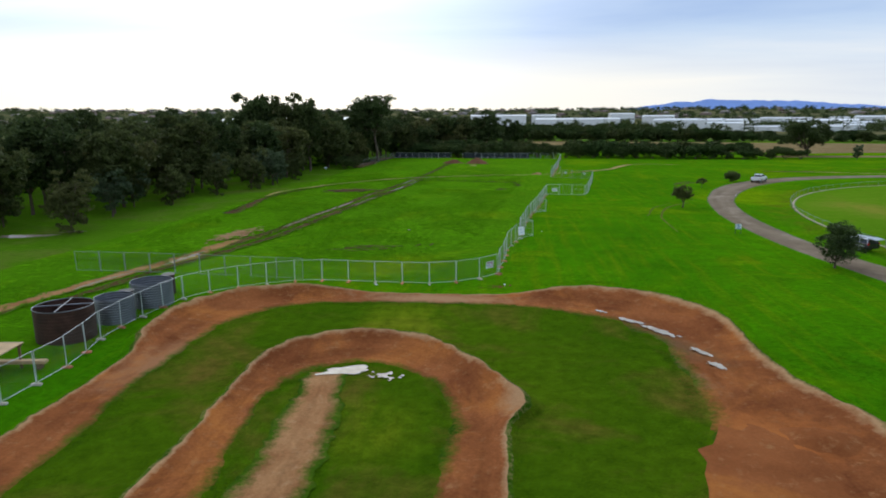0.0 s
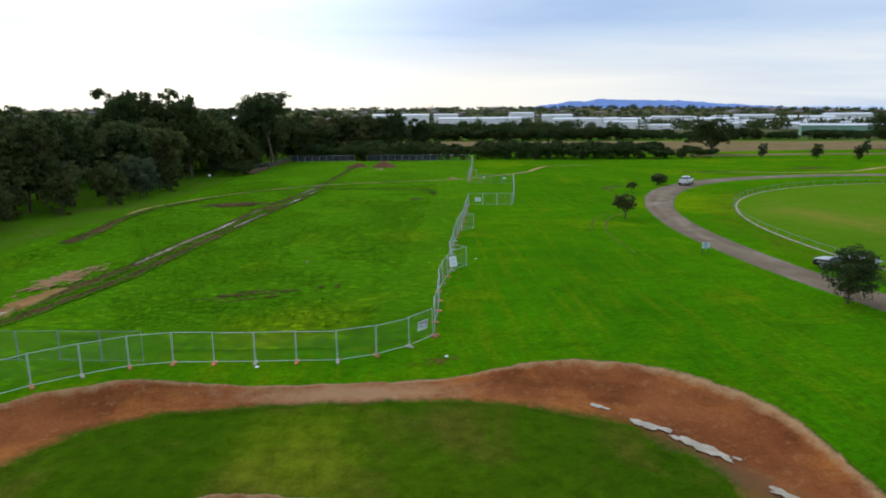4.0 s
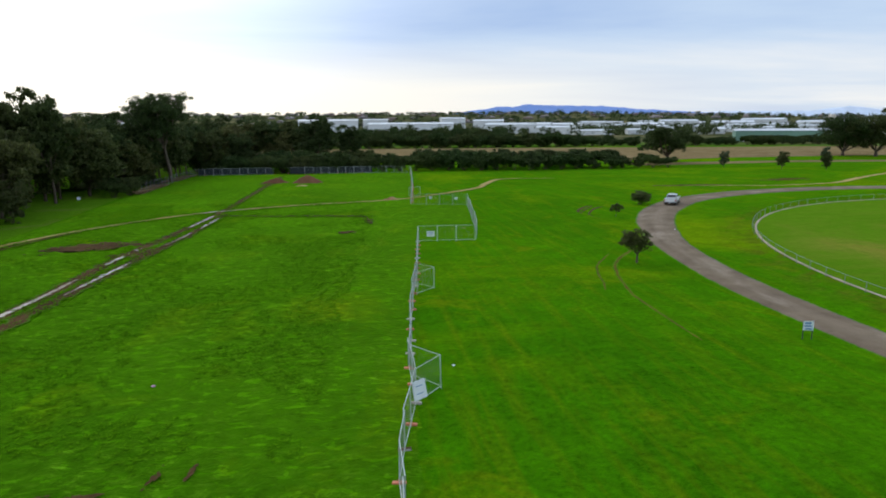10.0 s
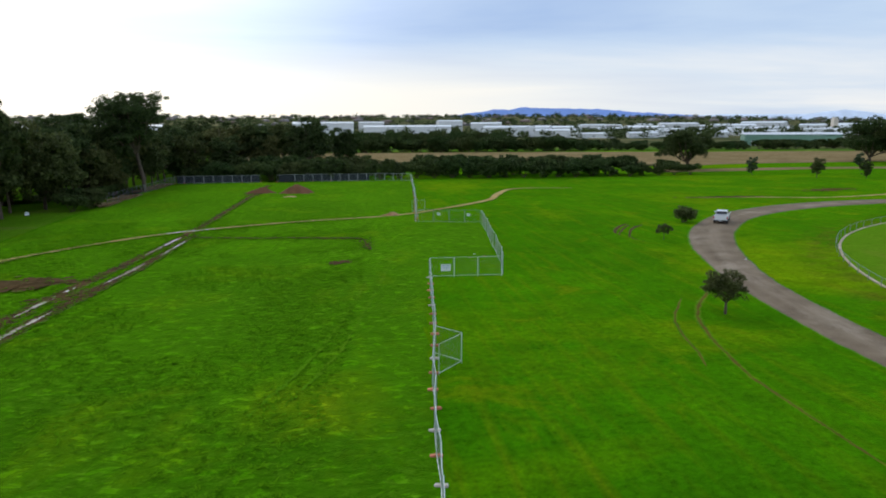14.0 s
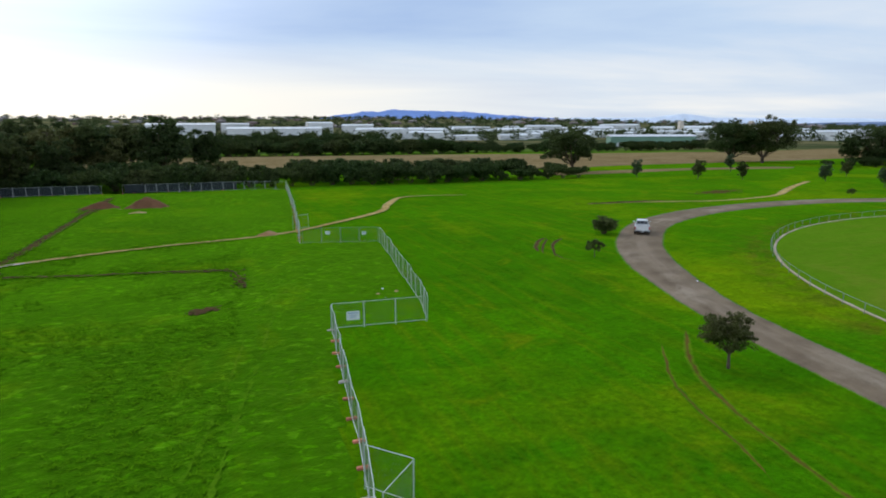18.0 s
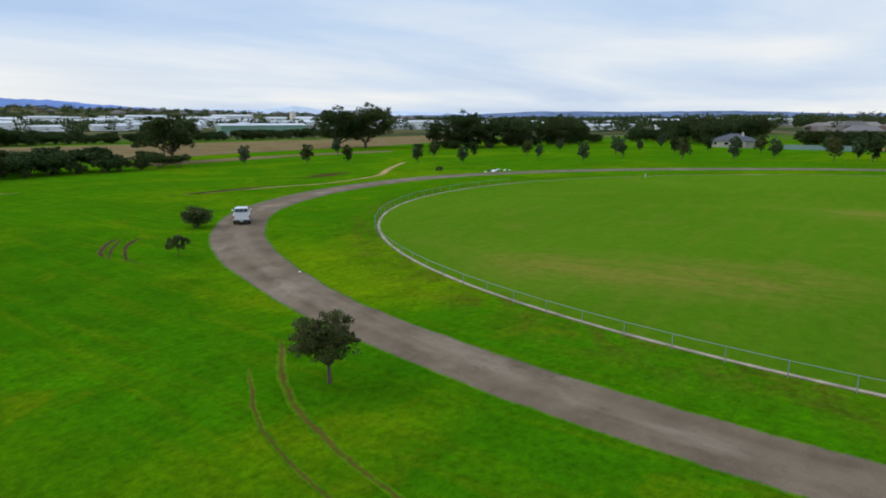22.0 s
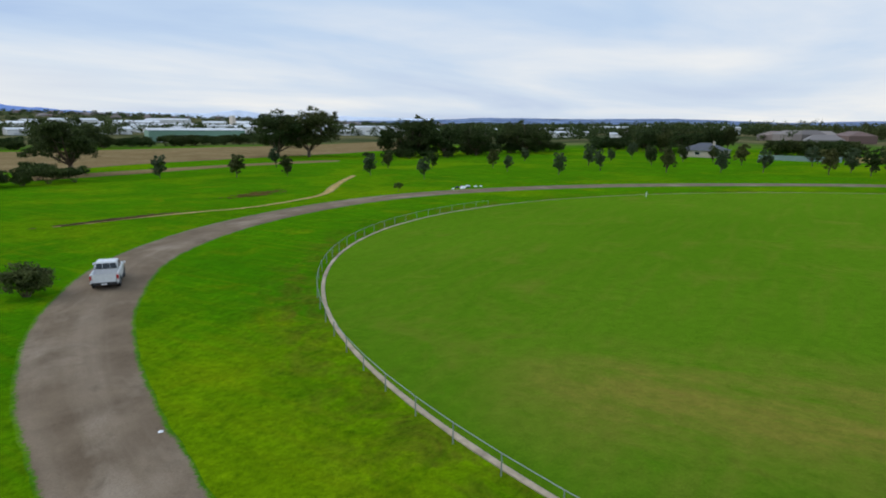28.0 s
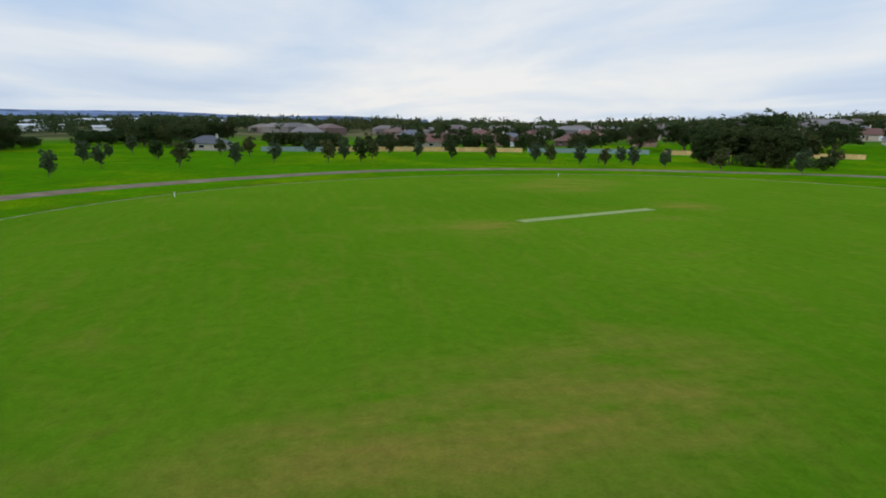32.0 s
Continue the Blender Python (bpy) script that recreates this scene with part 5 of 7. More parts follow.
# large old trees
big = make_gum("tree", 18, 21, LEAF_DARK, BARK, "large old spreading tree with a dark layered crown", 31, clear=0.15, limbs=11, twigs=5, leaves=26000, size=0.3, flat=0.62, trunk=0.03, lob=0.135, low=0.22, splay=0.72)
move(big, 192.8, 267.2, 0.95, 20)
big2 = make_gum("tree", 14.2, 15.5, LEAF_DARK, BARK, "wide old tree forking low over dry grass", 32, clear=0.2, limbs=9, twigs=4, leaves=22000, size=0.26, flat=0.6, trunk=0.036, lean=-0.12, lob=0.135, low=0.25, splay=0.75)
move(big2, 108.0, 246.0, 1.0, 15)
place(big, 200.5, 259.5, 1.02, 150)
for x, y, s in ((224, 230, 0.86), (232, 221, 0.93), (249.8, 217.3, 0.72), (261.9, 227.6, 0.7), (276, 208.1, 0.78), (294, 211, 0.66), (312, 217, 0.62), (362, 186, 0.64), (375, 176, 0.7), (352, 170, 0.66), (338, 166, 0.64)):
    place(random.choice((big, big2)), x, y, s)
tall = make_gum("tree", 24.3, 16.0, LEAF_DARK, BARK, "very tall leaning gum tree with an open umbrella crown", 33, clear=0.40, limbs=14, twigs=5, leaves=30000, size=0.25, flat=0.55, trunk=0.017, lean=-0.10, lob=0.14, low=0.22, splay=0.66)
move(tall, -44.5, 209, 1.0, 0)

# the gum wood beside the meadow
gum = [make_gum("gum_tree", 15, (9.6, 10.4, 8.8)[i], (LEAF_DARK, LEAF_OLIVE, LEAF_DARK)[i], BARK, "tall dark gum tree in a dense wood", 41 + i, clear=(0.27, 0.22, 0.30)[i], limbs=11, twigs=4, leaves=11500, size=0.33, flat=0.85, trunk=0.015, lob=0.18, low=0.10, splay=0.58, lean=(0.03, -0.05, 0.06)[i]) for i in range(3)]
sap = [make_gum("gum_tree", 8, (5.0, 5.6)[i], (LEAF_GREY, LEAF_OLIVE)[i], BARK, "grey-green young gum tree at the edge of the wood", 51 + i, clear=(0.22, 0.18)[i], limbs=10, twigs=4, leaves=8500, size=0.18, flat=1.1, trunk=0.015, lob=0.19, low=0.08, splay=0.55, lean=0.03) for i in range(2)]
WOOD_EDGE = [(-62, 60), (-54, 71), (-66, 74), (-57, 84), (-60, 94), (-55.5, 98), (-59, 106), (-54.5, 112), (-58, 119), (-52, 122), (-50.5, 130), (-55, 136), (-50, 143), (-54, 152), (-51, 134)]
for i, (x, y) in enumerate(WOOD_EDGE):
    if i < 2:
        move(sap[i], x, y, 1.0, random.uniform(0, 360))
    else:
        place(random.choice(sap), x, y, random.uniform(0.8, 1.15))
count = 0
for gy in range(14):
    for gx in range(6):
        x = -62 - gx * 9.5 + random.uniform(-3.5, 3.5)
        y = 62 + gy * 12 + random.uniform(-4.5, 4.5)
        s = random.uniform(0.78, 1.12) * (1.0 if gy > 1 else 0.9)
        if count < 3:
            move(gum[count], x, y, s, random.uniform(0, 360))
        else:
            place(random.choice(gum), x, y, s, group="gum wood")
        count += 1
for i in range(46):
    place(random.choice(gum), random.uniform(-78, 4) if i % 2 else random.uniform(-110, -50), random.uniform(243, 330) if i % 2 else random.uniform(150, 250), random.uniform(0.85, 1.2), group="gum wood")
for x, y, s in ((-54.5, 168, 1.0), (-60.5, 169, 1.0), (-66.5, 165, 1.05), (-57, 176, 0.95), (-72, 172, 1.0)):
    place(random.choice(gum), x, y, s, sz=1.42 * s, group="gum wood")
for x, y, s in ((-53, 180, 1.1), (-56, 200, 1.15), (-50, 214, 1.0), (-52, 226, 1.05), (-47, 235, 0.95), (-54, 148, 1.0), (-57, 140, 1.0), (-62, 128, 1.05), (-61, 115, 1.0), (-64, 100, 1.05), (-66, 86, 1.0)):
    place(random.choice(gum), x, y, s, group="gum wood")
for x, y, s in ((-58, 172, 1.15), (-64, 188, 1.2), (-54, 192, 1.0), (-60, 205, 1.15), (-55, 222, 0.95), (-40, 236, 0.85), (-32, 243, 0.8), (-50, 240, 1.0), (-24, 256, 0.95), (-36, 262, 1.1), (-14, 268, 0.95), (-46, 280, 1.15), (-26, 285, 1.1), (-8, 290, 0.9), (-60, 262, 1.1), (-70, 240, 1.15), (-58, 160, 1.05)):
    place(random.choice(gum), x, y, s, group="gum wood")

for x, y, s in ((-49, 204, 0.85), (-52, 208, 0.95), (-46.5, 216, 0.8), (-50, 198, 0.8), (-46.5, 222, 0.8), (-54, 201, 0.95)):
    place(random.choice(gum), x, y, s, group="gum wood")
# bushes along the far side of the meadow
bush = [make_shrub("bush", 8, 5.4, (LEAF_BUSH, LEAF_DARK, LEAF_BUSH)[i], "dense dark green bush in a thick hedgerow", 61 + i, leaves=4200, size=0.3, category="bush") for i in range(3)]
n_b = 0
for i in range(30):
    x = -44 + i * 4.9
    y = 236 - 0.085 * (x + 44) + random.uniform(-1, 3)
    s = random.uniform(0.85, 1.1) * (1.0 if x < 70 else 0.62)
    if n_b < 3:
        move(bush[n_b], x, y, s, random.uniform(0, 360))
    else:
        place(random.choice(bush), x, y, s, group="hedgerow bushes")
    n_b += 1
for i in range(11):
    place(random.choice(bush), -46 + i * 5.0 + random.uniform(-1, 1), 242 + random.uniform(-1, 3), random.uniform(0.95, 1.2), group="hedgerow bushes")
for i in range(14):
    place(random.choice(bush), 22 + i * 4.6 + random.uniform(-1, 1), 243 - i * 0.9 + random.uniform(-1, 3), random.uniform(0.95, 1.25), group="hedgerow bushes")
for x, y, s in ((-47, 176, 0.65), (-45.5, 180, 0.7), (-50, 186, 0.7), (-48, 194, 0.6), (-49, 203, 0.6), (-58, 194, 0.5), (96, 236, 0.8), (206, 228, 0.6), (213, 224, 0.62), (219, 221, 0.55), (226, 216, 0.5), (200, 232, 0.5)):
    place(random.choice(bush), x, y, s)
# second hedge beyond the dry paddock
for i in range(78):
    x = -45 + i * 4.9
    for _ in range(2):
        y = 415 - (0.13 * (x + 30) if x > -30 else 0) + random.uniform(-3, 6 if x < 120 else 16)
        place(random.choice(bush), x + random.uniform(-3, 3), y, random.uniform(1.15, 1.7) * (1.0 if x < 120 else random.uniform(0.4, 0.85)), group="far hedge bushes")
for i in range(26):
    place(random.choice(bush), -40 + i * 7.0, 600 + random.uniform(-10, 10), random.uniform(1.2, 1.9), group="far hedge bushes")
# the belt of bushes and trees behind the young park trees
for i in range(30):
    f = i / 29
    x, y = 214 + 96 * f + random.uniform(-3, 3), 232 - 26 * f + random.uniform(-3, 3)
    place(random.choice(bush), x, y, random.uniform(0.55, 0.95), group="park edge bushes")
    if i % 3 == 0:
        place(random.choice(gum), x, y + 5, random.uniform(0.5, 0.72), group="park edge trees")
for i in range(16):
    place(random.choice(bush), 326 + i * 3.4, 196 - i * 1.6 + random.uniform(-3, 3), random.uniform(0.8, 1.2), group="park edge bushes")
# grass tufts
def tufts(name, count, area, size, mat, label, seed, z=0.06):
    r = np.random.default_rng(seed)
    x = r.uniform(area[0], area[1], count); y = r.uniform(area[2], area[3], count)
    keep = np.array([b > 54 + max(0, a + 4) * 12 - 40 * (a < -26) and noise.noise((a * 0.13, b * 0.13, 5.0)) > -0.05 + 0.3 * noise.noise((a * 0.6, b * 0.6, 2)) for a, b in zip(x, y)])
    x, y = x[keep], y[keep]
    m = len(x)
    P = np.c_[x, y, [z + (0.30 * sward(a, b) if mat is BLADE else 0.0) for a, b in zip(x, y)]]
    K = 5
    P = np.repeat(P, K, axis=0)
    a = r.uniform(0, 2 * np.pi, m * K)
    lean = r.uniform(0.9, 2.4, m * K)[:, None] * size
    s = size * r.uniform(0.6, 1.4, m * K)[:, None]
    d = np.c_[np.cos(a), np.sin(a), np.zeros(m * K)]
    q = np.c_[-np.sin(a), np.cos(a), np.zeros(m * K)]
    V = np.empty((m * K, 3, 3))
    V[:, 0] = P - q * s * 0.22
    V[:, 1] = P + q * s * 0.22
    V[:, 2] = P + d * lean + np.c_[np.zeros(m * K), np.zeros(m * K), s[:, 0] * 0.45]
    me = bpy.data.meshes.new(name)
    me.from_pydata(V.reshape(-1, 3).tolist(), [], np.arange(m * K * 3).reshape(-1, 3).tolist())
    me.materials.append(mat)
    tagged(new(name, me), label, "grass", kind="stuff")


def edge_tufts(name, line, per_m, spread, size, mat, label, seed, z=0.03):
    """Blades standing along a line, softening the edge of bare ground."""
    r = np.random.default_rng(seed)
    S = np.array([p[:2] for p in spline(line, 0.25)])
    m = int(len(S) * 0.25 * per_m)
    at_ = S[r.integers(0, len(S), m)] + r.normal(0, spread, (m, 2))
    K = 4
    P = np.repeat(np.c_[at_, np.full(m, z)], K, axis=0)
    a = r.uniform(0, 2 * np.pi, m * K)
    s = size * r.uniform(0.6, 1.4, m * K)[:, None]
    d, q = np.c_[np.cos(a), np.sin(a), np.zeros(m * K)], np.c_[-np.sin(a), np.cos(a), np.zeros(m * K)]
    V = np.empty((m * K, 3, 3))
    V[:, 0], V[:, 1] = P - q * s * 0.22, P + q * s * 0.22
    V[:, 2] = P + d * s * 1.4 + np.c_[np.zeros((m * K, 2)), s[:, 0] * 0.5]
    me = bpy.data.meshes.new(name)
    me.from_pydata(V.reshape(-1, 3).tolist(), [], np.arange(m * K * 3).reshape(-1, 3).tolist())
    me.materials.append(mat)
    tagged(new(name, me), label, "grass", kind="stuff")


edge_tufts("edge_grass", [p[3:5] for p in OUTER], 34, 0.22, 0.06, TURF, "ragged grass creeping over the clay lane edge", 41)
edge_tufts("edge_grass", [p[3:5] for p in INNER], 34, 0.22, 0.06, TURF, "ragged grass creeping over the clay lane edge", 42)
edge_tufts("edge_grass", [(p[0] + 0.3 * (p[0] - p[3]) / 4, p[1] + 0.3 * (p[1] - p[4]) / 4) for p in INNER], 26, 0.2, 0.06, TURF, "ragged grass behind the clay crest", 43)
for sd, off in ((44, -1.05), (45, 1.05)):
    edge_tufts("edge_grass", [(x + off * w / 2.1, y) for x, y, w in ((-7.0, 5, 2.2), (-7.1, 12, 2.2), (-7.2, 18.3, 2.2), (-7.4, 23, 2.0), (-8.1, 27.5, 1.6))], 40, 0.22, 0.06, TURF, "ragged grass beside the tan dirt lane", sd)
for i, line in enumerate(RUTS[:3]):
    for off in (-0.6, 0.6):
        edge_tufts("edge_grass", [(p[0] + off * p[2], p[1]) for p in line], 14, 0.22, 0.17, BLADE, "trampled grass along the muddy rut", 50 + i * 2 + (off > 0), 0.08)
edge_tufts("edge_grass", TRACK, 12, 0.55, 0.13, BLADE, "grass tufts along the sandy track", 60, 0.08)
tufts("long_grass", 30000, (-43, 3, 54, 160), 0.15, BLADE, "tufts of long green grass across the meadow", 5)
tufts("long_grass", 2000, (-42, -28, 26, 60), 0.15, BLADE, "tufts of long green grass beside the wood", 6)
tufts("dry_reeds", 5200, (-46.4, -43.4, 178, 228), 0.55, STRAW, "dry straw coloured grass along the fence line", 8, z=0.0)
tufts("long_grass", 1500, (7.8, 14.6, 116.5, 118.2), 0.3, BLADE, "uncut tall grass inside the enclosure fence", 12)
tufts("long_grass", 2600, (12, 19, 118, 149), 0.17, BLADE, "tufts of long green grass in the enclosure", 13)

# ---- temporary mesh fencing ----
FH = 1.95


def shared(name, bm, mat):
    me = bpy.data.meshes.new(name)
    bm.to_mesh(me)
    bm.free()
    me.materials.append(mat)
    return me


def wire_mesh(w):
    """The wire infill of a panel, standing along +x."""
    verts, faces = [], []

    def wire(a, b, r):
        a, b = Vector(a), Vector(b)
        d = (b - a).normalized()
        u = Vector((0, 1, 0))
        v = d.cross(u)
        i = len(verts)
        for p in (a, b):
            for k in range(3):
                an = k * 2 * math.pi / 3
                verts.append(tuple(p + (u * math.cos(an) + v * math.sin(an)) * r))
        for k in range(3):
            faces.append((i + k, i + (k + 1) % 3, i + 3 + (k + 1) % 3, i + 3 + k))
    for k in range(1, 32):
        wire((w * k / 32, 0, 0.16), (w * k / 32, 0, FH - 0.02), 0.0011)
    for k in range(1, 12):
        z = 0.16 + (FH - 0.18) * k / 12
        wire((0.02, 0, z), (w - 0.02, 0, z), 0.0011)
    return mesh_from("panel", verts, faces, WIRE)


PW = 2.38
PANEL = wire_mesh(PW)
POST = shared("post", tubem((0, 0, 0.02), (0, 0, FH), 0.022, 8), GALV)
POST_OLD = shared("post", tubem((0, 0, 0.02), (0, 0, FH), 0.022, 8), WIRE)
RAIL_OLD = shared("rail", tubem((0.02, 0, 0), (PW - 0.02, 0, 0), 0.016, 8), WIRE)
RAIL = shared("rail", tubem((0.02, 0, 0), (PW - 0.02, 0, 0), 0.017, 8), GALV)


def foot_shape():
    bm = boxm(-0.10, 0.10, -0.29, 0.29, 0.0, 0.13, 0.03)
    return tube(bm, (0, 0, 0.13), (0, 0, 0.21), 0.045, 10)


FOOT = [shared("foot", foot_shape(), m) for m in (BLOCK, BLOCK, BLOCKW)]


def fence_line(pts, zig=0.0, feet=True, gz=0.0, old=False, label="run of galvanised temporary fence panels with wire mesh"):
    """fence > panel > post, rail; fence > foot. Panels end to end along a line of corners; zig sets joints to either side."""
    root = tagged(new("temporary_fence"), label, "fence", group="temporary fencing")
    S = np.array(spline(pts, 0.2) if len(pts) > 2 else [np.array(pts[0], float) + (np.array(pts[1], float) - np.array(pts[0], float)) * k / 100 for k in range(101)])[:, :2]
    cum = np.r_[0, np.cumsum(np.linalg.norm(np.diff(S, axis=0), axis=1))]
    n = max(1, round(cum[-1] / 2.4))
    joints = [np.array((np.interp(d, cum, S[:, 0]), np.interp(d, cum, S[:, 1]))) for d in np.linspace(0, cum[-1], n + 1)]
    for i in range(1, n):
        d = joints[i + 1] - joints[i - 1]
        joints[i] = joints[i] + np.array((d[1], -d[0])) / np.linalg.norm(d) * zig * random.uniform(-1, 1)
    for a, b in zip(joints[:-1], joints[1:]):
        ang = math.degrees(math.atan2(b[1] - a[1], b[0] - a[0]))
        ob = part("panel", PANEL, None, root)
        ob.matrix_basis = pose(a[0], a[1], gz, random.uniform(-2.0, 2.0), 0, ang)
        ob.scale = (np.linalg.norm(b - a) / 2.4, 1, 1)
        for x in (0.02, PW - 0.02):
            part("post", POST_OLD if old else POST, None, ob).location = (x, 0, 0)
        for z in (0.16, FH - 0.02):
            part("rail", RAIL_OLD if old else RAIL, None, ob).location = (0, 0, z)
    if feet:
        for i, p in enumerate(joints):
            a, b = joints[max(0, i - 1)], joints[min(n, i + 1)]
            f = part("foot", random.choice(FOOT), None, root)
            f.matrix_basis = pose(p[0], p[1], gz, 0, 0, math.degrees(math.atan2(b[1] - a[1], b[0] - a[0])) + random.uniform(-12, 12))
    return root


fence_line([(-23.3, 15), (-23.4, 25.1), (-23.5, 29.7), (-24.6, 34.8), (-24.5, 39.2), (-23.9, 43.6), (-22.6, 45.6), (-20.9, 47.2), (-18.9, 48.5), (-16.9, 49.6), (-14.6, 49.9), (-9.9, 49.8), (-7.5, 49.8), (-5.1, 49.7), (-2.95, 50.6), (-1.0, 52.0), (0.4, 53.7)], 0.05)
fence_line([(0.5, 53.9), (0.75, 58.5), (1.05, 63.5), (1.5, 67.0)], 0.13)
fence_line([(1.5, 67.0), (2.3, 70.7), (2.6, 72.8), (2.6, 76.3), (3.0, 79.9), (4.2, 90), (5.4, 98), (6.4, 106), (7.5, 116.2)], 0.08)
fence_line([(2.65, 75.1), (4.05, 73.3)], feet=False); fence_line([(4.05, 73.3), (2.5, 71.5)], feet=False)
fence_line([(5.0, 95.9), (6.5, 94.15)], feet=False); fence_line([(6.5, 94.15), (4.8, 92.4)], feet=False)
fence_line([(7.6, 116.4), (14.5, 115.9)], 0.0, feet=False)
fence_line([(14.6, 116.0), (15.6, 120.3), (16.7, 127.5), (17.4, 133), (18.7, 141), (19.7, 149)], 0.06, feet=False)
fence_line([(19.6, 149.2), (10.6, 151.6)], 0.05, feet=False, old=True)
fence_line([(10.2, 151.0), (11.3, 161), (13.5, 182), (15.5, 203), (17.3, 224)], 0.1)
fence_line([(11.0, 163.5), (13.3, 164.2)], feet=False)
fence_line([(-43, 229), (-21.5, 228.4)], 0.05); fence_line([(-17.5, 228.6), (7, 226.5), (17.2, 224.2)], 0.05)
fence_line([(-44.9, 184), (-44.4, 192), (-43.6, 206), (-43, 228)], 0.06, feet=False, old=True, label="dull temporary fence panels beside the wood")
fence_line([(-16.6, 50.3), (-27, 51.0), (-39, 51.4)], 0.06, feet=False, old=True, label="second run of temporary fence panels across the meadow")
for x0, x1, y in ((-42.5, -22, 229.2), (-17, 6.5, 227.9)):
    me = boxm(x0, x1, y + 0.3, y + 0.33, 0.1, 1.9)
    tagged(part("shade_cloth", me, SHADE), "dark shade cloth behind wire fence panels", "shade cloth")


def wall_sign(x, y, z, w, h, ang, tilt, bars, label):
    """sign > plate, bar"""
    root = tagged(new("fence_sign"), label, "sign")
    root.matrix_basis = pose(x, y, z, tilt, 0, ang)
    part("plate", boxm(-w / 2, w / 2, -0.008, 0.008, -h / 2, h / 2, 0.004), SIGNW, root)
    for cx, cz, bw, bh, m in bars:
        part("bar", boxm(cx * w - bw * w / 2, cx * w + bw * w / 2, -0.014, -0.0085, cz * h - bh * h / 2, cz * h + bh * h / 2), m, root)
    for sx in (-1, 1):
        part("cable_tie", tubem((sx * w * 0.45, -0.012, h * 0.42), (sx * w * 0.45, 0.03, h * 0.42), 0.006, 6), TRIM, root)


wall_sign(-0.28, 52.75, 1.15, 0.95, 0.62, 50, 6, ((0, 0.30, 0.85, 0.22, SIGNP), (-0.18, -0.02, 0.45, 0.12, SIGNB), (0.1, -0.25, 0.6, 0.1, SIGNP), (0.32, 0.02, 0.2, 0.24, SIGNP)), "faded white sign with pink print on fence mesh")
wall_sign(2.62, 71.0, 1.05, 0.85, 0.95, 34, -14, ((0.0, 0.2, 0.5, 0.04, SIGNB), (0.0, -0.2, 0.5, 0.04, SIGNB)), "leaning white sign with thin blue print on fence")
wall_sign(9.1, 116.28, 0.95, 0.95, 0.65, -4, 0, ((0, 0.28, 0.7, 0.08, SIGNB), (0, 0.0, 0.6, 0.05, SIGNB), (0, -0.2, 0.5, 0.05, SIGNB)), "plain white notice on the enclosure fence")
wall_sign(13.6, 150.85, 1.3, 0.55, 0.4, -14, 0, ((0, 0.1, 0.6, 0.12, SIGNB),), "small white notice on the far enclosure fence")
wall_sign(17.9, 149.65, 1.2, 0.55, 0.4, -14, 0, ((0, 0.1, 0.6, 0.12, SIGNB),), "small white notice on the far enclosure fence")
wall_sign(-49.2, 164.7, 1.2, 0.6, 0.5, 20, 0, ((0, 0.1, 0.6, 0.12, SIGNB),), "small white notice beside the wood")


def road_sign(x, y, ang):
    """park_sign > two posts, board, frame, bars"""
    root = tagged(new("park_sign"), "white and blue park sign on two dark posts beside the road", "sign")
    root.matrix_basis = pose(x, y, 0, 0, 0, ang)
    root.scale = (0.7, 0.7, 0.74)
    for sx in (-0.42, 0.42):
        part("post", boxm(sx - 0.035, sx + 0.035, -0.035, 0.035, -0.1, 1.75, 0.008), DARK, root)
    part("board", boxm(-0.47, 0.47, -0.06, -0.036, 0.85, 1.7, 0.006), SIGNW, root)
    for z0, z1, x0, x1 in ((1.42, 1.6, -0.32, 0.25), (1.18, 1.32, -0.36, 0.3), (0.93, 1.06, -0.3, 0.36)):
        part("bar", boxm(x0, x1, -0.066, -0.0605, z0, z1), SIGNB, root)


road_sign(28.8, 77.0, -12)

# ---- oval fence ----
ofence = tagged(new("oval_fence"), "low galvanised pipe rail fence round the oval", "fence")
per = sum(math.dist(oval_point(k * math.pi / 180), oval_point((k + 1) * math.pi / 180)) for k in range(360))
npost = int(per / 2.8)
samples, acc = [], 0.0
prev = oval_point(0, 0.42)
target = 0.0
for k in range(1, 3601):
    q = oval_point(k * math.pi / 1800, 0.42)
    acc += math.dist(prev, q)
    prev = q
    if acc >= target:
        samples.append(q)
        target += per / npost
bm0 = tubem((0, 0, -0.1), (0, 0, 0.84), 0.028, 8)
me0 = bpy.data.meshes.new("post"); bm0.to_mesh(me0); bm0.free(); me0.materials.append(PIPE)
samples = [q for q in samples if q[0] < 113]
k0 = max(range(len(samples)), key=lambda i: math.dist(samples[i], samples[i - 1]))
samples = samples[k0:] + samples[:k0]
for i, q in enumerate(samples):
    ob = new("post", me0)
    ob.parent = ofence
    ob.location = (q[0], q[1], 0.03)
bm = bmesh.new()
for a, b in zip(samples[:-1], samples[1:]):
    tube(bm, (a[0], a[1], 0.87), (b[0], b[1], 0.87), 0.021, 6)
part("top_rail", bm, PIPE, ofence)
for x, y in ((137.8, 123.3), (169.7, 47.9)):
    g = tagged(new("marker_post"), "short white boundary marker post", "post")
    g.location = (x, y, 0.03)
    part("stem", boxm(-0.06, 0.06, -0.06, 0.06, 0, 0.75, 0.015), SIGNW, g)
    part("cap", boxm(-0.085, 0.085, -0.085, 0.085, 0.75, 0.8, 0.015), SIGNW, g)

# ---- tanks and timber by the track ----


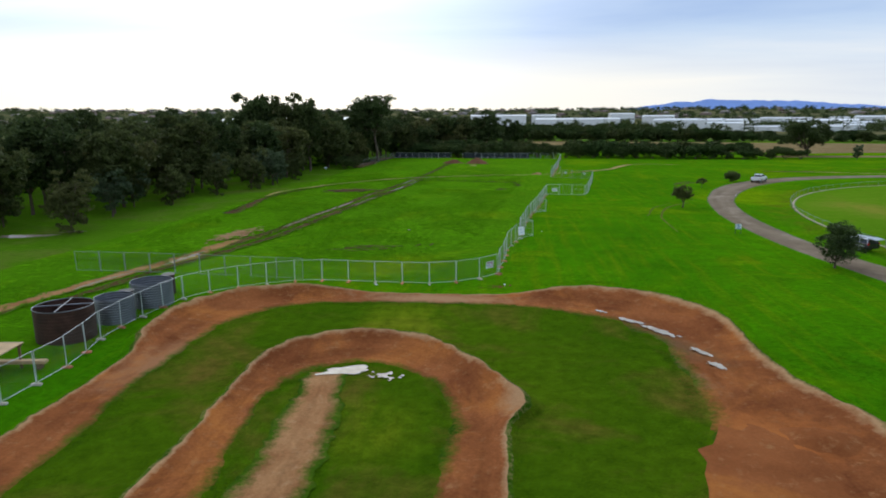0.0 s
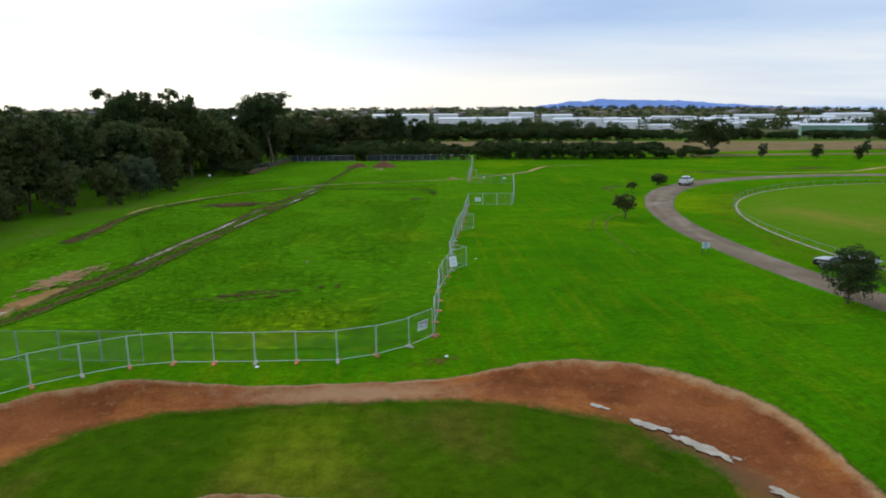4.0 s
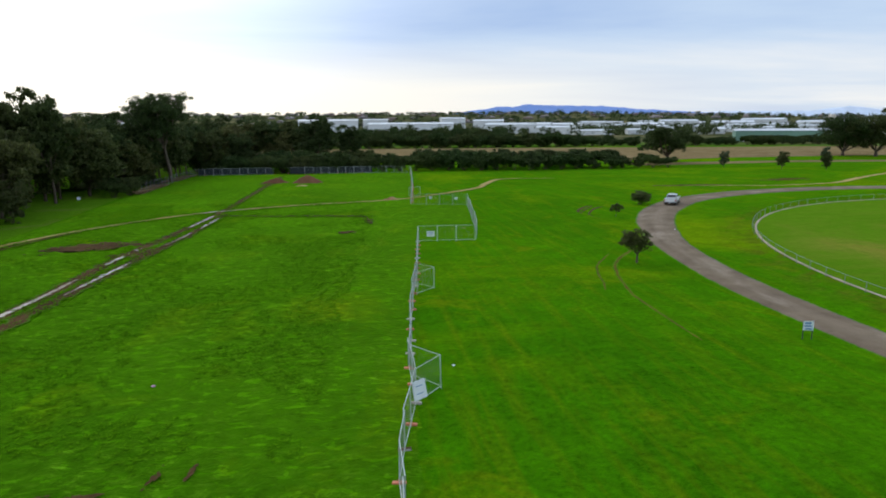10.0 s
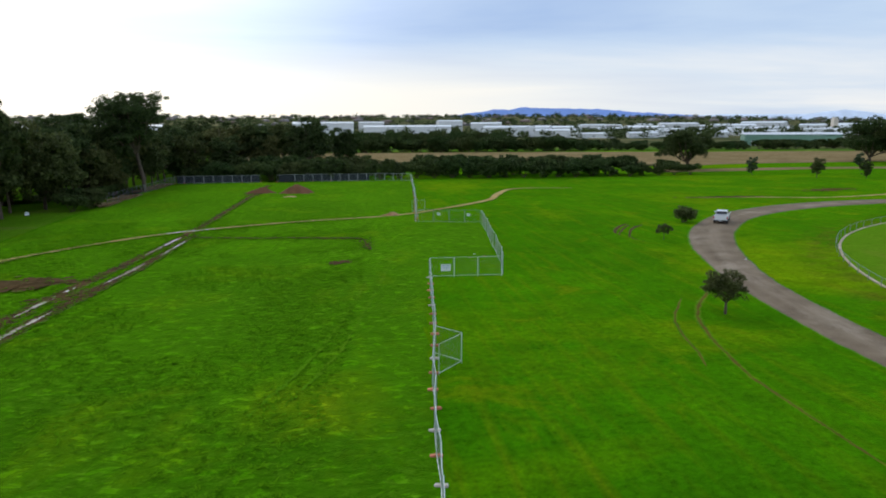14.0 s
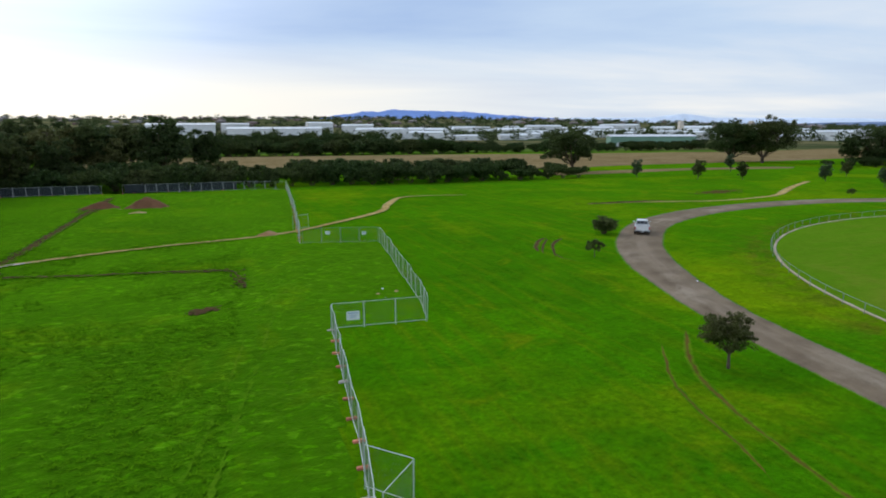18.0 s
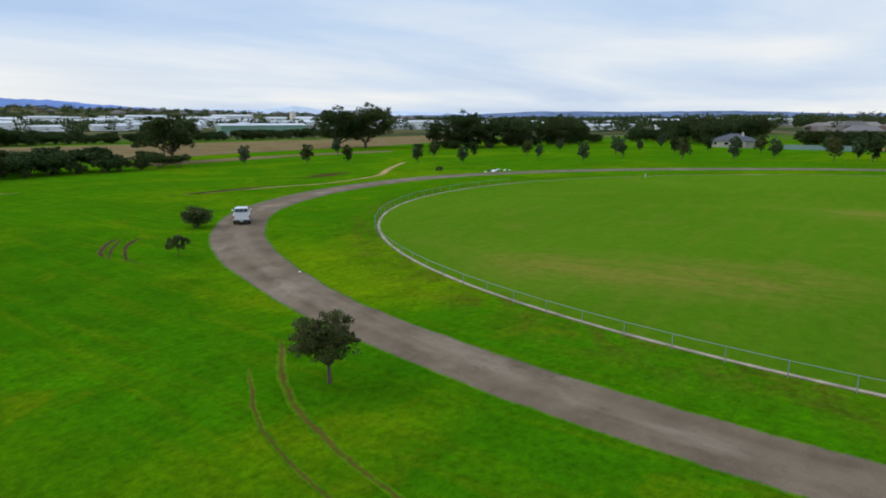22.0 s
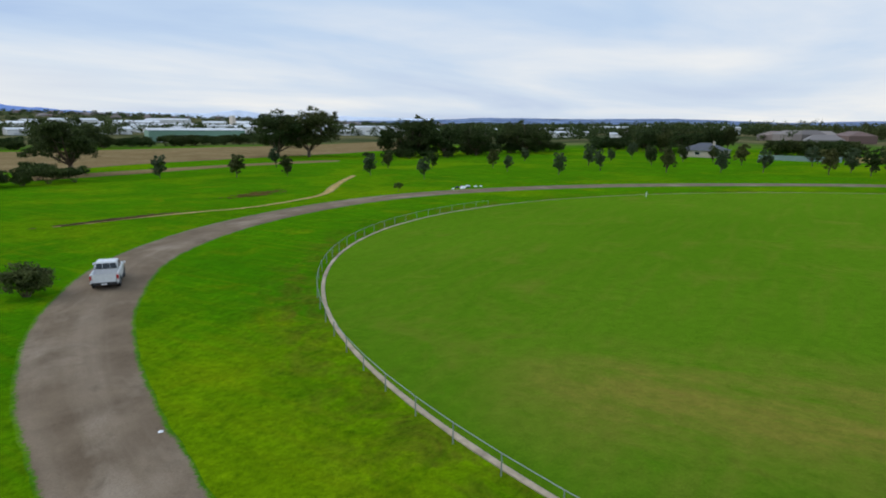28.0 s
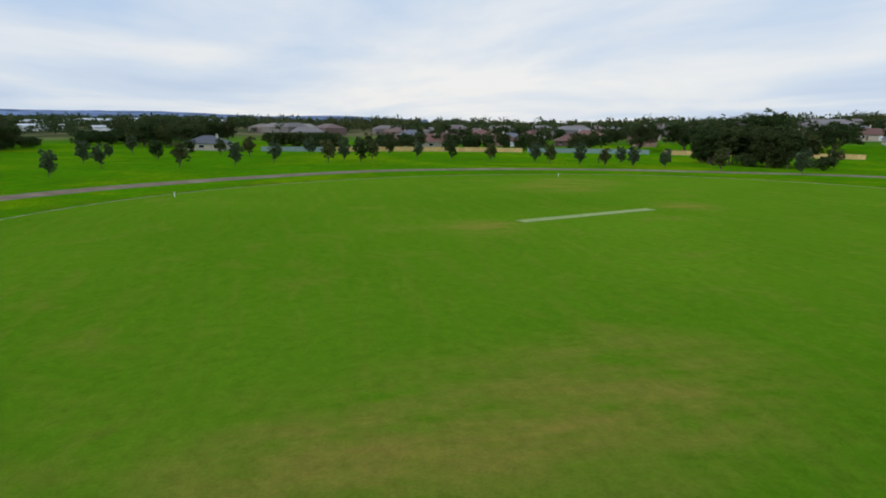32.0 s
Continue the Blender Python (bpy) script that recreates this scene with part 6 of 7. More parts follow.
def corrugated_tank(x, y, r, h, mat, label, ribs=40, wave=0.03, lid=True):
    root = tagged(new("water_tank"), label, "tank")
    root.location = (x, y, 0)
    n, lv = 56, 44
    verts, faces = [], []
    for j in range(lv + 1):
        z = h * j / lv
        rr = r + wave * math.sin(j / lv * ribs * math.pi * 0.5)
        for k in range(n):
            a = k * 2 * math.pi / n
            verts.append((rr * math.cos(a), rr * math.sin(a), z))
    for j in range(lv):
        for k in range(n):
            faces.append((j * n + k, j * n + (k + 1) % n, (j + 1) * n + (k + 1) % n, (j + 1) * n + k))
    part("wall", mesh_from("wall", verts, faces, mat, smooth=True), None, root)
    # black disc low in the tank gives its inner shade by colour
    bm = bmesh.new()
    bmesh.ops.create_cone(bm, cap_ends=True, segments=48, radius1=r * 0.985, radius2=r * 0.985, depth=0.04, matrix=Matrix.Translation((0, 0, 0.35)))
    part("top", bm, TRIM, root, "black disc, the shade inside the tank put into its colour")
    bm = bmesh.new()
    for k in range(40):
        a, b = k * math.pi / 20, (k + 1) * math.pi / 20
        tube(bm, (r * math.cos(a), r * math.sin(a), h), (r * math.cos(b), r * math.sin(b), h), 0.03, 6)
    part("rim", bm, ZINC, root, "pale metal rim")
    return root


t1 = corrugated_tank(-27.0, 34.1, 1.75, 2.2, RUST, "dark rusted round tank behind the mesh fence", wave=0.012)
for an in (20, 110):
    c, s = 1.7 * math.cos(radians(an)), 1.7 * math.sin(radians(an))
    part("cross_bar", tubem((-c, -s, 2.22), (c, s, 2.22), 0.045, 8), ZINC, t1, "pale cross bar over the tank top")
corrugated_tank(-26.1, 37.9, 1.25, 1.75, ZINC, "corrugated grey steel tank behind the mesh fence")
corrugated_tank(-25.75, 42.0, 1.5, 1.85, ZINC, "corrugated grey steel tank behind the mesh fence")
# dark cylinders added in place of the shaded inside corners of the tanks
for x, y in ((-26.4, 39.8), (-26.0, 44.8)):
    d = tagged(new("drum"), "dark steel cylinder added for the shaded inside of the tanks", "drum")
    d.location = (x, y, 0)
    part("body", tubem((0, 0, 0), (0, 0, 1.6), 0.5, 20), RUST, d)
    part("lid", tubem((0, 0, 1.6), (0, 0, 1.65), 0.53, 20), TRIM, d)


def timber_deck():
    root = tagged(new("timber_platform"), "raw timber platform behind the fence, shade put into its posts' colour", "platform")
    root.matrix_basis = pose(-27.6, 27.2, 0, 0, 0, 8)
    for i in range(9):
        part("board", boxm(-2.0, 2.0, -1.8 + i * 0.4, -1.8 + i * 0.4 + 0.385, 1.45, 1.5, 0.006), TIMBER, root)
    for x in (-1.8, 1.8):
        for y in (-1.6, 1.6):
            part("leg", boxm(x - 0.06, x + 0.06, y - 0.06, y + 0.06, -0.05, 1.45, 0.01), TIMBERD, root)
    for y in (-1.6, 1.6):
        part("beam", boxm(-1.95, 1.95, y - 0.05, y + 0.05, 1.3, 1.45, 0.01), TIMBERD, root)
    bench = tagged(new("timber_beam"), "long pale timber beam lying by the platform", "timber")
    bench.matrix_basis = pose(-26.1, 28.9, 0, 0, 0, 8)
    part("beam", boxm(-1.6, 1.6, -0.2, 0.2, 0.32, 0.52, 0.03), TIMBER, bench)
    for x in (-1.2, 1.2):
        part("bearer", boxm(x - 0.1, x + 0.1, -0.22, 0.22, 0, 0.32, 0.02), TIMBERD, bench)


timber_deck()
tagged(blob("bark_heap", -10.4, 198.6, 4.0, 2.2, 0.05, BARK_MULCH, 0.5, 5, seed=1.5, dome=1.8), "heap of reddish brown bark and earth", "heap", kind="structure")
tagged(blob("bark_heap", -17.8, 200.4, 3.6, 1.7, 0.05, BARK_MULCH, 0.6, 5, seed=2.5, dome=1.2), "low heap of reddish brown earth", "heap", kind="structure")
tagged(blob("sand_heap", 7.4, 159.6, 1.6, 0.8, 0.1, TAN, 0.3, 5, seed=3.5, dome=0.5), "small heap of tan earth beside the track", "heap", kind="structure")
tagged(blob("sand_heap", -11, 190.5, 1.4, 0.8, 0.1, SAND, 0.3, 5, seed=4.5, dome=0.25), "small spill of pale sand in the grass", "heap", kind="structure")
tagged(blob("mud_patch", -13.8, 196, 1.4, 0.7, 0.13, SAND, 0.4, 0, seed=5.5), "pale bare patch in the grass", "dirt patch", kind="structure")
# litter in the enclosure, on the grass and by the road
for i, (x, y, s, m) in enumerate(((13.1, 124.5, .35, SAND), (13.9, 126, .3, SIGNW), (14.8, 124.8, .4, SAND), (14.4, 127.6, .35, SAND), (13.4, 123.1, .25, SIGNW), (1.1, 46.9 + 3.3, .22, SIGNW), (-9.8, 49.2, .28, SIGNW), (5.2, 76.2, .2, SIGNW), (-11.5, 76, .25, SIGNP), (41.9, 118.4, .22, SIGNW), (41.4, 120.2, .22, SIGNW),
                                  (131.6, 155.9, .8, SIGNW), (133.2, 156.6, .9, SIGNW), (134.4, 156.2, .7, DARK), (135.2, 156.9, .9, SIGNW), (136.2, 155.6, .6, SIGNW), (132.6, 157.6, .8, TRIM), (137.2, 154.9, .5, SIGNW), (134.0, 157.4, .7, SIGNP), (129.9, 156.9, .5, SIGNW), (136.0, 157.0, .6, CARS))):
    big_ = s > 0.45
    bm = bmesh.new()
    s *= 0.6 if big_ else 0.5
    bmesh.ops.create_icosphere(bm, subdivisions=2, radius=s)
    for v in bm.verts:
        v.co *= 1 + 0.35 * noise.noise(v.co * 2.0 / s + Vector((i * 3.1, 0, 0)))
        v.co.z = max(v.co.z * (0.6 if big_ else 0.3), -0.02) + 0.02
        v.co.x += x; v.co.y += y; v.co.z += 0.1 if (big_ or 2 < x < 20 or x < -10) else 0.02
    ob = part("rubbish_bag" if big_ else "litter", bm, m, None)
    tagged(ob, "crumpled rubbish dumped beside the gravel road" if big_ else "scrap of pale litter on the ground", "rubbish", group="dumped rubbish" if big_ else "litter")

# ---- vehicles ----


def loft(sections, caps=True):
    """A skin through closed sections with equal point counts."""
    bm = bmesh.new()
    R = [[bm.verts.new(p) for p in s] for s in sections]
    n = len(R[0])
    for a, b in zip(R[:-1], R[1:]):
        for k in range(n):
            bm.faces.new((a[k], a[(k + 1) % n], b[(k + 1) % n], b[k]))
    if caps:
        bm.faces.new(R[0][::-1]); bm.faces.new(R[-1])
    bmesh.ops.recalc_face_normals(bm, faces=bm.faces)
    return bm


def car_section(x, w, z0, z1, tuck=0.06, r=0.1):
    """A rounded body section across the car at x."""
    h = w / 2
    return [(x, -h + tuck, z0), (x, -h, z0 + r), (x, -h, (z0 + z1) / 2), (x, -h + 0.03, z1 - r), (x, -h + r + 0.03, z1), (x, h - r - 0.03, z1), (x, h - 0.03, z1 - r), (x, h, (z0 + z1) / 2), (x, h, z0 + r), (x, h - tuck, z0)]


def wheel(parent, x, y, r, side):
    w = part("wheel", tubem((x, y - 0.03 * side, r), (x, y + 0.09 * side, r), r * 0.62, 20), ALLOY, parent)
    bm = bmesh.new()
    n, m = 28, 8
    ring = []
    for k in range(n):
        a = k * 2 * math.pi / n
        row = []
        for j in range(m):
            b = j * 2 * math.pi / m
            rr = r * 0.81 + r * 0.19 * math.cos(b)
            row.append(bm.verts.new((x + rr * math.cos(a), y + 0.11 * math.sin(b), r + rr * math.sin(a))))
        ring.append(row)
    for k in range(n):
        for j in range(m):
            bm.faces.new((ring[k][j], ring[(k + 1) % n][j], ring[(k + 1) % n][(j + 1) % m], ring[k][(j + 1) % m]))
    part("tyre", bm, TYRE, w, smooth=True)


def pane(parent, pts, name="window", mat=None):
    bm = bmesh.new()
    vs = [bm.verts.new(p) for p in pts]
    f = bm.faces.new(vs)
    n = Vector(pts[1]) - Vector(pts[0])
    nn = n.cross(Vector(pts[2]) - Vector(pts[0])).normalized()
    r = bmesh.ops.extrude_face_region(bm, geom=[f])
    for v in r["geom"]:
        if isinstance(v, bmesh.types.BMVert):
            v.co += nn * 0.012
    return part(name, bm, mat or GLASS, parent)


def ute(x, y, ang):
    """Dual-cab utility, front towards +x."""
    root = tagged(new("pickup_truck"), "white dual-cab pickup truck on the gravel road", "pickup truck")
    root.matrix_basis = pose(x, y, 0.07, 0, 0, ang)
    part("bonnet", loft([car_section(2.62, 1.50, 0.55, 0.92), car_section(2.5, 1.74, 0.45, 1.05), car_section(2.0, 1.84, 0.42, 1.14), car_section(1.05, 1.86, 0.42, 1.20)]), CARW, root, smooth=False)
    part("cab_body", loft([car_section(1.05, 1.86, 0.42, 1.20), car_section(0.6, 1.87, 0.42, 1.22), car_section(-0.95, 1.87, 0.42, 1.22)]), CARW, root)
    secs = [[(1.15, -0.80, 1.2), (1.15, 0.80, 1.2), (-0.95, 0.82, 1.2), (-0.95, -0.82, 1.2)],
            [(0.78, -0.77, 1.45), (0.78, 0.77, 1.45), (-0.92, 0.78, 1.45), (-0.92, -0.78, 1.45)],
            [(0.40, -0.70, 1.70), (0.40, 0.70, 1.70), (-0.80, 0.71, 1.72), (-0.80, -0.71, 1.72)],
            [(0.22, -0.60, 1.77), (0.22, 0.60, 1.77), (-0.70, 0.60, 1.79), (-0.70, -0.60, 1.79)]]
    part("cab_roof", loft(secs), CARW, root)
    for s in (-1, 1):
        pane(root, [(0.86, s * 0.822, 1.26), (0.12, s * 0.826, 1.26), (0.14, s * 0.748, 1.66), (0.46, s * 0.745, 1.66)][::s], "side_window")
        pane(root, [(0.04, s * 0.828, 1.26), (-0.80, s * 0.836, 1.26), (-0.72, s * 0.755, 1.66), (0.05, s * 0.75, 1.66)][::s], "side_window")
    pane(root, [(1.06, 0.72, 1.27), (1.06, -0.72, 1.27), (0.49, -0.62, 1.66), (0.49, 0.62, 1.66)][::-1], "windscreen")
    for y0, y1 in ((-0.72, -0.27), (-0.24, 0.24), (0.27, 0.72)):
        pane(root, [(-0.975, y0, 1.28), (-0.975, y1, 1.28), (-0.878, y1 * 0.92, 1.64), (-0.878, y0 * 0.92, 1.64)][::-1], "rear_window")
    # tray
    part("tray_floor", boxm(-2.5, -0.98, -0.80, 0.80, 0.62, 0.70), TRIM, root, "dark tray liner")
    for s in (-1, 1):
        part("tray_side", boxm(-2.52, -0.97, s * 0.87 - 0.06, s * 0.87 + 0.06, 0.45, 1.18, 0.03), CARW, root)
    part("tailgate", boxm(-2.6, -2.52, -0.78, 0.78, 0.55, 1.17, 0.02), CARW, root)
    part("tray_front", boxm(-1.02, -0.96, -0.8, 0.8, 0.5, 1.2, 0.01), CARW, root)
    part("rear_bumper", boxm(-2.78, -2.58, -0.86, 0.86, 0.40, 0.58, 0.04), TRIM, root)
    part("front_bumper", boxm(2.45, 2.72, -0.82, 0.82, 0.36, 0.58, 0.06), CARW, root)
    part("grille", boxm(2.58, 2.655, -0.45, 0.45, 0.60, 0.85, 0.02), TRIM, root)
    part("number_plate", boxm(-2.80, -2.782, -0.19, 0.19, 0.44, 0.54), SIGNW, root)
    part("tray_bar", tubem((-1.1, -0.80, 1.30), (-1.1, 0.80, 1.30), 0.03, 8), TRIM, root)
    for s in (-1, 1):
        part("tail_light", boxm(-2.56, -2.46, s * 0.88 - 0.065, s * 0.88 + 0.065, 0.78, 1.08, 0.02), REDLAMP, root)
        part("headlight", boxm(2.30, 2.58, s * 0.70 - 0.14, s * 0.70 + 0.14, 0.80, 0.98, 0.03), CLEARLAMP, root)
        part("side_step", boxm(-0.9, 1.1, s * 0.93 - 0.07, s * 0.93 + 0.07, 0.34, 0.40, 0.02), TRIM, root)
        part("mirror", boxm(0.82, 1.0, s * 1.03 - 0.1, s * 1.03 + 0.1, 1.22, 1.38, 0.03), CARW, root)
        for xx in (1.62, -1.48):
            part("wheel_arch", tubem((xx, s * 0.80, 0.42), (xx, s * 0.945, 0.42), 0.46, 24), TRIM, root)
            wheel(root, xx, s * 0.86, 0.38, s)
        for xx in (0.08,):
            part("door_handle", boxm(xx - 0.3, xx - 0.14, s * 0.945 - 0.015, s * 0.945 + 0.015, 1.05, 1.09, 0.006), CARW, root)


def suv(x, y, ang):
    """Wagon with raised tailgate, front towards +x."""
    root = tagged(new("car"), "silver and black wagon parked on grass, tailgate open", "car")
    root.matrix_basis = pose(x, y, 0.02, 0, 0, ang)
    part("lower_body", loft([car_section(2.4, 1.5, 0.35, 0.78), car_section(2.25, 1.78, 0.3, 0.86), car_section(0.9, 1.86, 0.28, 0.95), car_section(-2.1, 1.86, 0.28, 0.98), car_section(-2.35, 1.7, 0.38, 0.92)]), CARK, root)
    part("bonnet", loft([[(2.3, -0.72, 0.87), (2.3, 0.72, 0.87), (0.95, 0.80, 0.955), (0.95, -0.80, 0.955)], [(2.2, -0.66, 0.93), (2.2, 0.66, 0.93), (0.98, 0.74, 1.05), (0.98, -0.74, 1.05)]]), CARS, root)
    part("cabin", loft([[(1.05, -0.80, 0.96), (1.05, 0.80, 0.96), (-2.2, 0.80, 0.98), (-2.2, -0.80, 0.98)], [(0.35, -0.70, 1.38), (0.35, 0.70, 1.38), (-2.1, 0.72, 1.38), (-2.1, -0.72, 1.38)]]), GLASS, root, "dark tinted windows")
    part("roof", loft([[(0.38, -0.71, 1.375), (0.38, 0.71, 1.375), (-2.12, 0.73, 1.375), (-2.12, -0.73, 1.375)], [(0.1, -0.62, 1.52), (0.1, 0.62, 1.52), (-2.05, 0.64, 1.50), (-2.05, -0.64, 1.50)]]), CARS, root)
    for s in (-1, 1):
        for x0, x1 in ((1.0, 0.42), (-0.35, -0.42), (-1.3, -1.38), (-2.14, -2.2)):
            part("pillar", tubem((x0, s * 0.80, 0.97), (x1 if x0 > 0 else x0 + 0.02, s * 0.72, 1.39), 0.04, 6), CARS, root)
        part("side_strip", boxm(-2.0, 1.9, s * 0.935 - 0.012, s * 0.935 + 0.012, 0.62, 0.72, 0.006), CARS, root)
        part("headlight", boxm(2.12, 2.33, s * 0.66 - 0.14, s * 0.66 + 0.14, 0.70, 0.84, 0.03), CLEARLAMP, root)
        part("tail_light", boxm(-2.36, -2.2, s * 0.80 - 0.08, s * 0.80 + 0.08, 0.8, 1.0, 0.02), REDLAMP, root)
        part("mirror", boxm(0.75, 0.9, s * 1.0 - 0.1, s * 1.0 + 0.1, 0.98, 1.12, 0.03), CARS, root)
        part("roof_rail", tubem((0.0, s * 0.60, 1.56), (-1.9, s * 0.62, 1.55), 0.02, 6), TRIM, root)
        for xx in (1.45, -1.4):
            wheel(root, xx, s * 0.84, 0.35, s)
    part("tailgate", boxm(-0.8, 0, -0.70, 0.70, -0.03, 0.03, 0.015, Matrix.Translation((-2.1, 0, 1.50)) @ Matrix.Rotation(radians(-8), 4, "Y")), CARS, root, "raised silver tailgate")
    # flat black panel paints the shade inside the open boot
    part("boot_opening", boxm(-2.28, -2.2, -0.66, 0.66, 0.62, 1.38), TRIM, root, "black panel for the shade in the open boot")


ute(54.6, 142.9, 53)
suv(37.9, 69.0, 118)

# ---- industrial district and houses ----


def warehouse(x, y, w, d, h, ang, wall=WHITEWALL, roof=GREYROOF, label="large white industrial warehouse with a flat roof", doors=3):
    root = tagged(new("warehouse"), label, "warehouse")
    root.matrix_basis = pose(x, y, terrain(x, y) - 0.5, 0, 0, ang)
    part("wall", boxm(-w / 2, w / 2, -d / 2, d / 2, 0, h, 0.2), wall, root)
    verts = [(-w / 2 - .6, -d / 2 - .6, h), (w / 2 + .6, -d / 2 - .6, h), (w / 2 + .6, d / 2 + .6, h), (-w / 2 - .6, d / 2 + .6, h), (-w / 2 - .6, 0, h + d * 0.05), (w / 2 + .6, 0, h + d * 0.05)]
    part("roof", mesh_from("roof", verts, [(0, 1, 5, 4), (2, 3, 4, 5), (0, 4, 3), (1, 2, 5), (3, 2, 1, 0)], roof), None, root)
    for i in range(doors):
        cx = -w / 2 + w * (i + 0.5) / doors
        part("door", boxm(cx - 3, cx + 3, -d / 2 - 0.15, -d / 2 - 0.05, 0, h * 0.45), GREYROOF, root)
        part("window", boxm(cx + 5, cx + 9, -d / 2 - 0.15, -d / 2 - 0.05, h * 0.5, h * 0.6), GLASS, root)


def polar(az, dist, ox=0.0, oy=60.0):
    return ox + dist * math.sin(radians(az)), oy + dist * math.cos(radians(az))


# rows of azimuth, distance, width, depth, height, heading
for az, dist, w, d, h in ((-1.6, 800, 72, 40, 19.5), (5.8, 790, 105, 40, 14), (15.6, 800, 80, 45, 12.5), (19.4, 830, 50, 40, 12), (12.8, 980, 45, 40, 17), (23.6, 860, 40, 40, 17), (26.5, 1000, 70, 50, 17), (30.2, 880, 45, 40, 15), (33.2, 1040, 80, 50, 20), (36.4, 930, 50, 40, 17), (38.9, 980, 40, 40, 22),
                          (22.0, 1100, 60, 40, 19), (29.0, 1120, 80, 50, 21), (35.5, 1200, 90, 50, 23), (41.5, 1080, 60, 50, 20), (44.5, 960, 70, 50, 15), (48.5, 1000, 70, 40, 16), (26.2, 740, 42, 35, 9.5), (31.8, 760, 36, 40, 10.5), (-20, 620, 80, 40, 15), (-25, 700, 60, 40, 15), (-16.5, 800, 50, 40, 17), (2.6, 1050, 40, 40, 19), (9.5, 1100, 40, 40, 20), (67, 640, 60, 30, 8), (72, 560, 45, 25, 7)):
    x, y = polar(az, dist)
    k = 1.0 if az < 21 else 0.72
    warehouse(x, y, w * k, d, h * (0.95 if az < 21 else 0.55), -az + random.uniform(-8, 8), doors=max(2, int(w / 30)))
for az, dist in ((60, 760), (64, 820), (67.5, 740), (71, 800), (75, 880), (79, 760)):
    x, y = polar(az, dist)
    warehouse(x, y, 46, 26, 6.5, -az + 6, doors=2)
wr_ = random.Random(21)
for i in range(62):
    az = wr_.uniform(18, 62)
    x, y = polar(az, wr_.uniform(700, 1300))
    warehouse(x, y, wr_.uniform(24, 62), 30, wr_.uniform(4.5, 8.5), -az + wr_.uniform(-20, 20), doors=2)
x, y = 292, 442
warehouse(x, y, 56, 26, 7.5, -28, GREENSHED, GREYROOF, "long pale green metal shed with a light roof", 4)
for az, dist, h in ((40.3, 1000, 19), (45.6, 1050, 18)):
    x, y = polar(az, dist)
    s = tagged(new("silo"), "pale concrete tower among warehouses", "tower")
    s.location = (x, y, terrain(x, y))
    part("shaft", boxm(-3.2, 3.2, -3.2, 3.2, 0, h, 0.3), RENDER, s)
    part("head", boxm(-2.6, 2.6, -2.6, 2.6, h, h + 2, 0.2), RENDER, s)


def make_house(w, d, wallm, roofm, label):
    """house > wall, roof, door, window > frame, pane"""
    root = tagged(new("house"), label, "house")
    part("wall", boxm(-w / 2, w / 2, -d / 2, d / 2, -0.6, 2.7, 0.03), wallm, root)
    o, r = 0.6, min(w, d) * 0.5
    v = [(-w / 2 - o, -d / 2 - o, 2.62), (w / 2 + o, -d / 2 - o, 2.62), (w / 2 + o, d / 2 + o, 2.62), (-w / 2 - o, d / 2 + o, 2.62), (-w / 2 + r, 0, 2.62 + r * 0.52), (w / 2 - r, 0, 2.62 + r * 0.52)]
    part("roof", mesh_from("roof", v, [(0, 1, 5, 4), (2, 3, 4, 5), (3, 0, 4), (1, 2, 5), (3, 2, 1, 0)], roofm), None, root)
    part("garage_door", boxm(w / 2 - 5.4, w / 2 - 0.6, -d / 2 - 0.06, -d / 2 + 0.02, 0, 2.2), SIGNW, root)
    part("door", boxm(-0.9, 0, -d / 2 - 0.05, -d / 2 + 0.02, 0, 2.1), TIMBERD, root)
    for x, ww, y in ((-w / 2 + 2.2, 2.0, -1), (-1.9, 1.3, -1), (-w / 2 + 2.5, 1.8, 1), (0.5, 2.2, 1), (w / 2 - 2.4, 1.6, 1)):
        yy = y * d / 2
        fr = part("window", boxm(x - ww / 2, x + ww / 2, min(yy, yy + y * 0.06), max(yy, yy + y * 0.06), 0.9, 2.15), SIGNW, root)
        part("pane", boxm(x - ww / 2 + 0.08, x + ww / 2 - 0.08, min(yy, yy + y * 0.075), max(yy, yy + y * 0.075), 0.98, 2.07), GLASS, fr)
    part("chimney", boxm(-w / 4 - 0.35, -w / 4 + 0.35, 0.4, 1.1, 3.2, 2.62 + r * 0.52 + 0.6, 0.02), wallm, root)
    return root


houses = [make_house(17, 11, BRICK, TILE_R, "brick suburban house with a terracotta tiled roof"), make_house(15, 11, RENDER, TILE_G, "rendered suburban house with a grey tiled roof"), make_house(19, 12, RENDER, TILE_R, "pale rendered house with a red tiled roof")]
fresh = [True] * 3
hr_ = random.Random(4)
for row, (dist, n) in enumerate(((288, 9), (312, 10), (340, 11), (375, 12), (430, 13), (500, 13))):
    for i in range(n):
        az = 90 + (i + 0.5 + (row % 2) * 0.4) * (63.0 / n)
        x, y = polar(az, dist + hr_.uniform(-6, 6), 60, 60)
        k = hr_.randrange(3)
        m = pose(x, y, terrain(x, y), 0, 0, 90 - az + hr_.choice((0, 90, 180, 270)) + hr_.uniform(-12, 12))
        if fresh[k]:
            fresh[k] = False
            houses[k].matrix_basis = m
        else:
            copy_thing(houses[k], m)["group"] = "suburban houses"
copy_thing(houses[1], pose(296, 140, terrain(296, 140), 0, 0, 75)); copy_thing(houses[0], pose(328, 64, terrain(328, 64), 0, 0, 80)); copy_thing(houses[2], pose(322, 50, terrain(322, 50), 0, 0, 110))


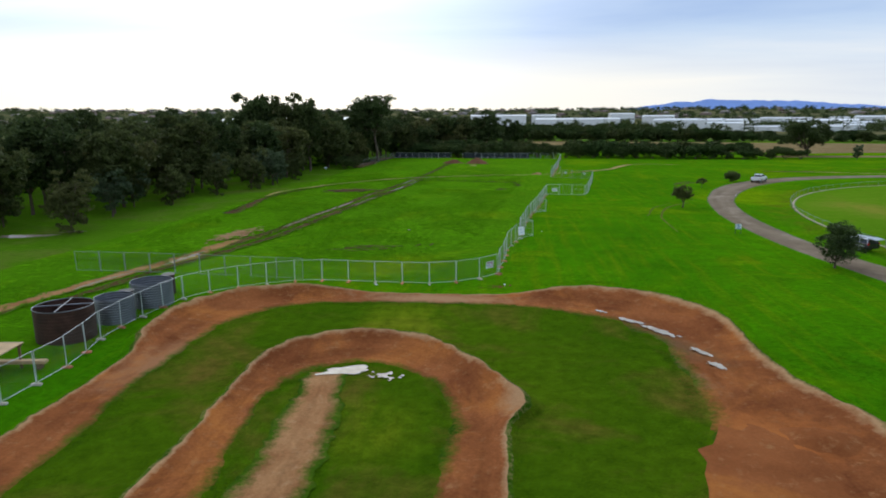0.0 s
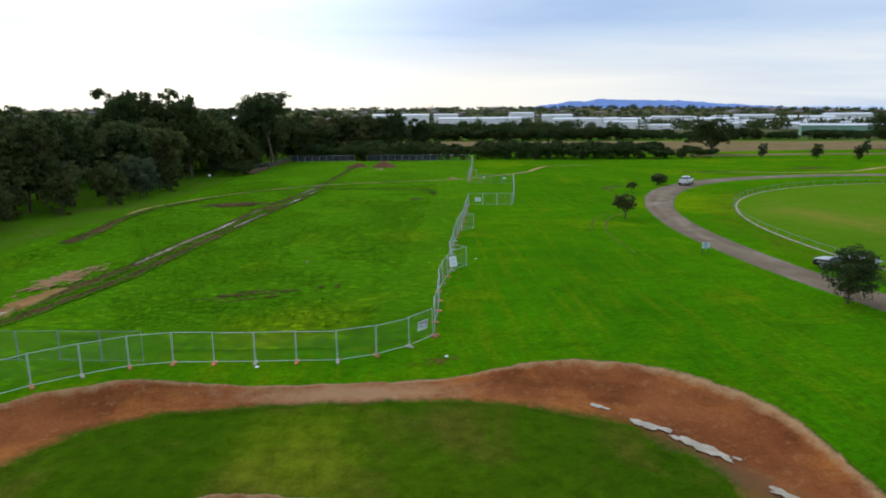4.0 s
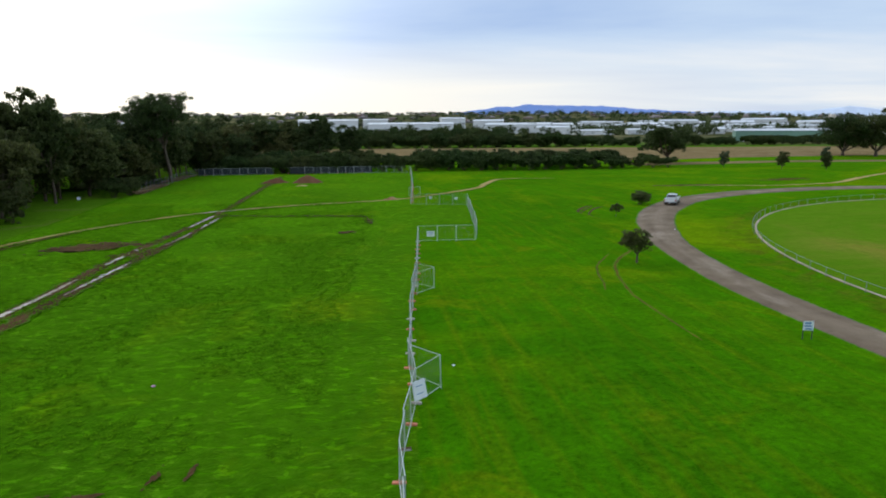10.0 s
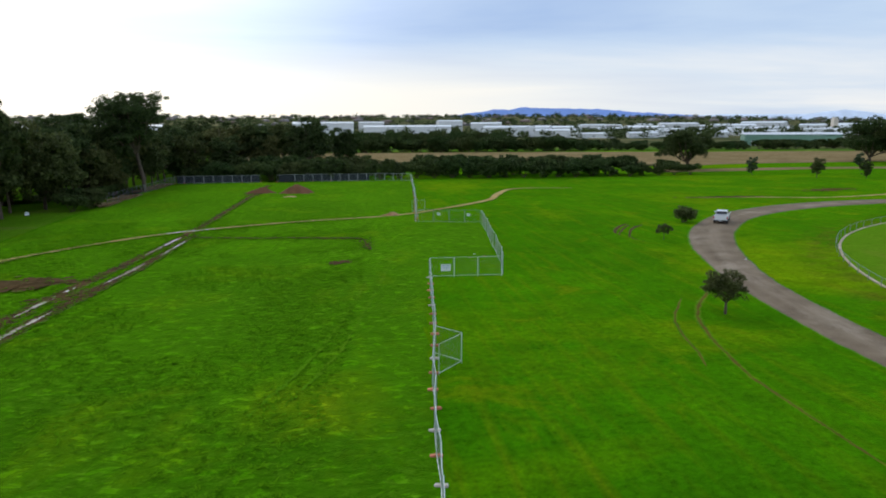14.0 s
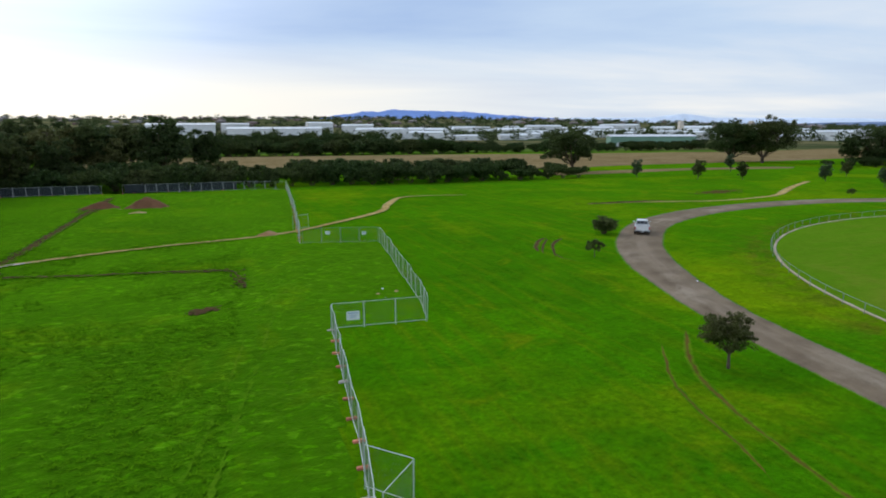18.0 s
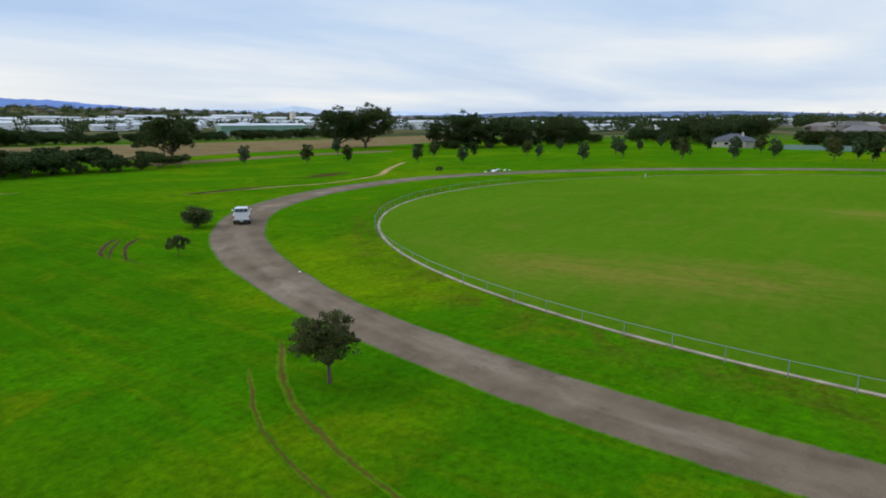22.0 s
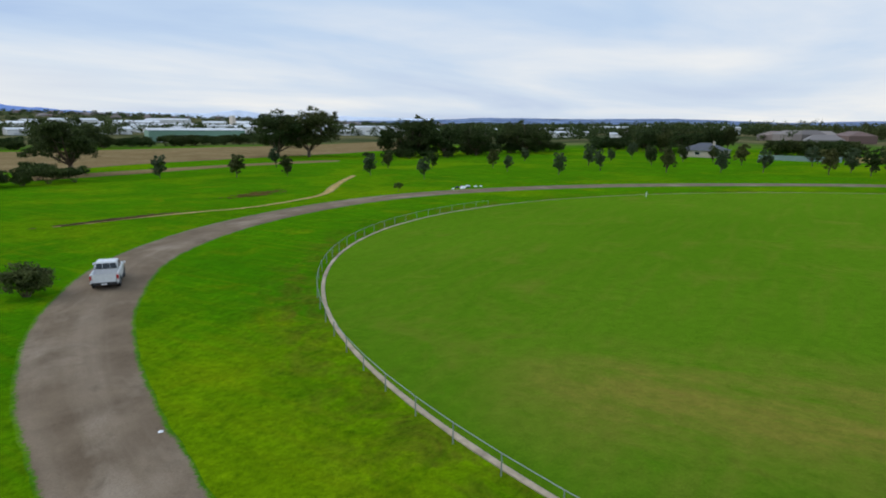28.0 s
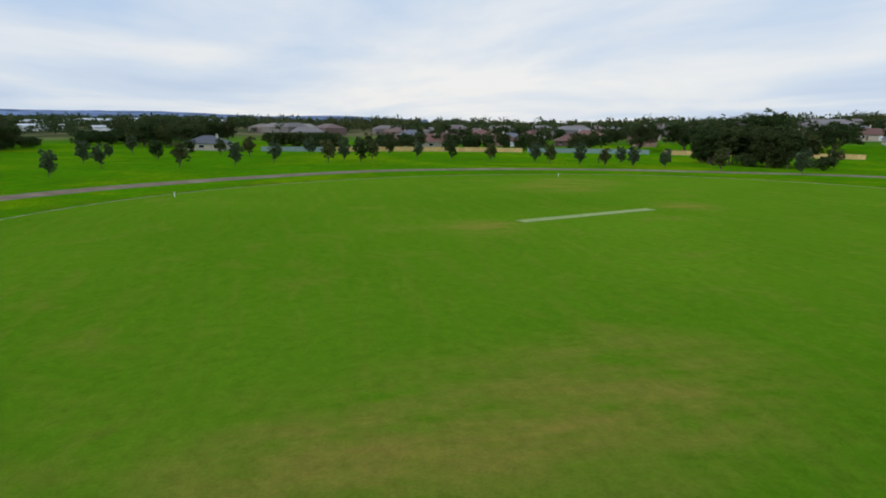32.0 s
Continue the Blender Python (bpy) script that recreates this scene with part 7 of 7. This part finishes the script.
def yard_fence(name, pts, mat, label, h=1.8):
    root = tagged(new(name), label, "fence")
    S = spline(pts, 2.6)
    for a, b in zip(S[:-1], S[1:]):
        L = np.linalg.norm((b - a)[:2])
        an = math.degrees(math.atan2(b[1] - a[1], b[0] - a[0]))
        ob = part("panel", boxm(0, L - 0.02, -0.03, 0.03, -0.4, h, 0.01), mat, root)
        ob.matrix_basis = pose(a[0], a[1], terrain(a[0], a[1]), 0, 0, an)


yard_fence("paling_fence", [(285, 92), (290, 70), (288, 40), (283, 17)], PALING, "yellowish timber paling fence behind the park lawn")
yard_fence("sheet_fence", [(283, 15), (278, -8), (266, -30)], COLOURBOND, "grey metal sheet fence behind gardens")
yard_fence("sheet_fence", [(287, 120), (286, 108), (285, 94)], COLOURBOND, "grey metal sheet fence behind gardens")
yard_fence("paling_fence", [(262, -34), (244, -62), (222, -88)], PALING, "pale timber paling fence at the park edge")

garden = [make_gum("garden_tree", 8.5, (5.0, 6.2)[i], (LEAF_BUSH, LEAF_DARK)[i], BARK, "dark green garden tree among suburban houses", 71 + i, clear=(0.12, 0.18)[i], limbs=9, twigs=4, leaves=4200, size=0.26, flat=(1.35, 0.95)[i], trunk=0.016, lob=0.22, low=0.1, splay=0.5) for i in range(2)]
move(garden[0], 300, 78, 0.9)
move(garden[1], 303, 26, 0.9)
# trees of the suburb and the wood at the park's edge
tr_ = random.Random(9)
for i in range(250):
    az = tr_.uniform(92, 158) if i % 3 else tr_.uniform(122, 160)
    dist = (296 if i % 3 else 258) + 150 * tr_.random() ** 1.3
    x, y = polar(az, dist, 60, 60)
    place(tr_.choice(garden), x, y, tr_.uniform(0.55, 1.1), group="suburban trees", rz=tr_.uniform(0, 360))
for i in range(34):
    f = i / 33
    x, y = 212 - 26 * f + tr_.uniform(-4, 14), -15 - 20 * f + tr_.uniform(-9, 3)
    place(tr_.choice((gum[0], gum[2], bush[1], gum[0])), x, y, tr_.uniform(0.6, 0.82), group="park edge trees", rz=tr_.uniform(0, 360))
for i in range(18):
    x, y = 318 + tr_.uniform(-12, 34), 138 + i * 2.2 + tr_.uniform(-4, 4)
    place(tr_.choice((big, big2, gum[0], gum[1])), x, y, tr_.uniform(0.62, 0.8), rz=tr_.uniform(0, 360), group="park edge trees")
# garden trees crowding the back fences, in clumps with gaps
for i in range(105):
    y = tr_.uniform(-28, 112)
    if math.sin(y * 0.21) + 0.6 * math.sin(y * 0.47 + 1) < -0.55:
        continue
    place(tr_.choice(garden), 297 - 0.28 * max(0.0, 20 - y) + 26 * tr_.random() ** 1.4, y, tr_.uniform(0.5, 0.95), group="suburban trees", rz=tr_.uniform(0, 360))
# taller gums up the slope behind the park's edge
for x, y, k in ((276, -52, 0.95), (268, -63, 0.8), (262, -76, 1.0), (255, -84, 0.85), (246, -97, 0.95), (288, -38, 0.75)):
    place(tr_.choice((big, big2, gum[1])), x, y, k, rz=tr_.uniform(0, 360), group="park edge trees")
# dense conifer hedge
for i in range(11):
    place(bush[1], 323 + tr_.uniform(-2, 2), 90 + i * 2.7, 1.25, rz=tr_.uniform(0, 360), group="tall hedge")


def far_stuff(name, count, az0, az1, d0, d1, kind, label, seed):
    """Distant woods (leafy lumps) or roofs, joined."""
    r = np.random.default_rng(seed)
    verts, faces = [], []
    for _ in range(count):
        az, d = r.uniform(az0, az1), r.uniform(d0, d1)
        x, y = polar(az, d)
        z = terrain(x, y)
        i = len(verts)
        if kind == "tree":
            near = d < 560
            s = r.uniform(3, 7) * (0.75 if near else 1.0)
            n, lf = (240, 0.12) if near else (150, 0.15)
            lob = r.normal(size=(6, 3)) * np.array((0.6, 0.6, 0.3)) * s
            v = r.normal(size=(n, 3))
            v /= np.linalg.norm(v, axis=1)[:, None]
            c = np.array((x, y, z + s * 0.85)) + lob[r.integers(0, 6, n)] + v * np.array((s * 0.75, s * 0.75, s * 0.6)) * r.uniform(0.6, 1.0, n)[:, None]
            a = r.normal(size=(n, 3)) * s * lf
            b = r.normal(size=(n, 3)) * s * lf
            tri = np.stack((c - a, c + b, c + a), axis=1).reshape(-1, 3)
            verts.extend(tri.tolist())
            faces.extend((i + 3 * k, i + 3 * k + 1, i + 3 * k + 2) for k in range(n))
        else:
            w, dd, h, an = r.uniform(7, 14), r.uniform(5, 8), r.uniform(3, 5), r.uniform(0, 3.14)
            c, s = math.cos(an), math.sin(an)
            loc = [(-w, -dd, 0), (w, -dd, 0), (w, dd, 0), (-w, dd, 0), (-w, -dd, h), (w, -dd, h), (w, dd, h), (-w, dd, h), (-w * .6, 0, h + 2.6), (w * .6, 0, h + 2.6)]
            verts.extend((x + a * c - b * s, y + a * s + b * c, z + e) for a, b, e in loc)
            faces.extend(tuple(i + q for q in f) for f in ((0, 1, 5, 4), (1, 2, 6, 5), (2, 3, 7, 6), (3, 0, 4, 7), (4, 5, 9, 8), (6, 7, 8, 9), (7, 4, 8), (5, 6, 9)))
    mats = LEAF_DARK if kind == "tree" else FARROOF
    tagged(new(name, mesh_from(name, verts, faces, mats)), label, "woods" if kind == "tree" else "houses", kind="stuff")


fm = Mat("far_roofs", 0.7)
fm.colour(fm.ramp(fm.island(), (0.0, (0.22, 0.21, 0.21)), (0.45, (0.16, 0.10, 0.085)), (0.75, (0.27, 0.24, 0.22)), (1.0, (0.10, 0.09, 0.09))))
FARROOF = fm.m
far_stuff("far_woods", 1500, -60, 80, 660, 1300, "tree", "dark distant trees among industrial buildings", 3)
far_stuff("far_woods", 2200, -70, 80, 1250, 2500, "tree", "dark distant trees on rising suburbs", 4)
far_stuff("far_houses", 420, -60, 60, 1150, 2500, "roof", "small distant houses on rising suburbs", 5)
far_stuff("far_woods", 800, 82, 162, 520, 1000, "tree", "dark trees on the suburban skyline", 6)
far_stuff("far_houses", 45, 82, 158, 420, 560, "roof", "small roofs on the suburban skyline", 7)
far_stuff("suburban_trees", 330, 92, 160, 400, 620, "tree", "dark garden trees between suburban houses", 11)
far_stuff("far_woods", 210, 55, 84, 480, 1000, "tree", "dark trees across distant farmland", 8)


def ridge(name, az0, az1, dist, profile, mat, label, thick=500, base=-20):
    """A long far hill: crest heights along the bearing, with a broad foot on both sides."""
    n = 140
    verts, faces = [], []
    for k in range(n + 1):
        f = k / n
        az = az0 + (az1 - az0) * f
        h = np.interp(f, [p[0] for p in profile], [p[1] for p in profile])
        h += 0.07 * h * (noise.noise((f * 22, 1.0, dist * 0.01)) + 0.5 * noise.noise((f * 61, 2.0, 0)))
        for dd, hh in ((-thick, base), (-thick * 0.45, h * 0.55), (-thick * 0.12, h * 0.92), (0, h), (thick * 0.3, base)):
            x, y = polar(az, dist + dd)
            verts.append((x, y, hh))
    for k in range(n):
        for j in range(4):
            a = k * 5 + j
            faces.append((a, a + 5, a + 6, a + 1))
    tagged(part(name, mesh_from(name, verts, faces, mat, smooth=True), None), label, "hills", kind="structure")


# far ridges; their haze is carried by the material colours
ridge("backdrop_range", 5, 34, 4300, ((0, 20), (0.12, 62), (0.25, 104), (0.38, 126), (0.6, 112), (0.72, 88), (0.85, 70), (1, 40)), RANGE, "long mountain range on the horizon, blue haze in its colour")
ridge("backdrop_range_far", 25, 60, 4700, ((0, 40), (0.2, 75), (0.38, 70), (0.45, 96), (0.52, 66), (0.7, 60), (1, 40)), RANGE2, "faint peaks on the horizon, pale blue haze in their colour", 150)
ridge("backdrop_hills", 45, 100, 3600, ((0, 18), (0.2, 30), (0.32, 46), (0.45, 42), (0.6, 46), (0.75, 28), (0.85, 38), (1, 20)), HILLS, "low green farmland hills with blue haze in their colour", 900)
ridge("backdrop_hills", -80, 8, 3600, ((0, 40), (0.5, 50), (0.8, 62), (1, 40)), HILLS, "low wooded hills on the horizon, haze in their colour", 900)
